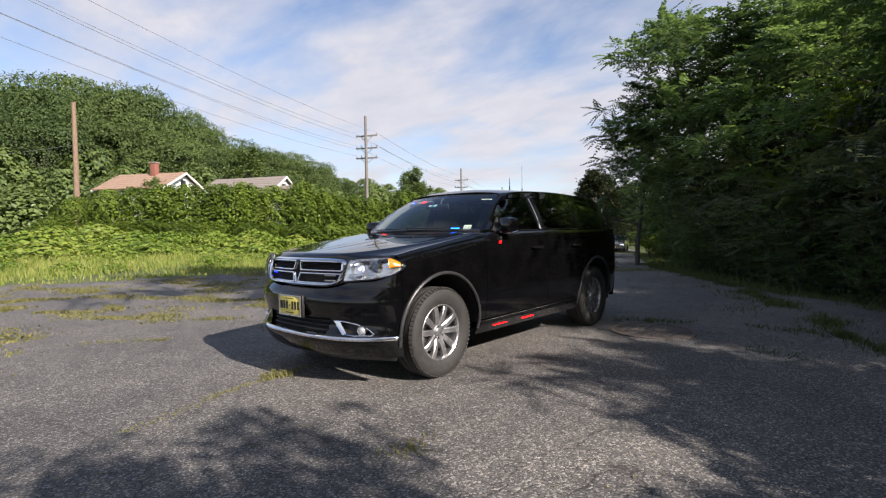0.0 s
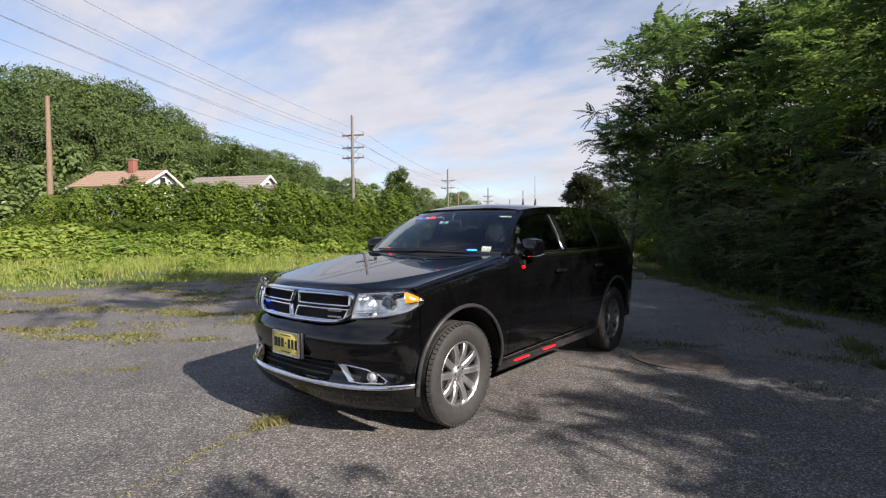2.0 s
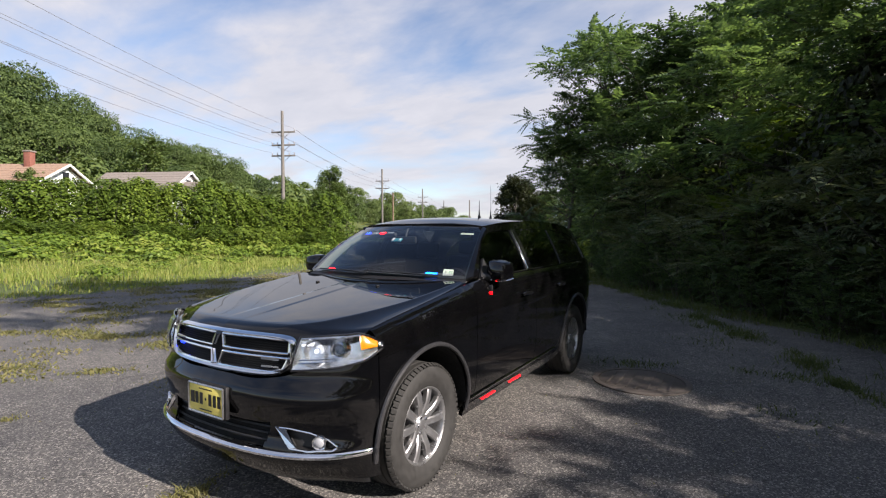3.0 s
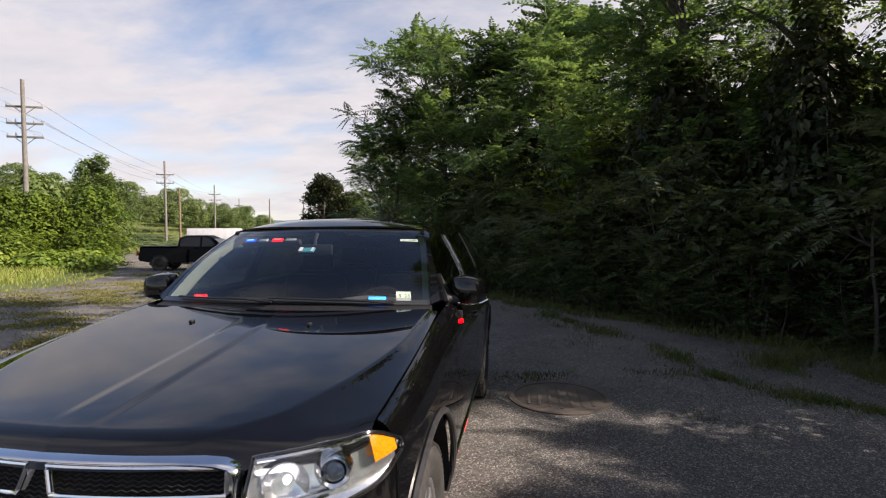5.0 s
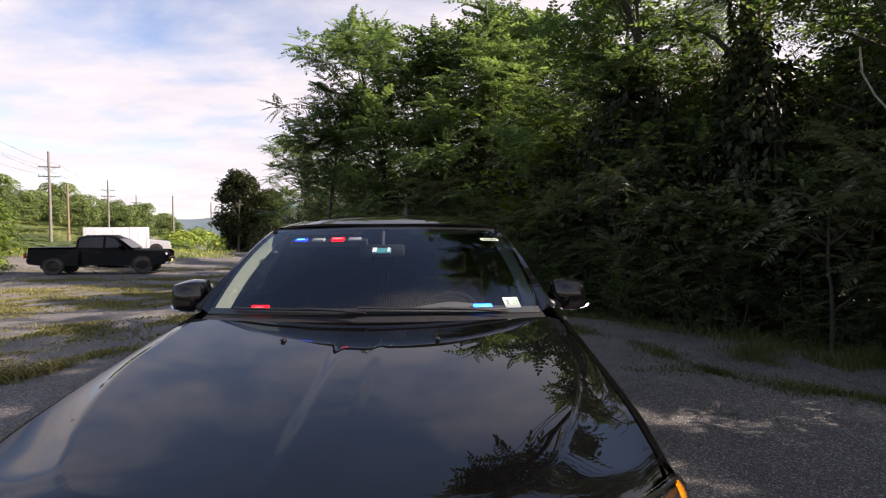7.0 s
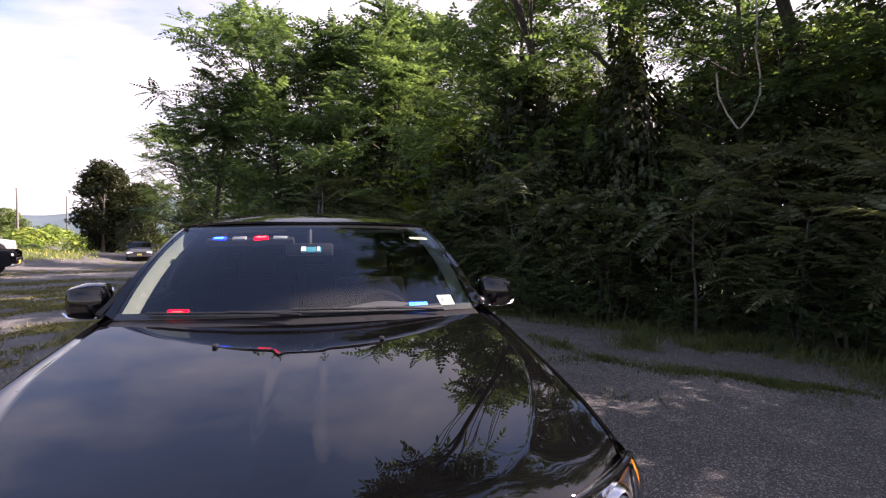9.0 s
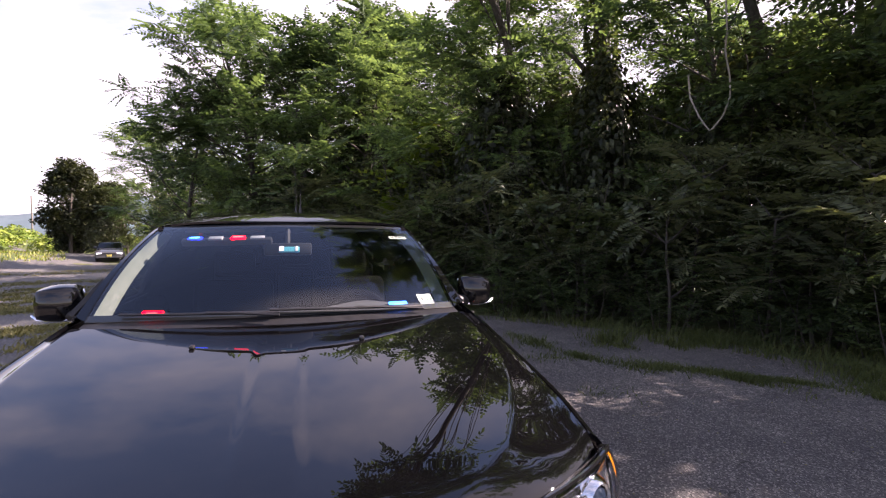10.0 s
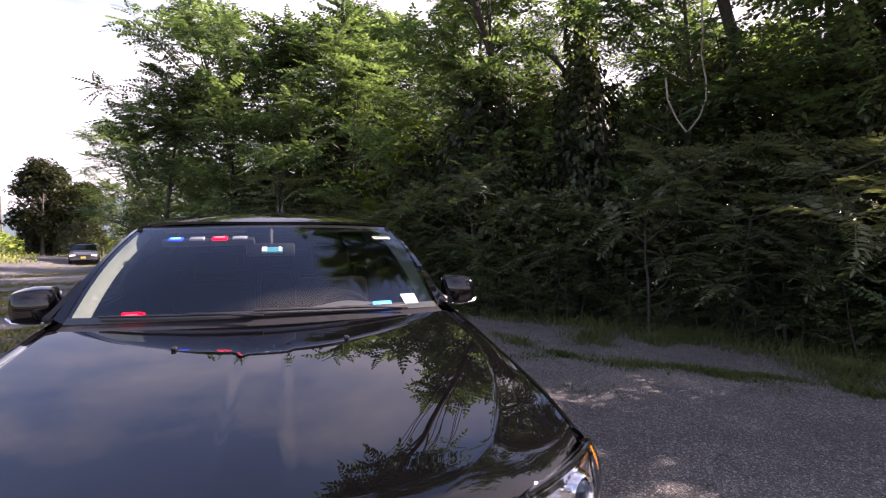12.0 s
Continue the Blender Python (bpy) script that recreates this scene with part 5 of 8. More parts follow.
WHEEL_R, WHEEL_BASE, ARCH_R, ARCH_Z = 0.388, 3.042, 0.500, 0.402
PLAN = [(-0.47, 0.922), (-0.2, 0.948), (0.2, 0.957), (1.0, 0.960), (2.5, 0.960), (3.2, 0.952), (3.6, 0.920), (3.88, 0.860), (4.06, 0.77)]
BELT_Z = [(-0.60, 1.045), (-0.47, 1.066), (-0.3, 1.098), (0.0, 1.143), (0.3, 1.185), (0.6, 1.225), (0.9, 1.250), (1.5, 1.258), (3.0, 1.272), (4.06, 1.29)]
BELT_X = [(-0.60, 0.845), (-0.47, 0.852), (-0.3, 0.864), (0.0, 0.871), (0.4, 0.870), (0.8, 0.880), (1.4, 0.890), (3.0, 0.885), (3.7, 0.85), (4.06, 0.74)]
SECTION = [(0.0, 0.0), (0.012, 0.30), (0.035, 0.58), (0.08, 0.82), (0.15, 0.95), (0.28, 1.0), (0.42, 1.0), (0.60, 0.99), (0.75, 0.90), (0.90, 0.55), (1.05, 0.1)]


def body_x(y, z):
    """Half width of the body at y and height z."""
    top, xt, w = smooth_lerp(BELT_Z, y), smooth_lerp(BELT_X, y), smooth_lerp(PLAN, y)
    k = lerp(SECTION, np.clip(top - z, 0, 1.05))
    crease = 0.007 * np.exp(-(((z - 1.015) / 0.018) ** 2)) * ss(0.3, 0.9, y)
    return xt + (w - xt) * k + crease - 0.05 * ss(0.55, 0.9, top - z) * 0.3


def low_z(y):
    z = np.full_like(np.asarray(y, float), 0.365)
    for c in (0.0, WHEEL_BASE):
        d = np.abs(y - c)
        z = np.where(d < ARCH_R, np.maximum(z, ARCH_Z + np.sqrt(np.maximum(0, ARCH_R**2 - d**2))), z)
    return z


def side_panel(y0, y1, side, n=40, rows=26, top_gap=0.0):
    ys = np.linspace(y0, y1, n)
    extra = [c + s * ARCH_R * math.sin(radians(a)) for c in (0, WHEEL_BASE) for s in (-1, 1) for a in range(6, 91, 6)]
    ys = np.unique(np.concatenate([ys, [e for e in extra if y0 < e < y1]]))
    lo, hi = low_z(ys), smooth_lerp(BELT_Z, ys) - top_gap
    t = np.linspace(0, 1, rows) ** 0.8
    z = lo[:, None] + (hi - lo)[:, None] * t[None]
    y = np.repeat(ys[:, None], rows, 1)
    x = body_x(y, z) * side
    pts = np.stack([x, y, z], -1)
    bm = surface(pts)
    if side < 0:
        bmesh.ops.reverse_faces(bm, faces=bm.faces[:])
    bmesh.ops.remove_doubles(bm, verts=bm.verts[:], dist=1e-4)
    bm.normal_update()
    return thicken(bm, 0.014)


def build_sides():
    for side in (1, -1):
        part("fender", side_panel(-0.47, 0.598, side), M_PAINT, car)
        fd = part("front_door", side_panel(0.604, 1.768, side), M_PAINT, car)
        rd = part("rear_door", side_panel(1.774, 2.612, side), M_PAINT, car)
        part("rear_quarter", side_panel(2.618, 4.06, side), M_PAINT, car)
        for door, y in ((fd, 1.50), (rd, 2.42)):
            x0 = float(body_x(y, 1.075)) * side
            bm = box_bm((0.016, 0.20, 0.030), (x0 + 0.030 * side, y, 1.075), 0.007, Matrix.Rotation(-0.03 * side, 4, "Z"))
            part("door_handle", bm, M_GLOSSTRIM, door, "black handle with bright edge")
            part("handle_mount", box_bm((0.036, 0.03, 0.026), (x0 + 0.012 * side, y - 0.08, 1.075), 0.005), M_PAINT, door)
            part("handle_mount", box_bm((0.036, 0.03, 0.026), (x0 + 0.012 * side, y + 0.08, 1.075), 0.005), M_PAINT, door)
        # rocker, bright strip and arch lips
        ys = np.linspace(0.50, 2.56, 30)
        pts = np.stack([np.stack([(0.885 + 0.035 * v) * side * np.ones_like(ys), ys, 0.285 + 0.085 * v + 0 * ys], -1) for v in np.linspace(0, 1, 5)], 1)
        bm = surface(pts if side > 0 else pts[::-1])
        part("rocker_panel", thicken(bm, 0.03), M_GLOSSTRIM, car)
        pts = [((float(body_x(y, 0.412)) + 0.004) * side, y, 0.410 + 0.012 * (y - 0.5) / 2) for y in np.linspace(0.52, 2.52, 26)]
        part("rocker_strip", tube_bm(pts, 0.010, 8), M_CHROME, car, "thin bright strip along the doors")
        for c in (0.0, WHEEL_BASE):
            ang = np.linspace(radians(-6), radians(186), 40)
            yy, zz = c + ARCH_R * np.cos(ang), ARCH_Z + ARCH_R * np.sin(ang)
            xx = np.array([body_x(min(max(a, -0.47), 4.1), b) for a, b in zip(yy, zz)]) * side
            part("arch_lip", tube_bm(np.stack([xx + 0.004 * side, yy, zz], -1), 0.015, 8), M_LIP, car)
            # wheel housing
            a2 = np.linspace(0, np.pi, 24)
            pts = np.stack([np.stack([(0.93 - 0.42 * v) * side * np.ones_like(a2), c + 0.492 * np.cos(a2), ARCH_Z + 0.492 * np.sin(a2)], -1) for v in (0, 0.3, 0.6, 1)], 1)
            part("wheel_housing", thicken(surface(pts), 0.01), M_VOID, car)
            part("wheel_housing", box_bm((0.01, 0.94, 0.5), (0.50 * side, c, 0.64)), M_VOID, car)


# front fascia: plan curve of the nose by the angle of travel from centre to the arch
NOSE = np.array([(0.0, -0.868), (0.2, -0.862), (0.4, -0.838), (0.55, -0.800), (0.68, -0.742), (0.79, -0.665), (0.865, -0.575), (0.905, -0.505), (0.918, -0.47)])
NOSE_S = np.concatenate([[0], np.cumsum(np.linalg.norm(np.diff(NOSE, axis=0), axis=1))])


def nose_xy(u):
    """Point on the nose's plan curve for u in -1..1."""
    s = np.abs(u) * NOSE_S[-1]
    x = smooth_lerp(np.stack([NOSE_S, NOSE[:, 0]], 1), s)
    y = smooth_lerp(np.stack([NOSE_S, NOSE[:, 1]], 1), s)
    return np.sign(u) * x, y


# how far the fascia stands back from the plan curve, by height
NOSE_BACK = [(0.22, 0.130), (0.27, 0.070), (0.33, 0.028), (0.39, -0.002), (0.44, 0.000), (0.50, 0.022), (0.58, 0.024), (0.64, 0.006), (0.70, -0.006), (0.745, 0.004), (0.78, 0.028), (0.81, 0.050), (0.86, 0.060), (0.95, 0.085), (1.04, 0.13)]


def nose_point(u, z):
    x, y = nose_xy(u)
    b = smooth_lerp(NOSE_BACK, z)
    fade = 1 - 0.85 * ss(0.70, 1.0, np.abs(u))
    return x - np.sign(u) * b * 0.25 * ss(0.2, 0.8, np.abs(u)) * fade, y + b * fade, z


def u_of_x(x):
    us = np.linspace(0, 1, 400)
    return np.sign(x) * np.interp(np.abs(x), nose_xy(us)[0], us)


def nose_patch(us, zs_low, zs_high, rows, off=0.0, skip=None, inset=0.012):
    us = np.asarray(us)
    t = np.linspace(0, 1, rows)
    lo, hi = np.broadcast_to(zs_low, us.shape), np.broadcast_to(zs_high, us.shape)
    z = lo[:, None] + (hi - lo)[:, None] * t[None]
    uu = np.repeat(us[:, None], rows, 1)
    x, y, _ = nose_point(uu, z)
    pts = np.stack([x, y - off, z], -1)
    bm = bmesh.new()
    vs = [bm.verts.new(p) for p in pts.reshape(-1, 3)]
    for f in grid_faces(len(us), rows):
        c = np.mean([pts.reshape(-1, 3)[k] for k in f], axis=0)
        if skip is not None and skip(c):
            continue
        bm.faces.new([vs[k] for k in f])
    loose = [v for v in bm.verts if not v.link_faces]
    bmesh.ops.delete(bm, geom=loose, context="VERTS")
    bmesh.ops.reverse_faces(bm, faces=bm.faces[:])
    bm.normal_update()
    if inset and (bm.faces[:][len(bm.faces) // 2].normal.y > 0):
        bmesh.ops.reverse_faces(bm, faces=bm.faces[:])
    return thicken(bm, inset) if inset else bm


def fog_poly():
    """Outline of the fog lamp recess on the driver's side, as (x, z)."""
    return np.array([(0.470, 0.556), (0.56, 0.552), (0.66, 0.535), (0.745, 0.500), (0.790, 0.462), (0.770, 0.448), (0.66, 0.446), (0.565, 0.455)])


def inside(poly, x, z):
    n, hit = len(poly), False
    for i in range(n):
        (x1, z1), (x2, z2) = poly[i], poly[(i + 1) % n]
        if (z1 > z) != (z2 > z) and x < (x2 - x1) * (z - z1) / (z2 - z1) + x1:
            hit = not hit
    return hit


def on_nose(poly, off=0.0):
    out = []
    for x, z in poly:
        px, py, pz = nose_point(np.array(u_of_x(x)), np.array(z))
        out.append((float(px), float(py) - off, float(pz)))
    return np.array(out)


def lamp_bottom(x):
    """Top edge of the fascia: under the grille, then under the lamps."""
    return smooth_lerp([(0.0, 0.805), (0.40, 0.808), (0.52, 0.830), (0.60, 0.858), (0.72, 0.874), (0.84, 0.900), (0.918, 0.930)], np.abs(x))


def build_fascia():
    us = np.linspace(-1, 1, 161)
    top = lamp_bottom(nose_xy(us)[0])
    fog = fog_poly()

    def skip(c):
        ax = abs(c[0])
        if ax < 0.44 - 0.25 * (0.56 - c[2]) and 0.445 < c[2] < 0.572:
            return True
        return inside(fog, ax, c[2])

    part("bumper_cover", nose_patch(us, 0.27, top, 54, 0.0, skip), M_PAINT, car, "glossy black front bumper cover")
    # lower lip and chrome strip
    pts = np.stack(nose_point(us, np.full_like(us, 0.420)), -1)
    pts[:, 1] -= 0.006
    sq = surface(np.stack([pts + [0, 0.010, -0.019], pts + [0, -0.006, -0.013], pts + [0, -0.010, 0.0], pts + [0, -0.002, 0.012], pts + [0, 0.012, 0.017]], 1))
    part("chrome_strip", sq, M_CHROME, car, "wide chrome strip along the bumper's chin")
    part("bumper_lip", nose_patch(us[6:-6], 0.235, 0.285, 5, -0.012), M_TRIM, car, "matt black chin spoiler")
    # lower intake with slats
    ui = np.linspace(u_of_x(-0.47), u_of_x(0.47), 40)
    part("lower_intake", nose_patch(ui, 0.43, 0.585, 6, -0.045), M_VOID, car)
    for z in (0.47, 0.505, 0.54):
        p = np.stack(nose_point(ui[1:-1], np.full(38, z)), -1)
        part("intake_slat", tube_bm(p + [0, 0.03, 0], 0.006, 6), M_TRIM, car)
    # fog lamps with bright bezels
    for s in (1, -1):
        poly = on_nose(fog * [1, 1], -0.003) * [s, 1, 1]
        dense = np.concatenate([poly[i] + (poly[(i + 1) % 8] - poly[i]) * np.linspace(0, 1, 5)[:-1, None] for i in range(8)])
        bez = part("fog_bezel", tube_bm(dense, 0.006, 8, True), M_CHROME, car, "chrome fog lamp bezel")
        bm = bmesh.new()
        vs = [bm.verts.new(p + np.array([0, 0.05, 0])) for p in dense]
        rim = [bm.verts.new(p + np.array([0, 0.0, 0])) for p in dense]
        for i in range(len(vs)):
            j = (i + 1) % len(vs)
            bm.faces.new([rim[i], rim[j], vs[j], vs[i]])
        bm.faces.new(vs)
        part("fog_recess", bm, M_TRIM, bez)
        c = on_nose([(0.70, 0.486)])[0] * [s, 1, 1]
        m = Matrix.Translation(c + np.array([0, 0.016, 0])) @ Matrix.Rotation(radians(28 * s), 4, "Z")
        for nm, prof, mat in (("fog_ring", [(0.0, 0.030), (-0.016, 0.034), (-0.018, 0.038), (-0.01, 0.041), (0.02, 0.041)], M_CHROME), ("fog_lens", [(-0.020, 0.0), (-0.018, 0.015), (-0.012, 0.026), (0.0, 0.031)], M_LEDOFF)):
            bm = lathe_bm(prof, 28, "y")
            bmesh.ops.transform(bm, matrix=m, verts=bm.verts[:])
            part(nm, bm, mat, bez)
        # inner chrome blade of the bezel
        bl = on_nose([(0.475, 0.553), (0.53, 0.551), (0.60, 0.462), (0.57, 0.458)], -0.002) * [s, 1, 1]
        bm = bmesh.new()
        bm.faces.new([bm.verts.new(p) for p in bl])
        part("bezel_blade", thicken(bm, 0.008), M_CHROME, bez)
    # number plate with its holder
    plate = empty("licence_plate")
    plate.parent = car
    tagged(plate, "pale yellow number plate in a grey frame")
    px, pz, py = 0.0, 0.650, -0.893
    part("plate_holder", box_bm((0.345, 0.024, 0.185), (px, py + 0.018, pz), 0.006), M_TRIM, plate)
    part("plate_blank", box_bm((0.305, 0.005, 0.152), (px, py, pz), 0.002), M_PLATE, plate)
    fr = [(px - 0.158, py - 0.004, pz - 0.082), (px + 0.158, py - 0.004, pz - 0.082), (px + 0.158, py - 0.004, pz + 0.082), (px - 0.158, py - 0.004, pz + 0.082)]
    for a, b in zip(fr, fr[1:] + fr[:1]):
        part("plate_frame", tube_bm([a, b], 0.006, 6), M_ALLOY, plate)
    for k, w in enumerate((0.036, 0.026, 0.026, 0.010, 0.026, 0.026, 0.026)):
        x = px - 0.122 + k * 0.041
        part("plate_bar", box_bm((w, 0.003, 0.066 if w > 0.02 else 0.014), (x, py - 0.0045, pz + 0.002)), M_INK, plate)
    part("plate_bar", box_bm((0.12, 0.003, 0.006), (px, py - 0.0045, pz + 0.058)), M_INK, plate)
    part("plate_bar", box_bm((0.11, 0.003, 0.006), (px, py - 0.0045, pz - 0.060)), M_INK, plate)


def grille_point(x, z):
    """The grille's bowed face."""
    y = -0.838 + 0.045 * (z - 0.81) / 0.23 + 0.245 * x * x
    return np.stack([x, y, z], -1)


def grille_outline(w=0.555, lo=0.818, hi=1.046, n=72, r=0.09):
    a = np.linspace(0, 2 * np.pi, n, endpoint=False)
    cx, sz = np.cos(a), np.sin(a)
    p = 7.0
    k = (np.abs(cx) ** p + np.abs(sz) ** p) ** (-1 / p)
    x, z = w * cx * k, (lo + hi) / 2 + (hi - lo) / 2 * sz * k
    x = x * (1 - 0.10 * ss(0.93, 0.81, z))
    return x, z


def build_grille():
    g = empty("grille")
    g.parent = car
    tagged(g, "black mesh grille with chrome surround and cross bars")
    x, z = grille_outline()
    p = grille_point(x, z)
    xi, zi = grille_outline(0.523, 0.848, 1.018)
    q = grille_point(xi, zi)
    xm, zm = grille_outline(0.541, 0.832, 1.034)
    m = grille_point(xm, zm) - [0, 0.016, 0]
    ring = np.stack([p + [0, 0.03, 0], p, m, q, q + [0, 0.03, 0]], 1)
    bm = bmesh.new()
    n, k = ring.shape[:2]
    vs = [bm.verts.new(c) for c in ring.reshape(-1, 3)]
    for f in grid_faces(n, k, True):
        bm.faces.new([vs[i] for i in f])
    bmesh.ops.recalc_face_normals(bm, faces=bm.faces[:])
    part("grille_surround", bm, M_CHROME, g, "chrome grille surround", sharp=60)
    # four openings, each with its own bright frame and a flared facet by the dark cross between them
    for s in (-1, 1):
        for z_in, z_out in ((0.9475, 1.019), (0.9225, 0.847)):
            end = 0.516 if z_out > 1 else 0.488
            corner = [(0.030, z_out), (0.052, z_in), (0.520, z_in), (end, z_out)]
            loop = []
            for (x0, z0), (x1, z1) in zip(corner, corner[1:] + corner[:1]):
                loop += [(x0 + (x1 - x0) * t, z0 + (z1 - z0) * t) for t in np.linspace(0, 1, 13)[:-1]]
            loop = np.array(loop)
            part("opening_frame", tube_bm(grille_point(loop[:, 0] * s, loop[:, 1]) - [0, 0.002, 0], 0.0072, 8, True), M_CHROME, g, "chrome frame round a grille opening")
            quad = np.array([(0.010, z_out), (0.034, z_out), (0.056, z_in), (0.042, z_in)])
            pts = grille_point(quad[:, 0] * s, quad[:, 1]) - [0, 0.001, 0]
            pts[[0, 3], 1] += 0.014
            bm = bmesh.new()
            bm.faces.new([bm.verts.new(p) for p in (pts if (s > 0) == (z_out < 1) else pts[::-1])])
            part("grille_facet", thicken(bm, 0.006), M_CHROME, g, "chrome facet by the grille's cross")
    # dark backing and a fine lattice
    xs = np.linspace(-0.53, 0.53, 30)
    zs = np.linspace(0.84, 1.03, 6)
    X, Z = np.meshgrid(xs, zs, indexing="ij")
    part("grille_backing", surface(grille_point(X, Z) + [0, 0.045, 0]), M_VOID, g)
    chunks = []
    for zz in np.arange(0.852, 1.02, 0.0125):
        xs = np.linspace(-0.515, 0.515, 70)
        wob = 0.0032 * np.sign(np.sin(np.arange(70) * np.pi + 0.5))
        chunks.append(tube_np(grille_point(xs, zz + wob) + [0, 0.022, 0], 0.0018, 4))
    me = np_mesh("grille_mesh", *merge_np(chunks), M_TRIM)
    add("grille_mesh", me, g)
    # maker's lettering as a plain bar, and two warning lights behind the mesh
    part("badge_bar", box_bm((0.115, 0.004, 0.010), tuple(grille_point(np.array(0.40), np.array(0.868)) + [0, 0.012, 0]), 0.001, Matrix.Rotation(radians(11), 4, "Z")), M_ALLOY, g, "plain silver badge bar")
    for xx, zz, mat, lb in ((0.40, 0.912, M_LEDOFF, "unlit clear warning light"), (-0.43, 0.912, M_BLUEDIM, "lit blue warning light")):
        part("grille_light", box_bm((0.115 if xx > 0 else 0.05, 0.012, 0.016), tuple(grille_point(np.array(xx), np.array(zz)) + [0, 0.006, 0]), 0.003, Matrix.Rotation(radians(11 if xx > 0 else -11), 4, "Z")), mat, g, lb)


def hood_front(x):
    return smooth_lerp([(0.0, -0.812), (0.3, -0.790), (0.50, -0.742), (0.60, -0.705), (0.70, -0.655), (0.78, -0.600), (0.842, -0.535)], np.abs(x))


def hood_rear(x):
    return 0.515 + 0.095 * np.clip(np.abs(x) / 0.84, 0, 1) ** 2.2


HOOD_Z = [(-0.84, 1.070), (-0.80, 1.077), (-0.74, 1.083), (-0.64, 1.095), (-0.45, 1.117), (-0.2, 1.147), (0.1, 1.184), (0.4, 1.221), (0.55, 1.2395), (0.7, 1.258)]


def hood_z(x, y):
    ax = np.abs(x)
    mid = smooth_lerp(HOOD_Z, y)
    edge = smooth_lerp(BELT_Z, y) + 0.002
    # a broad dome that breaks into a steeper roll towards the wings
    dome = smooth_lerp([(-0.84, 0.36), (-0.72, 0.40), (-0.65, 0.47), (-0.57, 0.555), (-0.44, 0.625), (-0.25, 0.695), (0.0, 0.755), (0.4, 0.785), (0.8, 0.80)], y)
    u = ax / dome
    out = np.clip((ax - dome) / (0.842 - dome), 0, 1)
    k = 0.16 * np.clip(u, 0, 1) ** 2.6 + 0.84 * (1 - (1 - out) ** 1.9)
    z = mid + (edge - mid) * np.clip(k, 0, 1)
    z = z + 0.0032 * (1 - ss(0.055, 0.098, ax)) * ss(-0.80, -0.35, y) * ss(0.45, 0.1, y)
    nose = np.clip((hood_front(x) + 0.115 - y) / 0.115, 0, 1)
    return z - (0.047 + 0.020 * (1 - (ax / 0.842) ** 2)) * nose**2.4


def build_hood():
    xs = np.linspace(-0.838, 0.838, 211)
    t = np.concatenate([np.linspace(0, 0.15, 18)[:-1], np.linspace(0.15, 1, 52)])
    X = np.repeat(xs[:, None], len(t), 1)
    f, r = hood_front(xs) + 0.002, hood_rear(xs)
    Y = f[:, None] + (r - f)[:, None] * t[None]
    wide = smooth_lerp([(-0.82, 1.0), (-0.6, 1.0), (-0.3, 1.022), (0.0, 1.032), (0.4, 1.030), (0.7, 1.022)], Y)
    bm = surface(np.stack([X * wide, Y, hood_z(X, Y)], -1))
    part("hood", thicken(bm, 0.014), M_PAINT, car, "glossy black hood with raised centre")
    for x in (-0.31, 0.30):
        z = float(hood_z(np.array(x), np.array(0.28)))
        part("washer_nozzle", box_bm((0.018, 0.030, 0.012), (x, 0.28, z + 0.005), 0.004), M_TRIM, car)


def lamp_surf(u, v):
    """Headlamp face: u from the grille to the wing, v from bottom to top."""
    xb = smooth_lerp([(0, 0.560), (0.35, 0.690), (0.7, 0.826), (0.88, 0.884), (1, 0.912)], u)
    yb = smooth_lerp([(0, -0.775), (0.35, -0.722), (0.7, -0.622), (0.88, -0.532), (1, -0.450)], u)
    zb = smooth_lerp([(0, 0.866), (0.35, 0.878), (0.7, 0.898), (0.88, 0.925), (1, 0.972)], u)
    xt = smooth_lerp([(0, 0.584), (0.35, 0.690), (0.7, 0.796), (0.88, 0.856), (1, 0.904)], u)
    yt = smooth_lerp([(0, -0.722), (0.35, -0.672), (0.7, -0.602), (0.88, -0.536), (1, -0.444)], u)
    zt = smooth_lerp([(0, 1.040), (0.35, 1.047), (0.7, 1.054), (0.88, 1.052), (1, 1.000)], u)
    b = 0.016 * np.sin(np.pi * v)
    out = 0.014 * ss(0.55, 0.95, u)
    return np.stack([xb + (xt - xb) * v + b * 0.5 + out, yb + (yt - yb) * v - b, zb + (zt - zb) * v], -1)


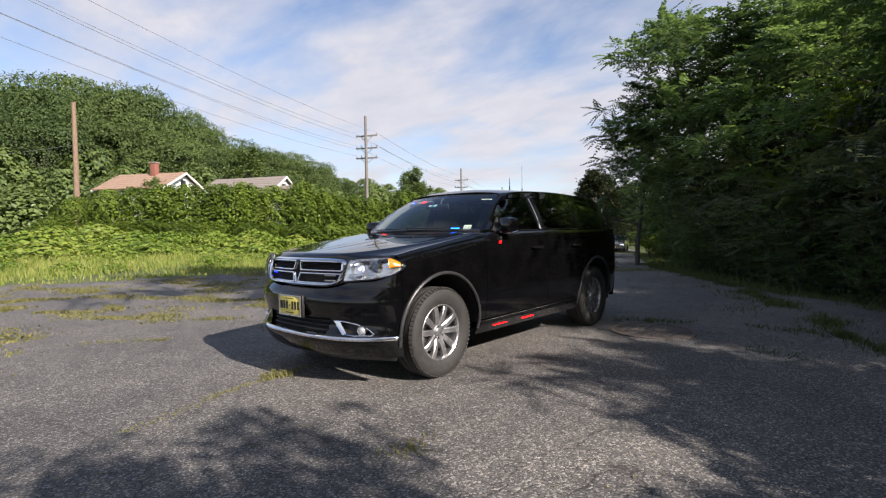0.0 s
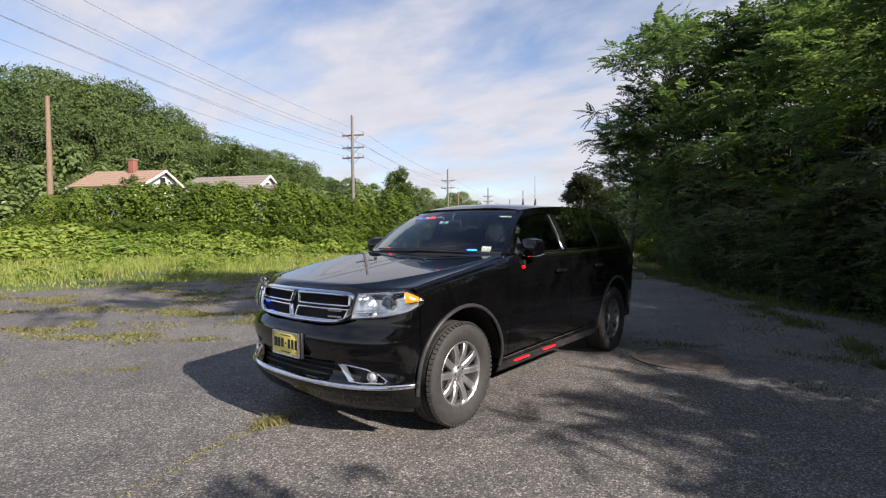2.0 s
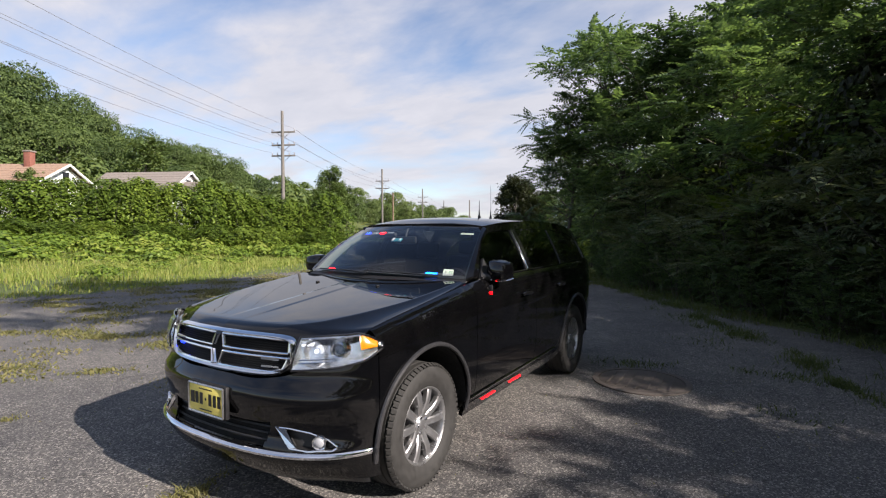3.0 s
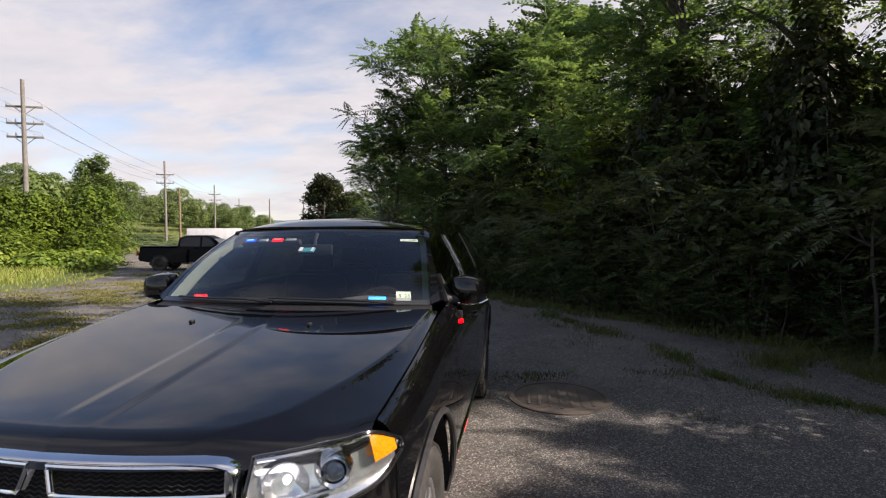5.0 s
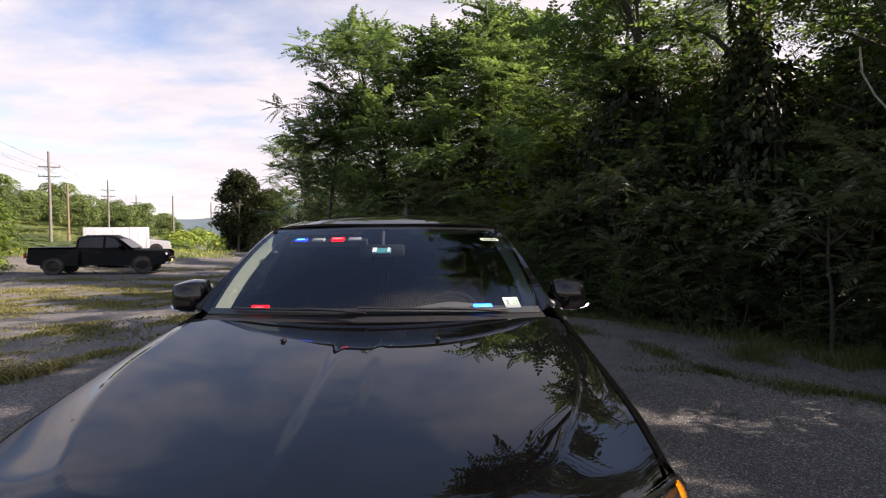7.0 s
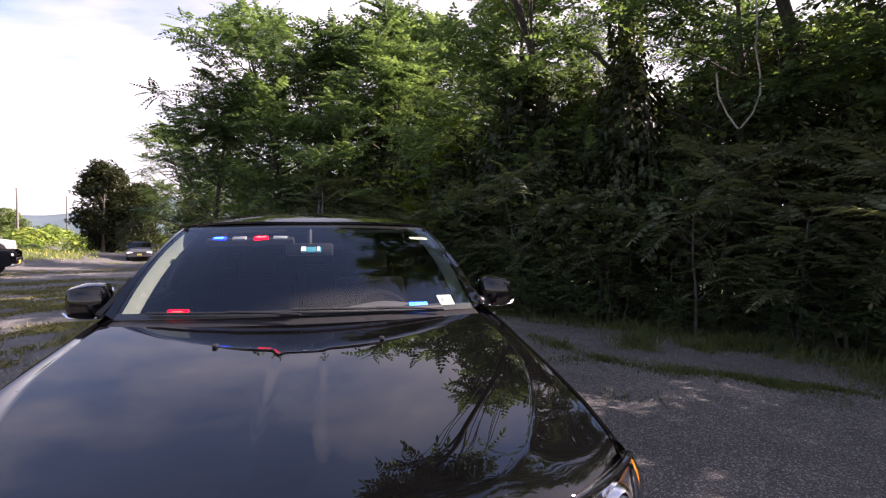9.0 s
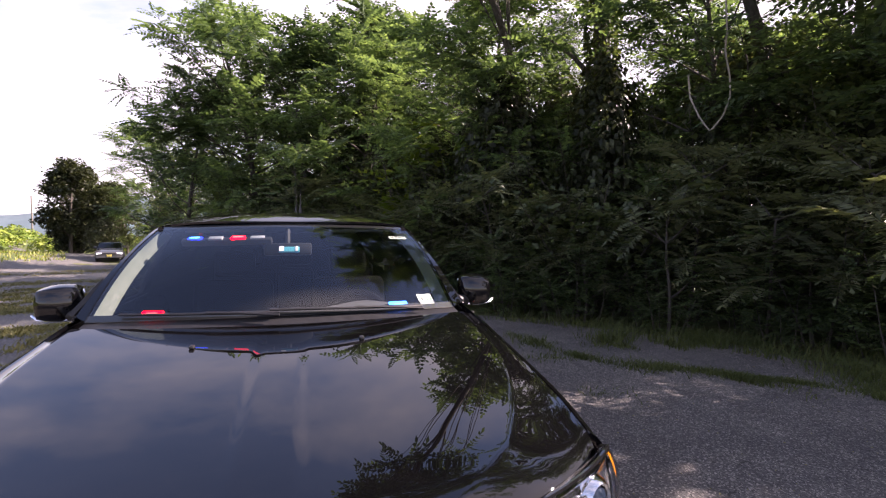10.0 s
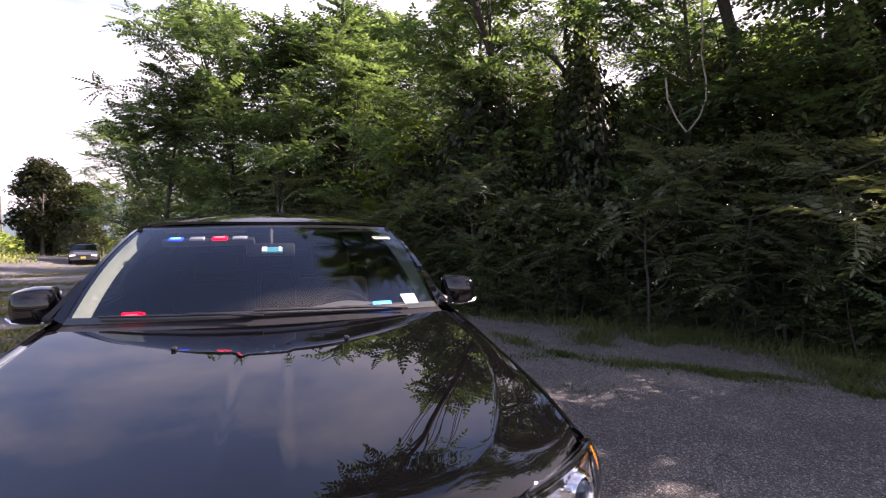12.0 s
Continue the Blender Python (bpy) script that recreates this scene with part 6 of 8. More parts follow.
def build_lamps():
    for s in (1, -1):
        lamp = empty("headlight")
        lamp.parent = car
        tagged(lamp, "clear headlight with projector, lit white strip and amber corner")
        U, V = np.meshgrid(np.linspace(0, 1, 40), np.linspace(0, 1, 14), indexing="ij")
        P = lamp_surf(U, V) * [s, 1, 1]
        part("lens", surface(P), M_LENS, lamp)
        inward = np.array([-0.35 * s, 0.94, 0])
        part("reflector", surface(P + inward * 0.062 * np.sin(np.pi * np.clip(U * 0.92 + 0.04, 0, 1))[..., None] ** 0.5 * np.sin(np.pi * np.clip(V * 0.96 + 0.02, 0, 1))[..., None] ** 0.35), M_REFLECT, lamp)
        edge = np.concatenate([P[:, 0], P[-1, 1:], P[::-1, -1][1:], P[0, ::-1][1:-1]])
        part("lamp_rim", tube_bm(edge + inward * 0.004, 0.006, 6, True), M_GLOSSTRIM, lamp)
        part("top_strip", tube_bm(lamp_surf(np.linspace(0.03, 0.84, 24), np.full(24, 0.93)) * [s, 1, 1] + inward * 0.012, 0.0065, 6), M_CHROME, lamp, "bright strip along the lamp top")
        # painted corner between hood, wing and lamp
        q = np.linspace(0, 1, 21)
        low = lamp_surf(0.70 + 0.30 * q, np.ones(21)) + [0, 0.004, 0.002]
        hx = np.interp(q, [0, 0.55, 1], [0.775, 0.840, 0.840])
        hy = np.where(q < 0.55, hood_front(hx) + 0.006, np.interp(q, [0.55, 1], [-0.535, -0.462]))
        hz = np.where(q < 0.55, hood_z(hx, hy) - 0.006, smooth_lerp(BELT_Z, hy) - 0.004 - 0.05 * np.clip((q - 0.55) / 0.45, 0, 1) ** 2)
        hx = hx + 0.055 * np.clip((q - 0.55) / 0.45, 0, 1) ** 1.2
        high = np.stack([hx, hy, hz], -1)
        mid = (low + high) / 2 + [0.004, -0.002, 0.004]
        part("wing_corner", thicken(surface(np.stack([low, mid, high], 1) * [s, 1, 1]), 0.004), M_PAINT, lamp)
        # projector bowl
        c = lamp_surf(np.array(0.60), np.array(0.52)) * [s, 1, 1] + inward * 0.030
        m = Matrix.Translation(c) @ Matrix.Rotation(radians(24 * s), 4, "Z")
        for nm, prof, mat in (("projector_ring", [(0.02, 0.030), (-0.006, 0.033), (-0.012, 0.040), (0.0, 0.050), (0.03, 0.056)], M_CHROME), ("projector", [(-0.020, 0.0), (-0.017, 0.014), (-0.008, 0.027), (0.008, 0.033)], M_PROJ)):
            bm = lathe_bm(prof, 32, "y")
            bmesh.ops.transform(bm, matrix=m, verts=bm.verts[:])
            part(nm, bm, mat, lamp)
        # inner high beam bowl
        c = lamp_surf(np.array(0.28), np.array(0.52)) * [s, 1, 1] + inward * 0.046
        m = Matrix.Translation(c) @ Matrix.Rotation(radians(20 * s), 4, "Z")
        bm = lathe_bm([(0.02, 0.006), (0.012, 0.022), (0.0, 0.040), (-0.018, 0.058), (-0.020, 0.062)], 32, "y")
        bmesh.ops.transform(bm, matrix=m, verts=bm.verts[:])
        part("beam_bowl", bm, M_REFLECT, lamp)
        bm = lathe_bm([(-0.010, 0.0), (-0.007, 0.009), (0.012, 0.013)], 16, "y")
        bmesh.ops.transform(bm, matrix=m, verts=bm.verts[:])
        part("bulb", bm, M_DRL, lamp, "lit white bulb")
        # bright running strip and louvres
        for k, v in enumerate((0.20, 0.30)):
            us = np.linspace(0.08, 0.56, 16)
            p = lamp_surf(us, np.full(16, v)) * [s, 1, 1] + inward * 0.022
            part("lamp_louvre", tube_bm(p, 0.004, 6), M_CHROME, lamp)
        us = np.linspace(0.05, 0.24, 10)
        p = lamp_surf(us, np.full(10, 0.74)) * [s, 1, 1] + inward * 0.024
        part("running_light", tube_bm(p, 0.006, 8), M_DRL, lamp, "lit white running light")
        # amber corner
        U2, V2 = np.meshgrid(np.linspace(0.835, 0.965, 12), np.linspace(0.42, 0.93, 8), indexing="ij")
        P2 = lamp_surf(U2, V2) * [s, 1, 1] + inward * (0.010 + 0.003 * (np.arange(12) % 2)[:, None, None])
        part("amber_reflector", surface(P2), M_AMBER, lamp, "amber corner reflector")


SCREEN_N = 33


def screen_pt(u, v):
    """Windscreen: u across -1..1, v from base to top."""
    xb, yb, zb = 0.805 * u, 0.55 + 0.155 * np.abs(u) ** 2.2, 1.268 - 0.018 * u * u
    xt, yt, zt = 0.652 * u, 1.135 + 0.150 * np.abs(u) ** 2.2, 1.668 - 0.014 * u * u
    b = 0.028 * np.sin(np.pi * v)
    return np.stack([xb + (xt - xb) * v + 0.012 * u * np.sin(np.pi * v), yb + (yt - yb) * v - b * 0.5, zb + (zt - zb) * v + b], -1)


ROOF_Z = [(1.10, 1.672), (1.3, 1.722), (1.6, 1.747), (2.1, 1.752), (2.8, 1.748), (3.4, 1.728), (3.8, 1.690), (4.0, 1.655)]
RAIL_Z = [(1.10, 1.640), (1.28, 1.656), (1.6, 1.690), (2.1, 1.714), (2.8, 1.714), (3.4, 1.690), (3.8, 1.645), (4.0, 1.610)]
RAIL_X = [(1.10, 0.640), (1.28, 0.655), (1.6, 0.668), (2.2, 0.672), (3.0, 0.660), (3.6, 0.635), (4.0, 0.605)]
WIN_TOP = [(0.72, 1.268), (0.80, 1.300), (0.95, 1.412), (1.12, 1.525), (1.26, 1.592), (1.45, 1.618), (1.8, 1.634), (2.4, 1.638), (3.0, 1.620), (3.5, 1.560), (3.72, 1.490)]


def house_x(y, z):
    """Half width of the glasshouse."""
    zb, xb = smooth_lerp(BELT_Z, y), smooth_lerp(BELT_X, y)
    zr, xr = smooth_lerp(RAIL_Z, np.maximum(y, 1.1)), smooth_lerp(RAIL_X, np.maximum(y, 1.1))
    k = np.clip((z - zb) / np.maximum(zr - zb, 0.05), 0, 1)
    return xb - 0.006 + (xr - xb + 0.006) * k**1.15


def house_strip(y0, y1, zlo, zhi, side, n=24, rows=8, out=0.0):
    ys = np.linspace(y0, y1, n)
    lo, hi = zlo(ys), zhi(ys)
    z = lo[:, None] + (hi - lo)[:, None] * np.linspace(0, 1, rows)[None]
    y = np.repeat(ys[:, None], rows, 1)
    x = (house_x(y, z) + out) * side
    pts = np.stack([x, y, z], -1)
    bm = surface(pts)
    if side < 0:
        bmesh.ops.reverse_faces(bm, faces=bm.faces[:])
    return bm


def build_house():
    U, V = np.meshgrid(np.linspace(-1, 1, SCREEN_N), np.linspace(0, 1, 17), indexing="ij")
    glass = part("windscreen", surface(screen_pt(U, V)), M_WSCREEN, car, "clear windscreen reflecting the trees")
    glass.visible_shadow = False
    # frit round the screen
    for nm, uu, vv in (("screen_border", np.linspace(-1, 1, 33), (0.955, 1.0)), ("screen_border", np.linspace(-1, 1, 33), (0.0, 0.05))):
        A, B = np.meshgrid(uu, np.linspace(*vv, 3), indexing="ij")
        part(nm, surface(screen_pt(A, B) - [0, -0.004, 0.003]), M_TRIM, car)
    # cowl between hood and screen
    us = np.linspace(-1, 1, 41)
    base = screen_pt(us, np.zeros(41))
    xf = us * 0.84
    fr = np.stack([xf, hood_rear(xf) - 0.03, hood_z(xf, hood_rear(xf)) - 0.022], -1)
    part("cowl", surface(np.stack([fr, fr + (base - fr) * 0.5 - [0, 0, 0.012], base + [0, 0.02, -0.002]], 1)), M_TRIM, car, "black plastic cowl")
    for x0, x1 in ((0.62, -0.06), (-0.02, -0.66)):
        uu = np.linspace(x0, x1, 14) / 0.8
        p = screen_pt(uu, 0.010 + 0.022 * np.linspace(0, 1, 14)) + [0, -0.010, 0.010]
        w = part("wiper", tube_bm(p, 0.006, 6), M_TRIM, car)
        a = p[6] + [0, 0, 0.004]
        b = screen_pt(np.array(x0 / 0.8), np.array(0.0)) + [0, -0.03, 0.008]
        part("wiper_arm", tube_bm([b, (a + b) / 2 + [0, 0, 0.003], a], 0.006, 6), M_TRIM, w)
    # roof
    t = np.linspace(0, 1, 40)
    xs = np.linspace(-1, 1, 41)
    X, T = np.meshgrid(xs, t, indexing="ij")
    yf = 1.135 + 0.150 * np.abs(X) ** 2.2
    Y = yf + (3.93 - yf) * T
    xr = smooth_lerp(RAIL_X, Y)
    zr, zc = smooth_lerp(RAIL_Z, Y), smooth_lerp(ROOF_Z, Y)
    Z = zr + (zc - zr) * (1 - np.abs(X) ** 2.6)
    part("roof", thicken(surface(np.stack([X * xr, Y, Z], -1)), 0.012), M_PAINT, car)
    for s in (1, -1):
        # pillars, rails and panes on each side
        v = np.linspace(0, 1, 20)
        a = screen_pt(np.full(20, 1.0), v) * [s, 1, 1]
        yy = np.minimum(a[:, 1] + 0.09 - 0.035 * v, 1.30)
        zz = np.minimum(smooth_lerp(WIN_TOP, yy), a[:, 2] + 0.02)
        b = np.stack([(house_x(yy, zz) + 0.002) * s, yy, zz - 0.006], -1)
        mid = (a + b) / 2 + np.array([0.014 * s, -0.008, 0.012])
        bm = surface(np.stack([a + [0, 0, 0.003], mid, b], 1))
        if s > 0:
            bmesh.ops.reverse_faces(bm, faces=bm.faces[:])
        part("front_pillar", thicken(bm, 0.03), M_PAINT, car)
        rail = house_strip(1.24, 3.93, lambda y: smooth_lerp(WIN_TOP, np.minimum(y, 3.72)) - 0.004, lambda y: smooth_lerp(RAIL_Z, y) + 0.002, s, 40, 6)
        part("roof_rail", thicken(rail, 0.02), M_PAINT, car)
        belt = lambda y: smooth_lerp(BELT_Z, y) + 0.002
        wt_ = lambda y: smooth_lerp(WIN_TOP, y)
        for nm, y0, y1, mat in (("front_window", 0.79, 1.725, M_SIDEGLASS), ("rear_window", 1.80, 2.70, M_TINT), ("quarter_window", 2.80, 3.70, M_TINT)):
            g = part(nm, house_strip(y0, y1, belt, wt_, s, 24, 8, -0.006), mat, car)
            g.visible_shadow = False
        for y0, y1, mat in ((1.70, 1.765, M_GLOSSTRIM), (1.772, 1.835, M_GLOSSTRIM), (2.68, 2.82, M_GLOSSTRIM), (3.68, 3.96, M_PAINT)):
            top = (lambda y: smooth_lerp(RAIL_Z, y)) if mat is M_PAINT else wt_
            part("window_pillar", thicken(house_strip(y0, y1, belt, top, s, 6, 8, 0.001), 0.02), mat, car)
        # bright weatherstrip at the belt and a thin upright by the middle pillar
        ys = np.linspace(0.80, 3.70, 50)
        p = np.stack([(smooth_lerp(BELT_X, ys) + 0.004) * s, ys, smooth_lerp(BELT_Z, ys) + 0.004], -1)
        part("belt_strip", tube_bm(p, 0.007, 6), M_GLOSSTRIM, car)
        zz = np.linspace(1.27, 1.62, 8)
        p = np.stack([(house_x(np.full(8, 1.735), zz) + 0.004) * s, np.full(8, 1.735), zz], -1)
        part("pillar_trim", tube_bm(p, 0.006, 6), M_CHROME, car, "thin bright pillar trim")
    # tail
    prof = [(3.93, 1.632), (3.98, 1.50), (4.03, 1.29), (4.10, 1.0), (4.12, 0.72), (4.10, 0.55), (4.03, 0.30)]
    xs = np.linspace(-1, 1, 25)
    pts = np.array([[(x * (0.60 + 0.19 * min(1, k / 2.0)), y - 0.10 * x * x * (1 if k < 5 else 0.6), z) for k, (y, z) in enumerate(prof)] for x in xs])
    bm = surface(pts)
    part("tailgate", thicken(bm, 0.02), M_PAINT, car)
    part("underbody", box_bm((1.50, 4.3, 0.05), (0, 1.75, 0.285), 0.01), M_VOID, car)
    part("firewall", box_bm((1.5, 0.04, 0.75), (0, 0.52, 0.80)), M_VOID, car)
    # aerials
    for x, y, h, r in ((0.05, 2.38, 0.20, 0.004), (0.01, 2.75, 0.40, 0.0025)):
        z = 1.757
        an = part("aerial", lathe_bm([(0.0, 0.020), (0.012, 0.018), (0.05, 0.008), (0.09, 0.006), (0.09, r), (h, r * 0.6), (h, 0.0)], 12, "z"), M_TRIM, car, "thin black roof aerial")
        an.matrix_local = Matrix.Translation((x, y, z))


def build_mirrors():
    for s in (1, -1):
        bm = bmesh.new()
        bmesh.ops.create_cube(bm, size=1.0)
        bmesh.ops.subdivide_edges(bm, edges=bm.edges[:], cuts=5, use_grid_fill=True)
        for v in bm.verts:
            c = v.co * 2
            n = c.normalized() * 1.0
            k = max(abs(c.x), abs(c.y), abs(c.z))
            p = c * 0.45 + n * 0.62
            v.co = Vector((p.x * 0.088, p.y * 0.105 * (1.0 if p.y < 0 else 0.5), p.z * 0.080 * (1 - 0.10 * p.x * s)))
        bmesh.ops.rotate(bm, verts=bm.verts[:], cent=(0, 0, 0), matrix=Matrix.Rotation(-0.20 * s, 3, "Z"))
        bmesh.ops.translate(bm, verts=bm.verts[:], vec=(0.990 * s, 0.955, 1.305))
        mir = part("door_mirror", bm, M_PAINT, car, "gloss black door mirror", sharp=80)
        g = box_bm((0.145, 0.006, 0.110), (0.990 * s, 1.010, 1.305), 0.002, Matrix.Rotation(-0.20 * s, 4, "Z"))
        part("mirror_glass", g, M_CHROME, mir)
        p = np.array([(0.86, 0.86, 1.262), (0.93, 0.89, 1.256), (1.02, 0.925, 1.250)]) * [s, 1, 1]
        part("mirror_arm", tube_bm(p, [0.030, 0.026, 0.022], 10), M_TRIM, mir)
        p = np.array([(0.930, 0.872, 1.238), (0.99, 0.880, 1.230), (1.06, 0.900, 1.236), (1.096, 0.935, 1.252)]) * [s, 1, 1]
        part("mirror_strip", tube_bm(p, 0.005, 6), M_CHROME, mir, "chrome strip under the mirror")
        bm = bmesh.new()
        tri = [(0.872, 0.80, 1.262), (0.872, 0.98, 1.262), (0.80, 0.98, 1.40)]
        bm.faces.new([bm.verts.new((x * s + 0.012 * s, y, z)) for x, y, z in tri])
        part("mirror_sail", thicken(bm, 0.02), M_TRIM, mir)
        if s > 0:
            part("mirror_light", box_bm((0.034, 0.012, 0.022), (0.948, 0.835, 1.142), 0.004), M_RED, mir, "lit red warning light under the mirror")
            part("mirror_light_mount", box_bm((0.03, 0.02, 0.06), (0.944, 0.850, 1.170), 0.004), M_TRIM, mir)


def tyre_bm():
    R, W = WHEEL_R, 0.130
    prof = [(-0.098, 0.238), (-0.118, 0.262), (-0.130, 0.305), (-0.124, 0.350), (-0.108, 0.374), (-0.090, 0.383)]
    tread = []
    for x in (-0.078, -0.030, 0.030, 0.078):
        tread += [(x - 0.007, R - 0.001), (x - 0.005, R - 0.010), (x + 0.005, R - 0.010), (x + 0.007, R - 0.001)]
    prof = prof + tread + [(-x, r) for x, r in prof[::-1]]
    bm = lathe_bm(prof, 96, "x", True)
    # shoulder lugs
    for s in (-1, 1):
        for k in range(64):
            a = (k + 0.25 * s) * math.tau / 64
            bmesh.ops.create_cube(bm, size=1.0, matrix=Matrix.Rotation(a, 4, "X") @ Matrix.Translation((0.104 * s, 0, 0.3785)) @ Matrix.Rotation(radians(28 * s), 4, "Y") @ Matrix.Diagonal((0.030, 0.024, 0.012, 1)))
    return bm


def build_wheels():
    rim_prof = [(-0.085, 0.236), (-0.075, 0.226), (0.07, 0.218), (0.096, 0.226), (0.103, 0.236), (0.099, 0.244), (0.088, 0.242)]
    meshes = {}

    def keep(name, bm, mat, sharp=35):
        me = bpy.data.meshes.new(name)
        bm.normal_update()
        bm.to_mesh(me)
        bm.free()
        me.materials.append(mat)
        for p in me.polygons:
            p.use_smooth = True
        me.set_sharp_from_angle(angle=radians(sharp))
        meshes[name] = me

    keep("tyre", tyre_bm(), M_RUBBER)
    keep("rim", lathe_bm(rim_prof, 72, "x"), M_ALLOY)
    # one spoke along +z, face towards +x
    sec = []
    for t in np.linspace(0, 1, 9):
        r = 0.050 + 0.180 * t
        w = 0.021 + 0.006 * t + 0.006 * (1 - t) ** 3
        x = 0.070 + 0.028 * math.sin(t * 2.2) - 0.004 * t
        sec.append([(x - 0.034, -w, r), (x - 0.006, -w, r), (x, -w * 0.62, r), (x - 0.003, 0, r), (x, w * 0.62, r), (x - 0.006, w, r), (x - 0.034, w, r)])
    keep("spoke", surface(np.array(sec)), M_ALLOY, 25)
    keep("hub", lathe_bm([(0.02, 0.070), (0.070, 0.068), (0.078, 0.060), (0.072, 0.036), (0.074, 0.034), (0.082, 0.032), (0.086, 0.022), (0.087, 0.0)], 40, "x"), M_ALLOY)
    keep("lug_nut", lathe_bm([(0.05, 0.011), (0.078, 0.011), (0.082, 0.008), (0.082, 0.0)], 6, "x"), M_CHROME)
    keep("brake_disc", lathe_bm([(0.0, 0.06), (0.0, 0.175), (0.024, 0.175), (0.024, 0.06)], 48, "x"), M_DISC)
    bm = lathe_bm([(-0.02, 0.12), (-0.02, 0.19), (0.05, 0.19), (0.05, 0.12)], 10, "x", True)
    bmesh.ops.delete(bm, geom=[v for v in bm.verts if v.co.y < 0.02], context="VERTS")
    keep("caliper", bm, M_TRIM)
    keep("wheel_well_back", lathe_bm([(-0.07, 0.0), (-0.07, 0.222)], 32, "x"), M_VOID)
    for y in (0.0, WHEEL_BASE):
        for s in (1, -1):
            w = empty("wheel")
            w.parent = car
            tagged(w, "ten-spoke silver alloy wheel with black tyre")
            spin = radians(9 if y else -3)
            w.matrix_local = Matrix.Translation((0.805 * s, y, WHEEL_R)) @ Matrix.Rotation(0 if s > 0 else math.pi, 4, "Z") @ Matrix.Rotation(spin, 4, "X")
            for nm in ("tyre", "rim", "hub", "brake_disc", "caliper", "wheel_well_back"):
                add(nm, meshes[nm], w)
            for k in range(10):
                o = add("spoke", meshes["spoke"], w)
                pair = radians(72 * (k // 2) + (-16.5 if k % 2 else 16.5))
                o.matrix_local = Matrix.Rotation(pair, 4, "X")
            for k in range(5):
                o = add("lug_nut", meshes["lug_nut"], w)
                a = radians(72 * k + 36)
                o.matrix_local = Matrix.Translation((0, 0.048 * math.cos(a), 0.048 * math.sin(a)))


def text_part(body, size, m, mat, parent, name="lettering"):
    cu = bpy.data.curves.new(name, "FONT")
    cu.body, cu.size, cu.extrude = body, size, 0.0006
    cu.align_x, cu.align_y = "CENTER", "CENTER"
    tmp = new("tmp_text", cu)
    me = bpy.data.meshes.new_from_object(tmp.evaluated_get(bpy.context.evaluated_depsgraph_get()))
    bpy.data.objects.remove(tmp)
    bpy.data.curves.remove(cu)
    me.name = name
    me.materials.clear()
    me.materials.append(mat)
    o = add(name, me, parent)
    o.matrix_local = m
    return o


def screen_frame(u, v, off=0.004):
    """A frame on the inner face of the screen: x across, y up the glass, z outwards."""
    p = Vector(screen_pt(np.array(u), np.array(v)))
    a = Vector(screen_pt(np.array(u + 0.01), np.array(v))) - p
    b = Vector(screen_pt(np.array(u), np.array(v + 0.01))) - p
    a.normalize()
    z = a.cross(b).normalized()
    b = z.cross(a)
    m = Matrix((a, b, z)).transposed().to_4x4()
    return Matrix.Translation(p - z * off) @ m


def box_on(m, size, mat, name, parent, label="", bevel=0.0, at=(0, 0, 0)):
    bm = box_bm(size, at, bevel)
    bmesh.ops.transform(bm, matrix=m, verts=bm.verts[:])
    return part(name, bm, mat, parent, label)


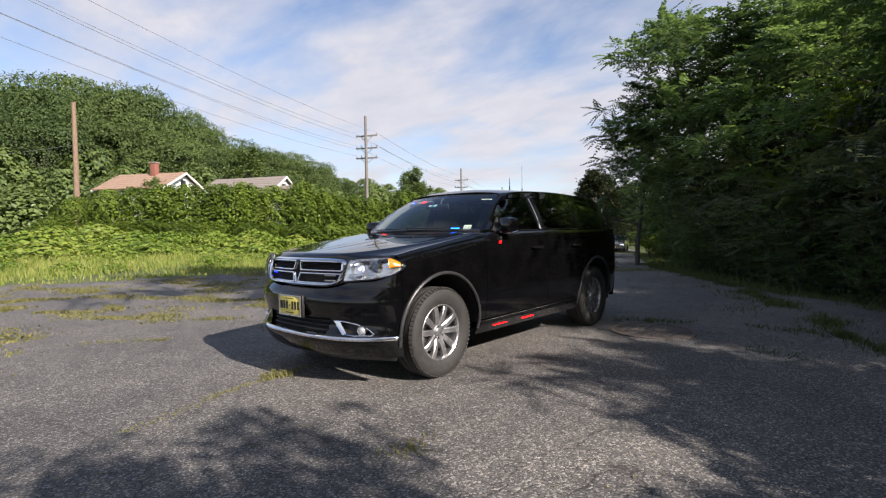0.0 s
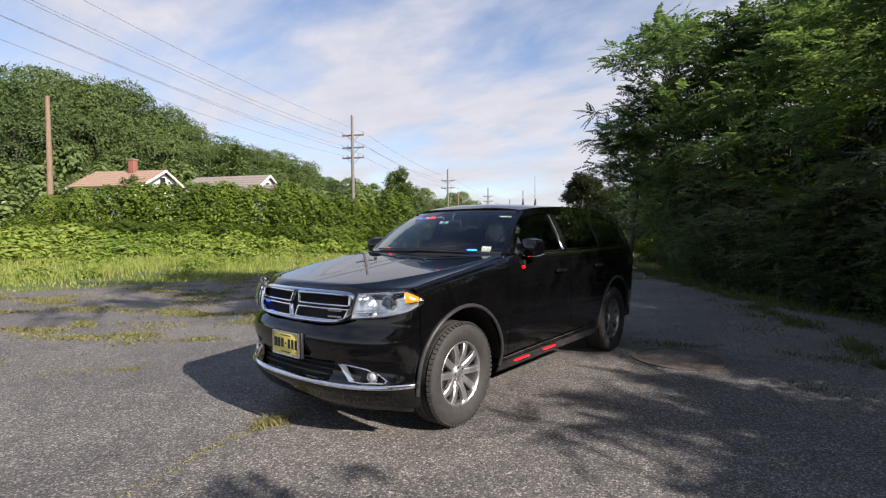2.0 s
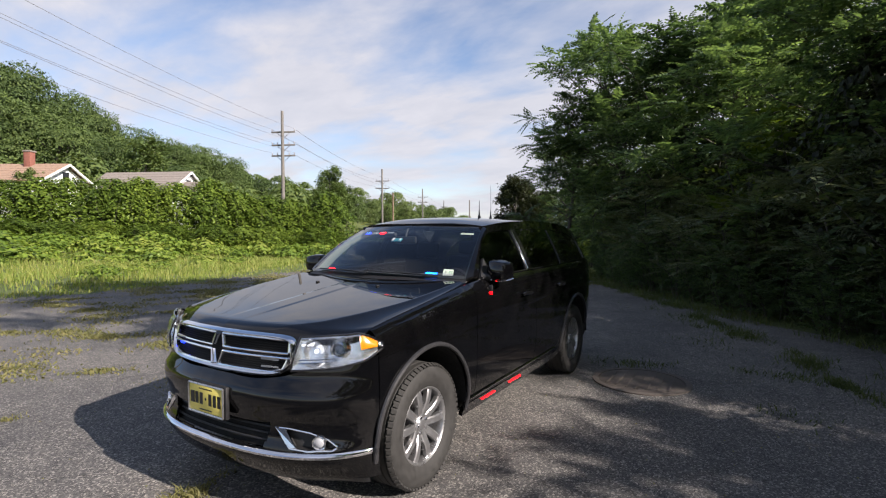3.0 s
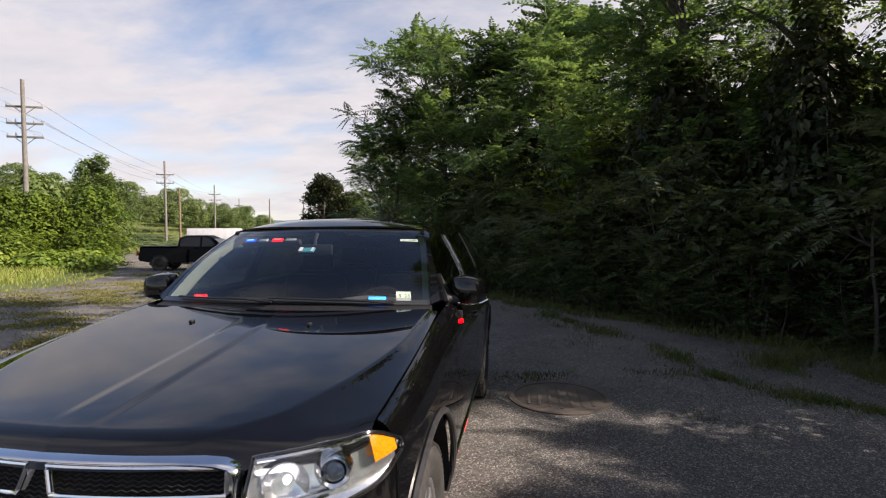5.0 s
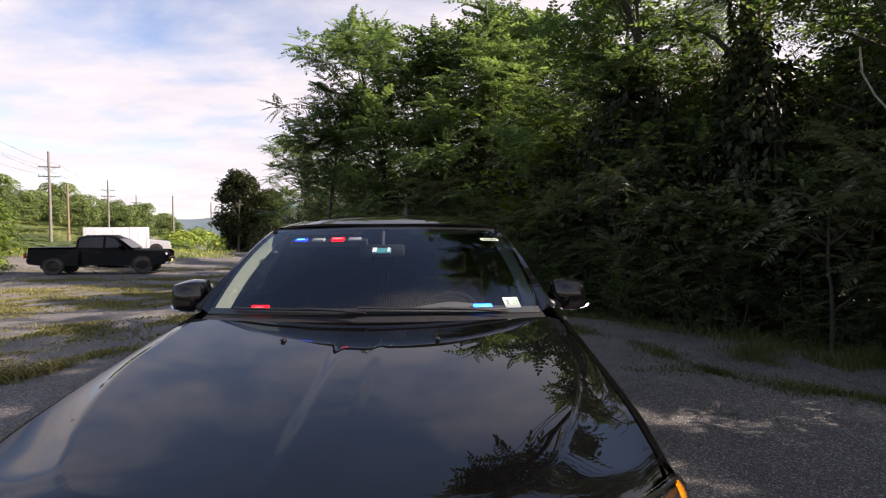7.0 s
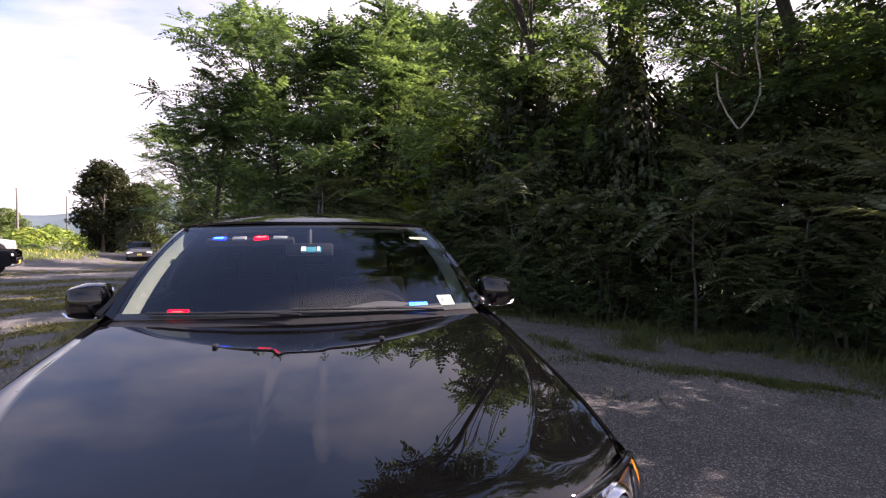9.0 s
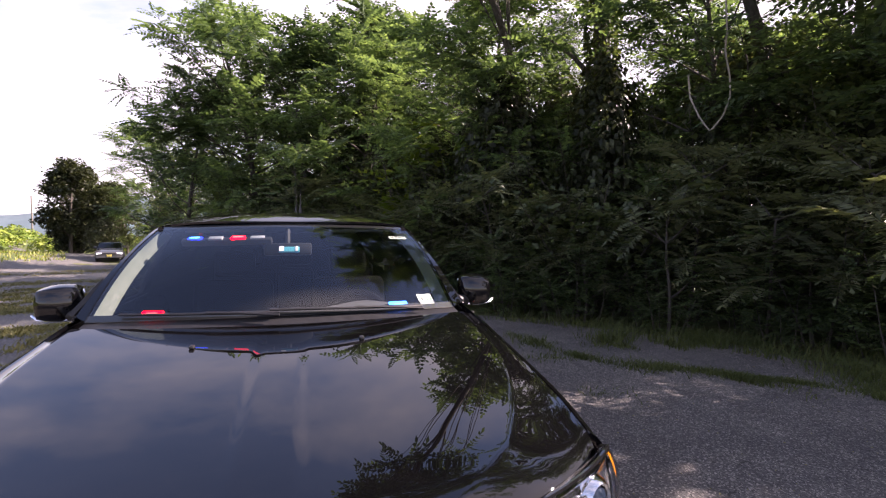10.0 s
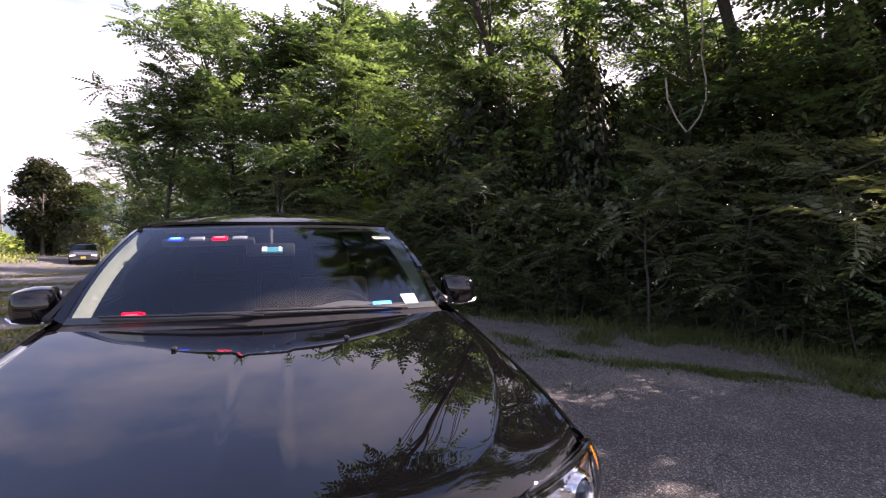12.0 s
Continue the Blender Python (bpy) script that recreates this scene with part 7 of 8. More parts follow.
def build_inside():
    # dashboard
    xs = np.linspace(-0.74, 0.74, 31)
    prof = [(0.50, 1.190), (0.66, 1.222), (0.84, 1.236), (0.98, 1.222), (1.05, 1.17), (1.06, 1.02), (1.02, 0.80)]
    pts = np.array([[(x, y + 0.10 * (x / 0.74) ** 2, z + (0.035 * math.exp(-(((x - 0.38) / 0.17) ** 2)) if 2 <= k <= 4 else 0)) for k, (y, z) in enumerate(prof)] for x in xs])
    dash = part("dashboard", thicken(surface(pts), 0.02), M_DASH, car, "charcoal dashboard top")
    for x in (-0.5, -0.17, 0.17, 0.5):
        part("dash_vent", box_bm((0.26, 0.022, 0.006), (x, 0.60 + 0.1 * (x / 0.74) ** 2, 1.226), 0.002), M_TRIM, dash)
    # steering wheel
    a = np.linspace(0, 2 * np.pi, 40, endpoint=False)
    tilt = Matrix.Translation((0.38, 1.20, 1.10)) @ Matrix.Rotation(radians(-24), 4, "X")
    ring = np.array([tilt @ Vector((0.185 * math.cos(k), 0, 0.185 * math.sin(k))) for k in a])
    sw = part("steering_wheel", tube_bm(ring, 0.016, 8, True), M_SEAT, car)
    bm = box_bm((0.20, 0.05, 0.13), (0, 0, 0), 0.02)
    bmesh.ops.transform(bm, matrix=tilt, verts=bm.verts[:])
    part("wheel_boss", bm, M_SEAT, sw)
    # seats
    for x, y in ((0.38, 1.72), (-0.38, 1.72), (0.42, 2.72), (-0.42, 2.72), (0.0, 2.74)):
        lean = Matrix.Rotation(radians(-14), 4, "X")
        w = 0.50 if abs(x) > 0.01 else 0.30
        st = part("car_seat", box_bm((w, 0.14, 0.62), (x, y + 0.16, 1.00), 0.05, lean, 3), M_SEAT, car)
        part("headrest", box_bm((0.26, 0.09, 0.17), (x, y + 0.27, 1.41), 0.035, lean, 3), M_SEAT, st)
        part("seat_cushion", box_bm((w, 0.50, 0.16), (x, y - 0.14, 0.72), 0.05, None, 3), M_SEAT, st)
    # pale liners inside the front pillars, and the roof lining
    for s in (1, -1):
        v = np.linspace(0.03, 0.97, 16)
        p0 = screen_pt(np.full(16, 0.985 * s), v) + [0, 0.012, -0.012]
        p1 = screen_pt(np.full(16, 0.93 * s), v) + [0, 0.075, -0.045]
        part("pillar_liner", surface(np.stack([p0, (p0 + p1) / 2 + [0, 0.01, -0.004], p1], 1)), M_LINER, car, "pale beige pillar trim")
        part("sun_visor", box_bm((0.40, 0.14, 0.022), (0.33 * s, 1.30, 1.642), 0.008, Matrix.Rotation(radians(8), 4, "X")), M_LINER, car)
    X, Y = np.meshgrid(np.linspace(-0.60, 0.60, 9), np.linspace(1.26, 3.85, 12), indexing="ij")
    part("roof_lining", surface(np.stack([X, Y, smooth_lerp(ROOF_Z, Y) - 0.06 - 0.03 * (X / 0.6) ** 2], -1)), M_LINER, car)
    part("rear_partition", box_bm((1.3, 0.03, 0.8), (0, 3.72, 1.05), 0.01), M_SEAT, car)
    part("cabin_floor", box_bm((1.6, 3.2, 0.03), (0, 2.1, 0.50)), M_SEAT, car)
    # interior mirror and toll tag
    mir = part("interior_mirror", box_bm((0.24, 0.025, 0.065), (0.0, 1.045, 1.535), 0.012), M_TRIM, car)
    part("mirror_stalk", tube_bm([(0, 1.05, 1.55), (0, 1.06, 1.60), (0, 1.09, 1.635)], 0.012, 8), M_TRIM, mir)
    box_on(screen_frame(0.015, 0.625, 0.008), (0.098, 0.046, 0.010), M_TAG, "toll_tag", car, "blue and white toll tag", 0.004)
    box_on(screen_frame(-0.035, 0.625, 0.006), (0.022, 0.040, 0.012), M_WHITE, "toll_tag_end", car)
    box_on(screen_frame(0.065, 0.625, 0.006), (0.012, 0.040, 0.012), M_WHITE, "toll_tag_end", car)
    # inspection sticker with its date
    f = screen_frame(0.825, 0.085, 0.004)
    stk = box_on(f, (0.080, 0.064, 0.001), M_STICKER, "inspection_sticker", car, "white and green inspection sticker")
    box_on(f, (0.080, 0.018, 0.0012), M_WHITE, "sticker_band", stk, "", 0, (0, -0.022, 0.0008))
    text_part("5", 0.032, f @ Matrix.Translation((-0.019, 0.0, 0.0016)), M_INK, stk)
    text_part("23", 0.032, f @ Matrix.Translation((0.020, 0.0, 0.0016)), M_GREENINK, stk)
    f = screen_frame(0.86, 0.80, 0.004)
    tt = box_on(f, (0.110, 0.026, 0.001), M_STICKER, "visor_sticker", car, "small pale sticker at the screen's top")
    box_on(f, (0.096, 0.006, 0.0012), M_INK, "sticker_bar", tt, "", 0, (0, 0.0, 0.0008))
    # warning lights behind the screen
    bar = box_on(screen_frame(-0.43, 0.805, 0.030), (0.44, 0.034, 0.034), M_TRIM, "visor_light_bar", car, "black light bar behind the screen", 0.006)
    for x, mat, lb in ((-0.445, M_BLUE, "lit blue light"), (-0.345, M_LEDOFF, "unlit light"), (-0.238, M_RED, "lit red light"), (-0.145, M_LEDOFF, "unlit light")):
        box_on(screen_frame(x / 0.68, 0.805, 0.010), (0.070, 0.028, 0.012), mat, "light_head", bar, lb, 0.003)
        if mat is not M_LEDOFF:
            box_on(screen_frame(x / 0.68, 0.805, 0.010), (0.048, 0.012, 0.002), M_REDCORE if mat is M_RED else M_BLUECORE, "led_core", bar, "bright core of the light", 0, (0, 0, 0.0072))
    for u, mat, lb in ((0.655, M_CYAN, "lit cyan-blue light"), (-0.69, M_RED, "lit red light")):
        m = screen_frame(u, 0.072, 0.045)
        b = box_on(m, (0.13, 0.030, 0.030), M_TRIM, "dash_light", car, "warning light on the dashboard", 0.005)
        box_on(m, (0.092, 0.040, 0.014), mat, "light_head", b, lb, 0.003, (0.0, 0, 0.016))
        box_on(m, (0.048, 0.012, 0.002), M_REDCORE if mat is M_RED else M_BLUECORE, "led_core", b, "bright core of the light", 0, (0, 0, 0.0242))
    # warning lights under the sill
    for y0 in (0.76, 1.28):
        b = part("sill_light", box_bm((0.030, 0.28, 0.022), (0.892, y0 + 0.12, 0.335), 0.004), M_TRIM, car, "warning light under the sill")
        part("light_head", box_bm((0.010, 0.24, 0.008), (0.910, y0 + 0.12, 0.335), 0.003), M_REDDIM, b, "lit red strip")
    sm = part("side_light_case", box_bm((0.05, 0.05, 0.05), (0.80, 2.885, 1.292), 0.004), M_TRIM, car)
    part("light_head", box_bm((0.006, 0.035, 0.016), (0.828, 2.90, 1.295), 0.002), M_TAIL, sm, "small red light in the rear window")


build_sides()
build_fascia()
build_grille()
build_hood()
build_lamps()
build_house()
build_mirrors()
build_wheels()
build_inside()


# ---- poles, wires, houses ----
def utility_pole(name, x, y, top, arms, mat, label, r=0.15, pins=True, turn=0.9):
    z0 = float(land_z(x, y)) - 0.3
    e = empty(name, Matrix.Translation((x, y, 0)) @ Matrix.Rotation(turn, 4, "Z"))
    tagged(e, label, "pole", "utility poles")
    part("post", tube_bm([(0, 0, z0), (0.02, 0, (z0 + top) / 2), (0, 0, top)], [r, r * 0.85, r * 0.65], 10), mat, e)
    for k, (drop, half) in enumerate(arms):
        a = part("cross_arm", box_bm((half * 2, 0.10, 0.13), (0, 0.16, top - drop), 0.01), mat, e)
        for s in (-1, 1):
            part("arm_brace", tube_bm([(0, 0.14, top - drop - 0.55), (s * half * 0.55, 0.16, top - drop - 0.05)], 0.025, 5), M_WIRE, a)
            for f in ((0.95, 0.5) if k else (0.95,)):
                part("insulator", lathe_bm([(0, 0.02), (0.05, 0.05), (0.08, 0.03), (0.13, 0.055), (0.17, 0.03), (0.22, 0.03), (0.22, 0)], 10, "z"), M_PORCELAIN, a).matrix_local = Matrix.Translation((s * half * f, 0.16, top - drop + 0.06))
    return e


def wire(a, b, sag, label, r=0.012, n=24):
    t = np.linspace(0, 1, n)[:, None]
    p = np.array(a) * (1 - t) + np.array(b) * t
    p[:, 2] -= sag * 4 * t[:, 0] * (1 - t[:, 0])
    ob = new("power_line", np_mesh("power_line", *tube_np(p, r, 5), M_WIRE))
    return tagged(ob, label, "cable", "overhead lines")


P_LINE = [(-18.2, -3.4, 12.6), (-31.3, 26.7, 11.9), (-44.5, 56.8, 11.1), (-57.5, 87.0, 11.0), (-70.5, 117, 10.6)]
ARMS = [(1.75, 1.05), (2.85, 1.05), (3.75, 1.05)]
PHI = math.atan2(30.1, -13.1) - math.pi / 2
for x, y, top in P_LINE:
    far = y > 40
    utility_pole("utility_pole", x, y, top, ARMS[:2] if far else ARMS, M_BARK3, "tall weathered wooden power pole with cross arms", 0.17, turn=PHI)
for (x0, y0, t0), (x1, y1, t1) in zip(P_LINE, P_LINE[1:]):
    for drop, half in ARMS[:2] if y1 > 40 else ARMS:
        for s in (-1, 1):
            ox, oy = math.cos(PHI) * half * s * 0.95, math.sin(PHI) * half * s * 0.95
            wire((x0 + ox, y0 + oy, t0 - drop + 0.25), (x1 + ox, y1 + oy, t1 - drop + 0.25), 0.55, "thin grey power line against the sky", 0.010 if y0 < 20 else 0.014)
utility_pole("service_pole", -44.0, 7.8, 11.9, [], M_BARK2, "bare brown wooden service pole behind the hedge", 0.23, turn=0.3)
utility_pole("service_pole", *aim(51.9, 58), 5.4, [], M_BARK3, "short grey service pole by the hedge", 0.12)
utility_pole("service_pole", -41.5, 55.5, 7.4, [], M_BARK2, "leaning brown service pole", 0.14)
utility_pole("service_pole", -52, 98, 9.0, [], M_BARK3, "distant grey wooden power pole", 0.18)
utility_pole("service_pole", -58, 128, 9.5, [], M_BARK3, "distant grey wooden power pole", 0.2)
wire((-44.0, 7.8, 8.6), (-72, -14, 7.8), 0.9, "slack dark service cable by pole", 0.012)
wire((-44.0, 7.8, 8.4), (-62, 20, 7.4), 0.9, "slack dark service cable by pole", 0.012)


def house(name, x, y, yaw, length, width, eave, ridge, roof_mat, label, chimney=None):
    base = float(land_z(x, y)) - 1.0
    e = empty(name, Matrix.Translation((x, y, 0)) @ Matrix.Rotation(yaw, 4, "Z"))
    tagged(e, label, "house", "houses behind the hedge")
    hl, hw = length / 2, width / 2
    bm = bmesh.new()
    for s in (-1, 1):
        vs = [bm.verts.new(p) for p in ((s * hl, -hw, base), (s * hl, hw, base), (s * hl, hw, eave), (s * hl, 0, ridge - 0.05), (s * hl, -hw, eave))]
        bm.faces.new(vs if s > 0 else vs[::-1])
    for s in (-1, 1):
        vs = [bm.verts.new(p) for p in ((-hl, s * hw, base), (hl, s * hw, base), (hl, s * hw, eave), (-hl, s * hw, eave))]
        bm.faces.new(vs)
    bmesh.ops.remove_doubles(bm, verts=bm.verts[:], dist=1e-4)
    bmesh.ops.recalc_face_normals(bm, faces=bm.faces[:])
    part("house_wall", bm, M_SIDING, e, "white clapboard wall", False)
    slope = (ridge - eave) / hw
    for s in (-1, 1):
        n = 7
        courses = []
        for k in range(n):
            t0, t1 = k / n, (k + 1) / n
            y0, y1 = s * (hw + 0.4) * (1 - t0), s * (hw + 0.4) * (1 - t1)
            z0, z1 = ridge - abs(y0) * slope, ridge - abs(y1) * slope
            courses += [(y0, z0 + 0.07), (y1, z1 + 0.045)]
        pts = np.array([[(xx, yy, zz) for yy, zz in courses] for xx in np.linspace(-hl - 0.4, hl + 0.4, 6)])
        bm = surface(pts if s > 0 else pts[::-1])
        part("roof_slope", thicken(bm, 0.10), roof_mat, e, "shingle roof slope", False)
    for s in (-1, 1):
        for d in (-1, 1):
            part("barge_board", tube_bm([(s * (hl + 0.42), d * (hw + 0.4), eave - 0.4 * slope + 0.0), (s * (hl + 0.42), 0, ridge)], 0.10, 6), M_SIDING, e, "white barge board")
    w = part("gable_window", box_bm((0.06, 0.7, 0.8), (hl + 0.02, 0, (eave + ridge) / 2 - 0.25), 0.01), M_TINT, e)
    part("window_frame", box_bm((0.04, 0.9, 1.0), (hl + 0.008, 0, (eave + ridge) / 2 - 0.25), 0.01), M_SIDING, w)
    if chimney is not None:
        c = part("chimney", box_bm((0.55, 0.55, 1.9), (chimney, -0.4, ridge + 0.1), 0.02), M_BRICK, e, "red brick chimney")
        part("chimney_cap", box_bm((0.68, 0.68, 0.12), (chimney, -0.4, ridge + 1.1), 0.02), M_SHINGLE2, c)


hx, hy = aim(71.0, 56)
house("house", hx, hy, radians(30), 6.6, 5.6, 5.75, 7.25, M_SHINGLE, "white house with tan shingle roof and chimney", 0.6)
hx, hy = aim(61.9, 61)
house("house", hx, hy, radians(25), 8.6, 5.6, 5.9, 7.7, M_SHINGLE2, "white house with grey-brown shingle roof")
hx, hy = aim(58.6, 58)
house("porch_wing", hx, hy, radians(25), 2.6, 3.6, 5.3, 6.6, M_SHINGLE2, "small white gabled wing beside the house")


# ---- parked vehicles up the road ----
def side_loft(profile, half, tuck, n=9):
    """A closed side profile (y, z) swept across the width, drawn in by tuck(z) towards the sides."""
    prof = np.array(profile, float)
    us = np.linspace(-1, 1, n)
    pts = np.zeros((n, len(prof), 3))
    for i, u in enumerate(us):
        round_in = 1 - 0.05 * abs(u) ** 6
        pts[i, :, 0] = u * half * tuck(prof[:, 1])
        cy = prof[:, 0].mean()
        pts[i, :, 1] = cy + (prof[:, 0] - cy) * (1 - 0.035 * abs(u) ** 4)
        pts[i, :, 2] = prof[:, 1] * (1 if abs(u) < 0.99 else round_in) + 0
    bm = bmesh.new()
    vs = [bm.verts.new(p) for p in pts.reshape(-1, 3)]
    m = len(prof)
    for i in range(n - 1):
        for j in range(m):
            k = (j + 1) % m
            bm.faces.new([vs[i * m + j], vs[(i + 1) * m + j], vs[(i + 1) * m + k], vs[i * m + k]])
    bm.faces.new([vs[j] for j in range(m)])
    bm.faces.new([vs[(n - 1) * m + j] for j in range(m)][::-1])
    bmesh.ops.recalc_face_normals(bm, faces=bm.faces[:])
    return bm


def simple_wheel(parent, x, y, r, s):
    w = empty("wheel")
    w.parent = parent
    w.matrix_local = Matrix.Translation((x, y, r))
    part("tyre", lathe_bm([(-0.09, r * 0.62), (-0.11, r * 0.8), (-0.09, r * 0.97), (0.09, r * 0.97), (0.11, r * 0.8), (0.09, r * 0.62)], 28, "x", True), M_TRIM, w)
    part("rim", lathe_bm([(s * 0.04, 0.0), (s * 0.07, r * 0.2), (s * 0.05, r * 0.3), (s * 0.06, r * 0.6), (s * 0.09, r * 0.63)], 20, "x"), M_HUBCAP if parent.name.startswith("pickup") else M_ALLOY, w)


def pane_side(parent, pts, half, s, tuck, name):
    bm = bmesh.new()
    bm.faces.new([bm.verts.new((s * (half * float(tuck(np.array(z))) + 0.006), y, z)) for y, z in pts])
    part(name, thicken(bm, 0.01), M_DARKGLASS, parent)


def parked_car(name, m, paint, label, kind="sedan", lights=False):
    e = empty(name, m)
    tagged(e, label, "car" if kind != "pickup" else "truck", "vehicles parked up the road")
    if kind == "sedan":
        half, r, wb = 0.89, 0.32, 1.38
        body = [(-2.32, 0.34), (-2.36, 0.55), (-2.28, 0.72), (-1.95, 0.84), (-1.25, 0.94), (-0.98, 0.97), (1.55, 1.02), (2.20, 0.98), (2.33, 0.72), (2.30, 0.36), (1.8, 0.24), (-1.8, 0.22)]
        cab = [(-1.08, 0.95), (-0.35, 1.36), (0.15, 1.45), (0.80, 1.43), (1.62, 1.02), (1.5, 0.96)]
        win = [[(-0.72, 1.00), (-0.28, 1.33), (0.18, 1.40), (0.20, 1.01)], [(0.28, 1.01), (0.26, 1.40), (0.75, 1.37), (1.20, 1.05)]]
        screen = [(-1.02, 0.98), (-0.37, 1.345)]
    elif kind == "suv":
        half, r, wb = 0.93, 0.36, 1.40
        body = [(-2.30, 0.38), (-2.34, 0.62), (-2.28, 0.92), (-1.6, 1.04), (-1.0, 1.10), (2.1, 1.14), (2.28, 1.0), (2.32, 0.6), (2.26, 0.40), (1.8, 0.30), (-1.8, 0.28)]
        cab = [(-1.12, 1.08), (-0.55, 1.55), (-0.1, 1.68), (1.7, 1.66), (2.15, 1.12), (2.0, 1.05)]
        win = [[(-0.75, 1.14), (-0.42, 1.52), (-0.05, 1.60), (0.1, 1.15)], [(0.2, 1.15), (0.1, 1.60), (1.0, 1.60), (1.1, 1.16)]]
        screen = [(-1.08, 1.12), (-0.56, 1.53)]
    else:
        half, r, wb = 1.0, 0.41, 1.85
        body = [(-2.85, 0.48), (-2.95, 0.70), (-2.92, 1.05), (-2.80, 1.16), (-1.40, 1.22), (0.95, 1.24), (0.97, 1.30), (2.92, 1.33), (2.98, 0.75), (2.92, 0.60), (2.3, 0.50), (-2.3, 0.45)]
        cab = [(-1.45, 1.20), (-0.85, 1.72), (-0.45, 1.90), (0.55, 1.90), (0.92, 1.80), (1.0, 1.22)]
        win = [[(-1.05, 1.30), (-0.68, 1.70), (-0.42, 1.80), (-0.30, 1.80), (-0.28, 1.30)], [(-0.18, 1.30), (-0.20, 1.80), (0.55, 1.79), (0.80, 1.68), (0.82, 1.32)]]
        screen = [(-1.40, 1.25), (-0.86, 1.70)]
    belt, top = cab[0][1], max(z for _, z in cab)

    def tuck(z):
        z = np.asarray(z, float)
        return np.where(z > belt, 1 - 0.06 - 0.16 * np.clip((z - belt) / (top - belt), 0, 1), 1 - 0.06 * ss(belt - 0.25, belt, z) - 0.05 * ss(0.5, 0.25, z))

    bm = side_loft(body, half, tuck)
    b = part("body", bm, paint, e, sharp=30)
    part("cabin", side_loft(cab, half, tuck), paint, e, sharp=30)
    for s in (1, -1):
        for k, w in enumerate(win):
            pane_side(e, w, half, s, tuck, "side_window")
        for yy in (-wb, wb):
            a = np.linspace(-0.15, math.pi + 0.15, 20)
            bmx = bmesh.new()
            vs = [bmx.verts.new((s * (half * 1.003), yy + (r + 0.07) * math.cos(t), r + (r + 0.07) * math.sin(t))) for t in a]
            bmx.faces.new(vs)
            part("wheel_arch", bmx, M_VOID, e)
            simple_wheel(e, s * (half - 0.09), yy, r, s)
        x0 = half * 0.98
        part("door_mirror", box_bm((0.22, 0.12, 0.16), (s * (x0 + 0.08), screen[0][0] + 0.42, belt + 0.12), 0.03), paint, e)
        part("door_handle", box_bm((0.03, 0.18, 0.03), (s * (half * 0.965 + 0.012), 0.05, belt - 0.12), 0.006), paint if kind == "sedan" else M_TRIM, e)
        hz = body[2][1] - 0.10
        hy_ = body[1][0] + 0.10
        part("headlight", box_bm((0.36, 0.10, 0.13), (s * half * 0.70, hy_, hz), 0.03), M_DRL if lights else M_LENS_SOLID, e, "lit headlight" if lights else "")
        part("tail_light", box_bm((0.16, 0.08, 0.26), (s * half * 0.86, body[-4][0] - 0.02 if kind != "pickup" else 2.96, belt - 0.22), 0.02), M_TAIL, e)
    # windscreen
    (y0, z0), (y1, z1) = screen
    w0, w1 = half * float(tuck(np.array(z0 + 0.01))) * 0.95, half * float(tuck(np.array(z1))) * 0.95
    bm = bmesh.new()
    nrm = Vector((0, -(z1 - z0), (y1 - y0))).normalized() * 0.02
    bm.faces.new([bm.verts.new(p) for p in ((-w0, y0 + nrm.y, z0 + nrm.z), (w0, y0 + nrm.y, z0 + nrm.z), (w1, y1 + nrm.y, z1 + nrm.z), (-w1, y1 + nrm.y, z1 + nrm.z))])
    part("windscreen", thicken(bm, 0.01), M_DARKGLASS, e)
    part("front_grille", box_bm((half * 1.0, 0.08, 0.16), (0, body[1][0] + 0.045, body[1][1] + 0.05), 0.02), M_TRIM, e)
    part("front_bumper", box_bm((half * 1.8, 0.16, 0.14), (0, body[1][0] + 0.08, body[0][1] + 0.02), 0.04), M_CHROME if kind == "pickup" else paint, e)
    part("front_plate", box_bm((0.31, 0.02, 0.15), (0, body[1][0] - 0.012, body[1][1] - 0.08), 0.003), M_PLATE, e)
    if kind == "pickup":
        part("bed_rim", box_bm((half * 1.86, 1.86, 0.03), (0, 1.95, 1.325), 0.01), M_TRIM, e, "black bed cover")
    return e


M_LENS_SOLID = plain("lamp_plastic", (0.55, 0.57, 0.6), 0.12, vary=0.1, coat=1.0)


def parked(x, y, heading):
    """Pose of a vehicle whose nose points along heading (degrees left of +y)."""
    return Matrix.Translation((x, y, float(land_z(x, y)))) @ Matrix.Rotation(radians(heading) + math.pi, 4, "Z")


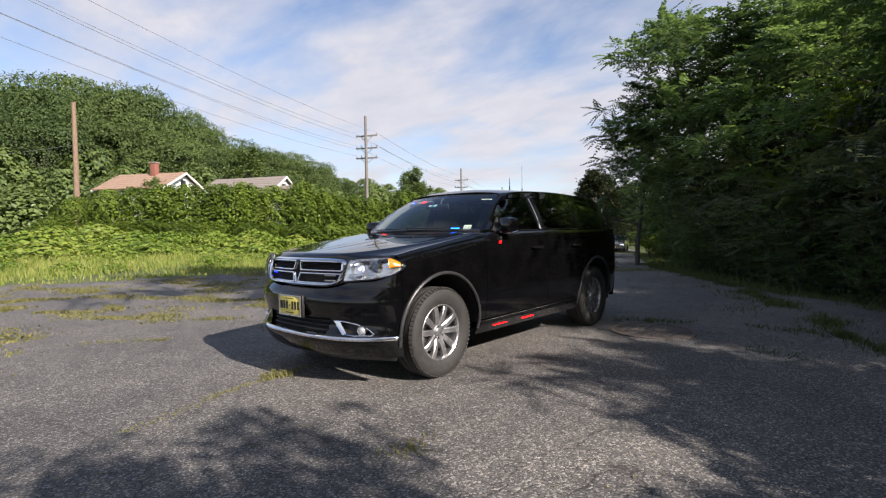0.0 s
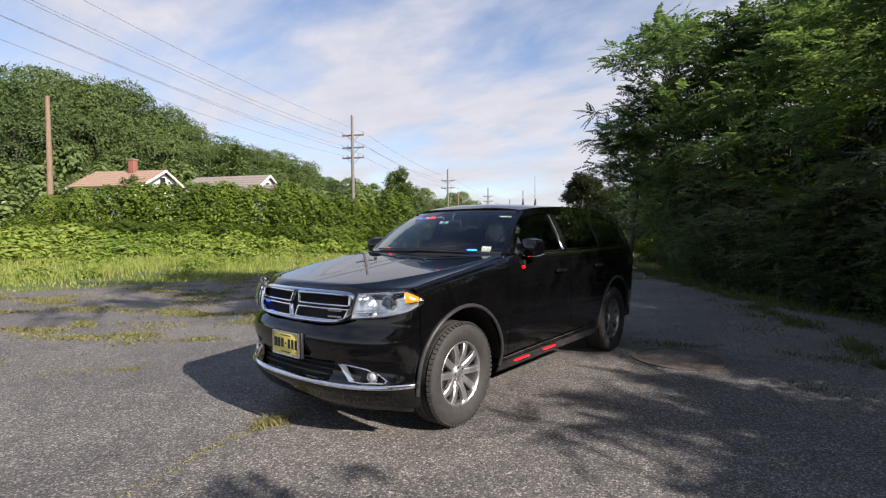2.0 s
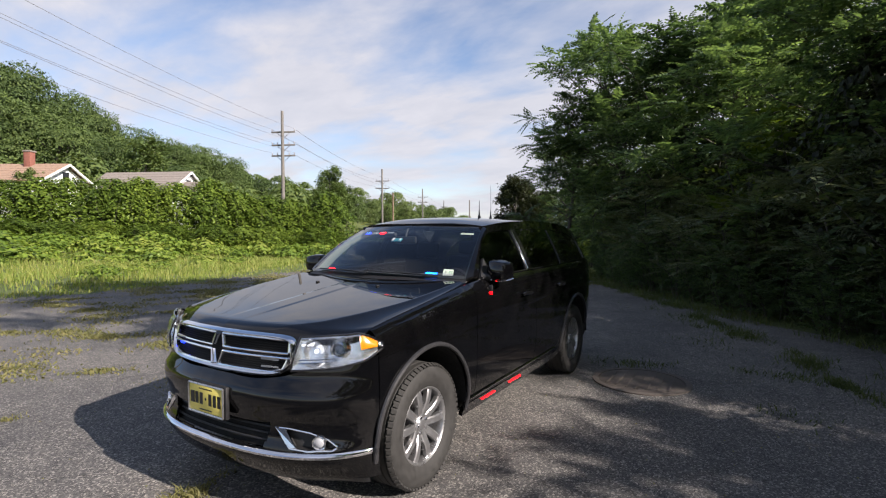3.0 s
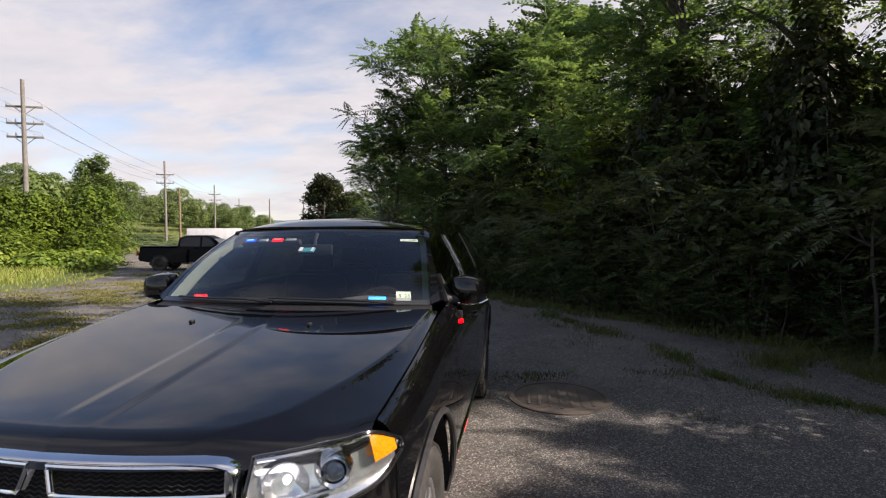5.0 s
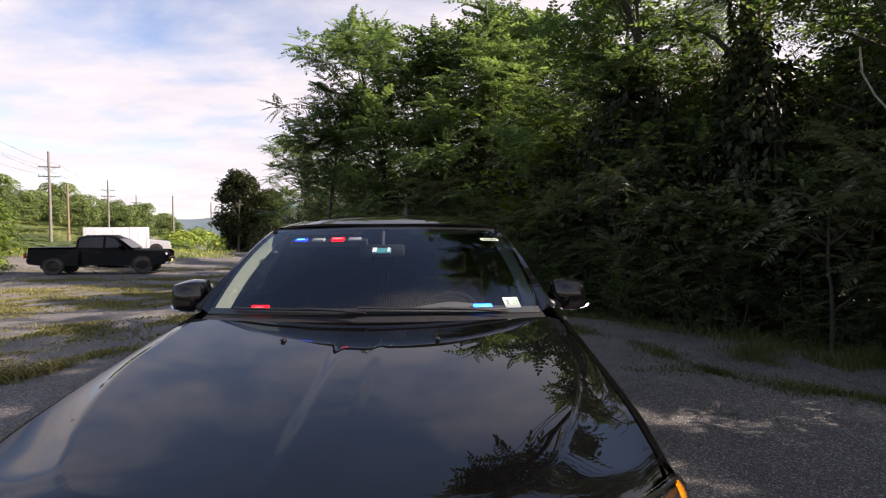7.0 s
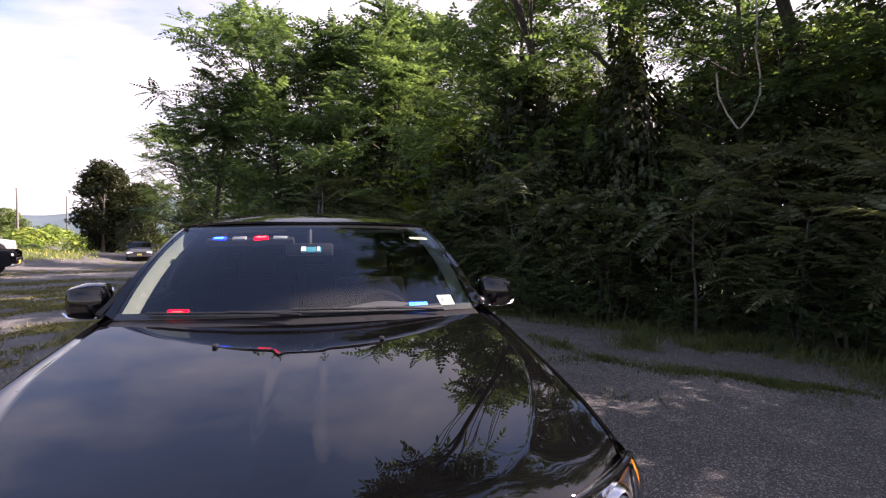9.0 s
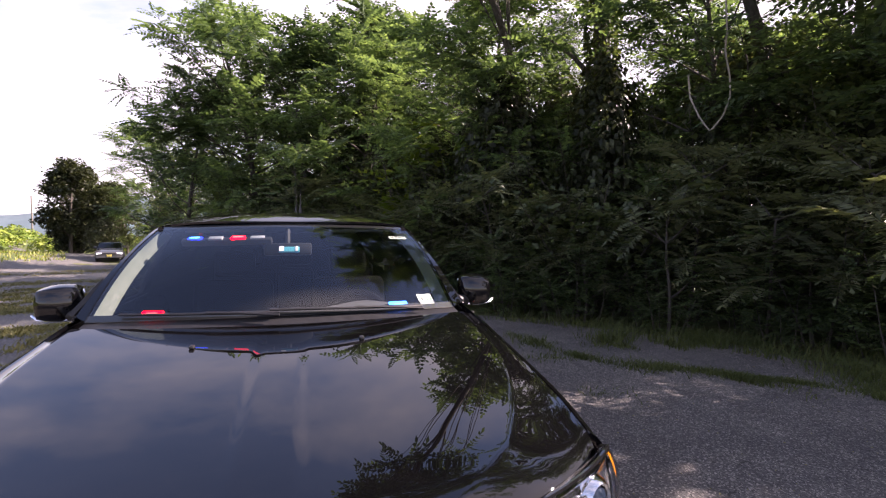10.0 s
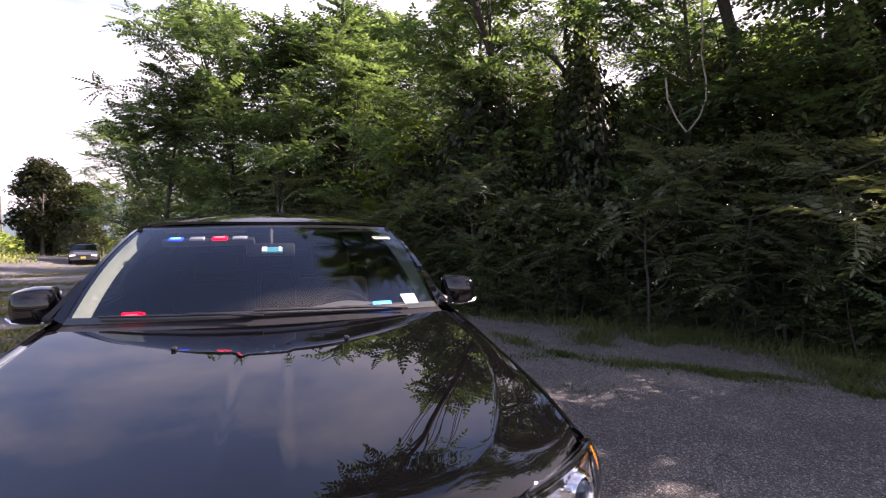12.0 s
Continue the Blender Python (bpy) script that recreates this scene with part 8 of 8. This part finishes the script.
parked_car("pickup_truck", parked(-16.1, 23.2, -74), M_PAINT2, "black crew-cab pickup truck parked on the lot", "pickup")
parked_car("parked_suv", parked(-18.8, 28.75, -62), M_SILVER, "silver sport utility car parked beyond the pickup", "suv")
parked_car("parked_suv", parked(-21.4, 34.3, -62), M_SILVER, "pale sport utility car beside the box trailer", "suv")
parked_car("parked_car", parked(-14.6, 42.6, 196), M_GREYCAR, "dark grey saloon car facing us with headlights on", "sedan", True)

# white box trailer
tr = empty("box_trailer", parked(-20.3, 30.8, -60))
tagged(tr, "plain white box trailer behind the pickup", "trailer", "vehicles parked up the road")
part("box_body", box_bm((2.0, 3.5, 1.62), (0, 0, 1.38), 0.04), M_WHITE, tr)
for s in (-1, 1):
    for yy in (-0.4, 0.45):
        simple_wheel(tr, s * 0.95, yy, 0.33, s)
    for k in range(8):
        part("wall_post", box_bm((0.02, 0.04, 1.55), (s * 1.005, -1.6 + k * 0.45, 1.38), 0.005), M_WHITE, tr)
part("drawbar", tube_bm([(0, -1.7, 0.5), (0, -2.8, 0.5)], 0.05, 8), M_TRIM, tr)

# iron cover in the asphalt
cover = empty("access_cover", Matrix.Translation((1.68, 3.08, 0)))
tagged(cover, "round rusty iron access cover set in asphalt", "manhole cover")
part("frame_ring", lathe_bm([(0.0, 0.50), (0.012, 0.50), (0.014, 0.44), (0.0, 0.44)], 48, "z"), M_IRON, cover)
part("lid", lathe_bm([(0.006, 0.435), (0.010, 0.43), (0.010, 0.0)], 48, "z"), M_IRON, cover)
for k in range(-3, 4):
    part("lid_rib", box_bm((0.03, 0.70 - 0.06 * abs(k), 0.006), (k * 0.10, 0, 0.012), 0.002), M_IRON, cover)

# vine hanging from the trees
vp = [(6.4 + 0.717 * a, 4.75 - 0.697 * a, z) for a, z in ((-0.05, 5.7), (0.0, 5.3), (0.03, 4.7), (0.01, 4.4), (0.08, 4.0), (0.09, 3.7), (0.0, 3.42), (-0.15, 3.22), (-0.19, 3.2), (-0.33, 3.42), (-0.47, 3.75), (-0.5, 4.1))]
tagged(new("hanging_vine", np_mesh("hanging_vine", *tube_np(np.array(vp), 0.014, 6), M_VINE, True)), "pale bare vine looping down from branches", "vine")
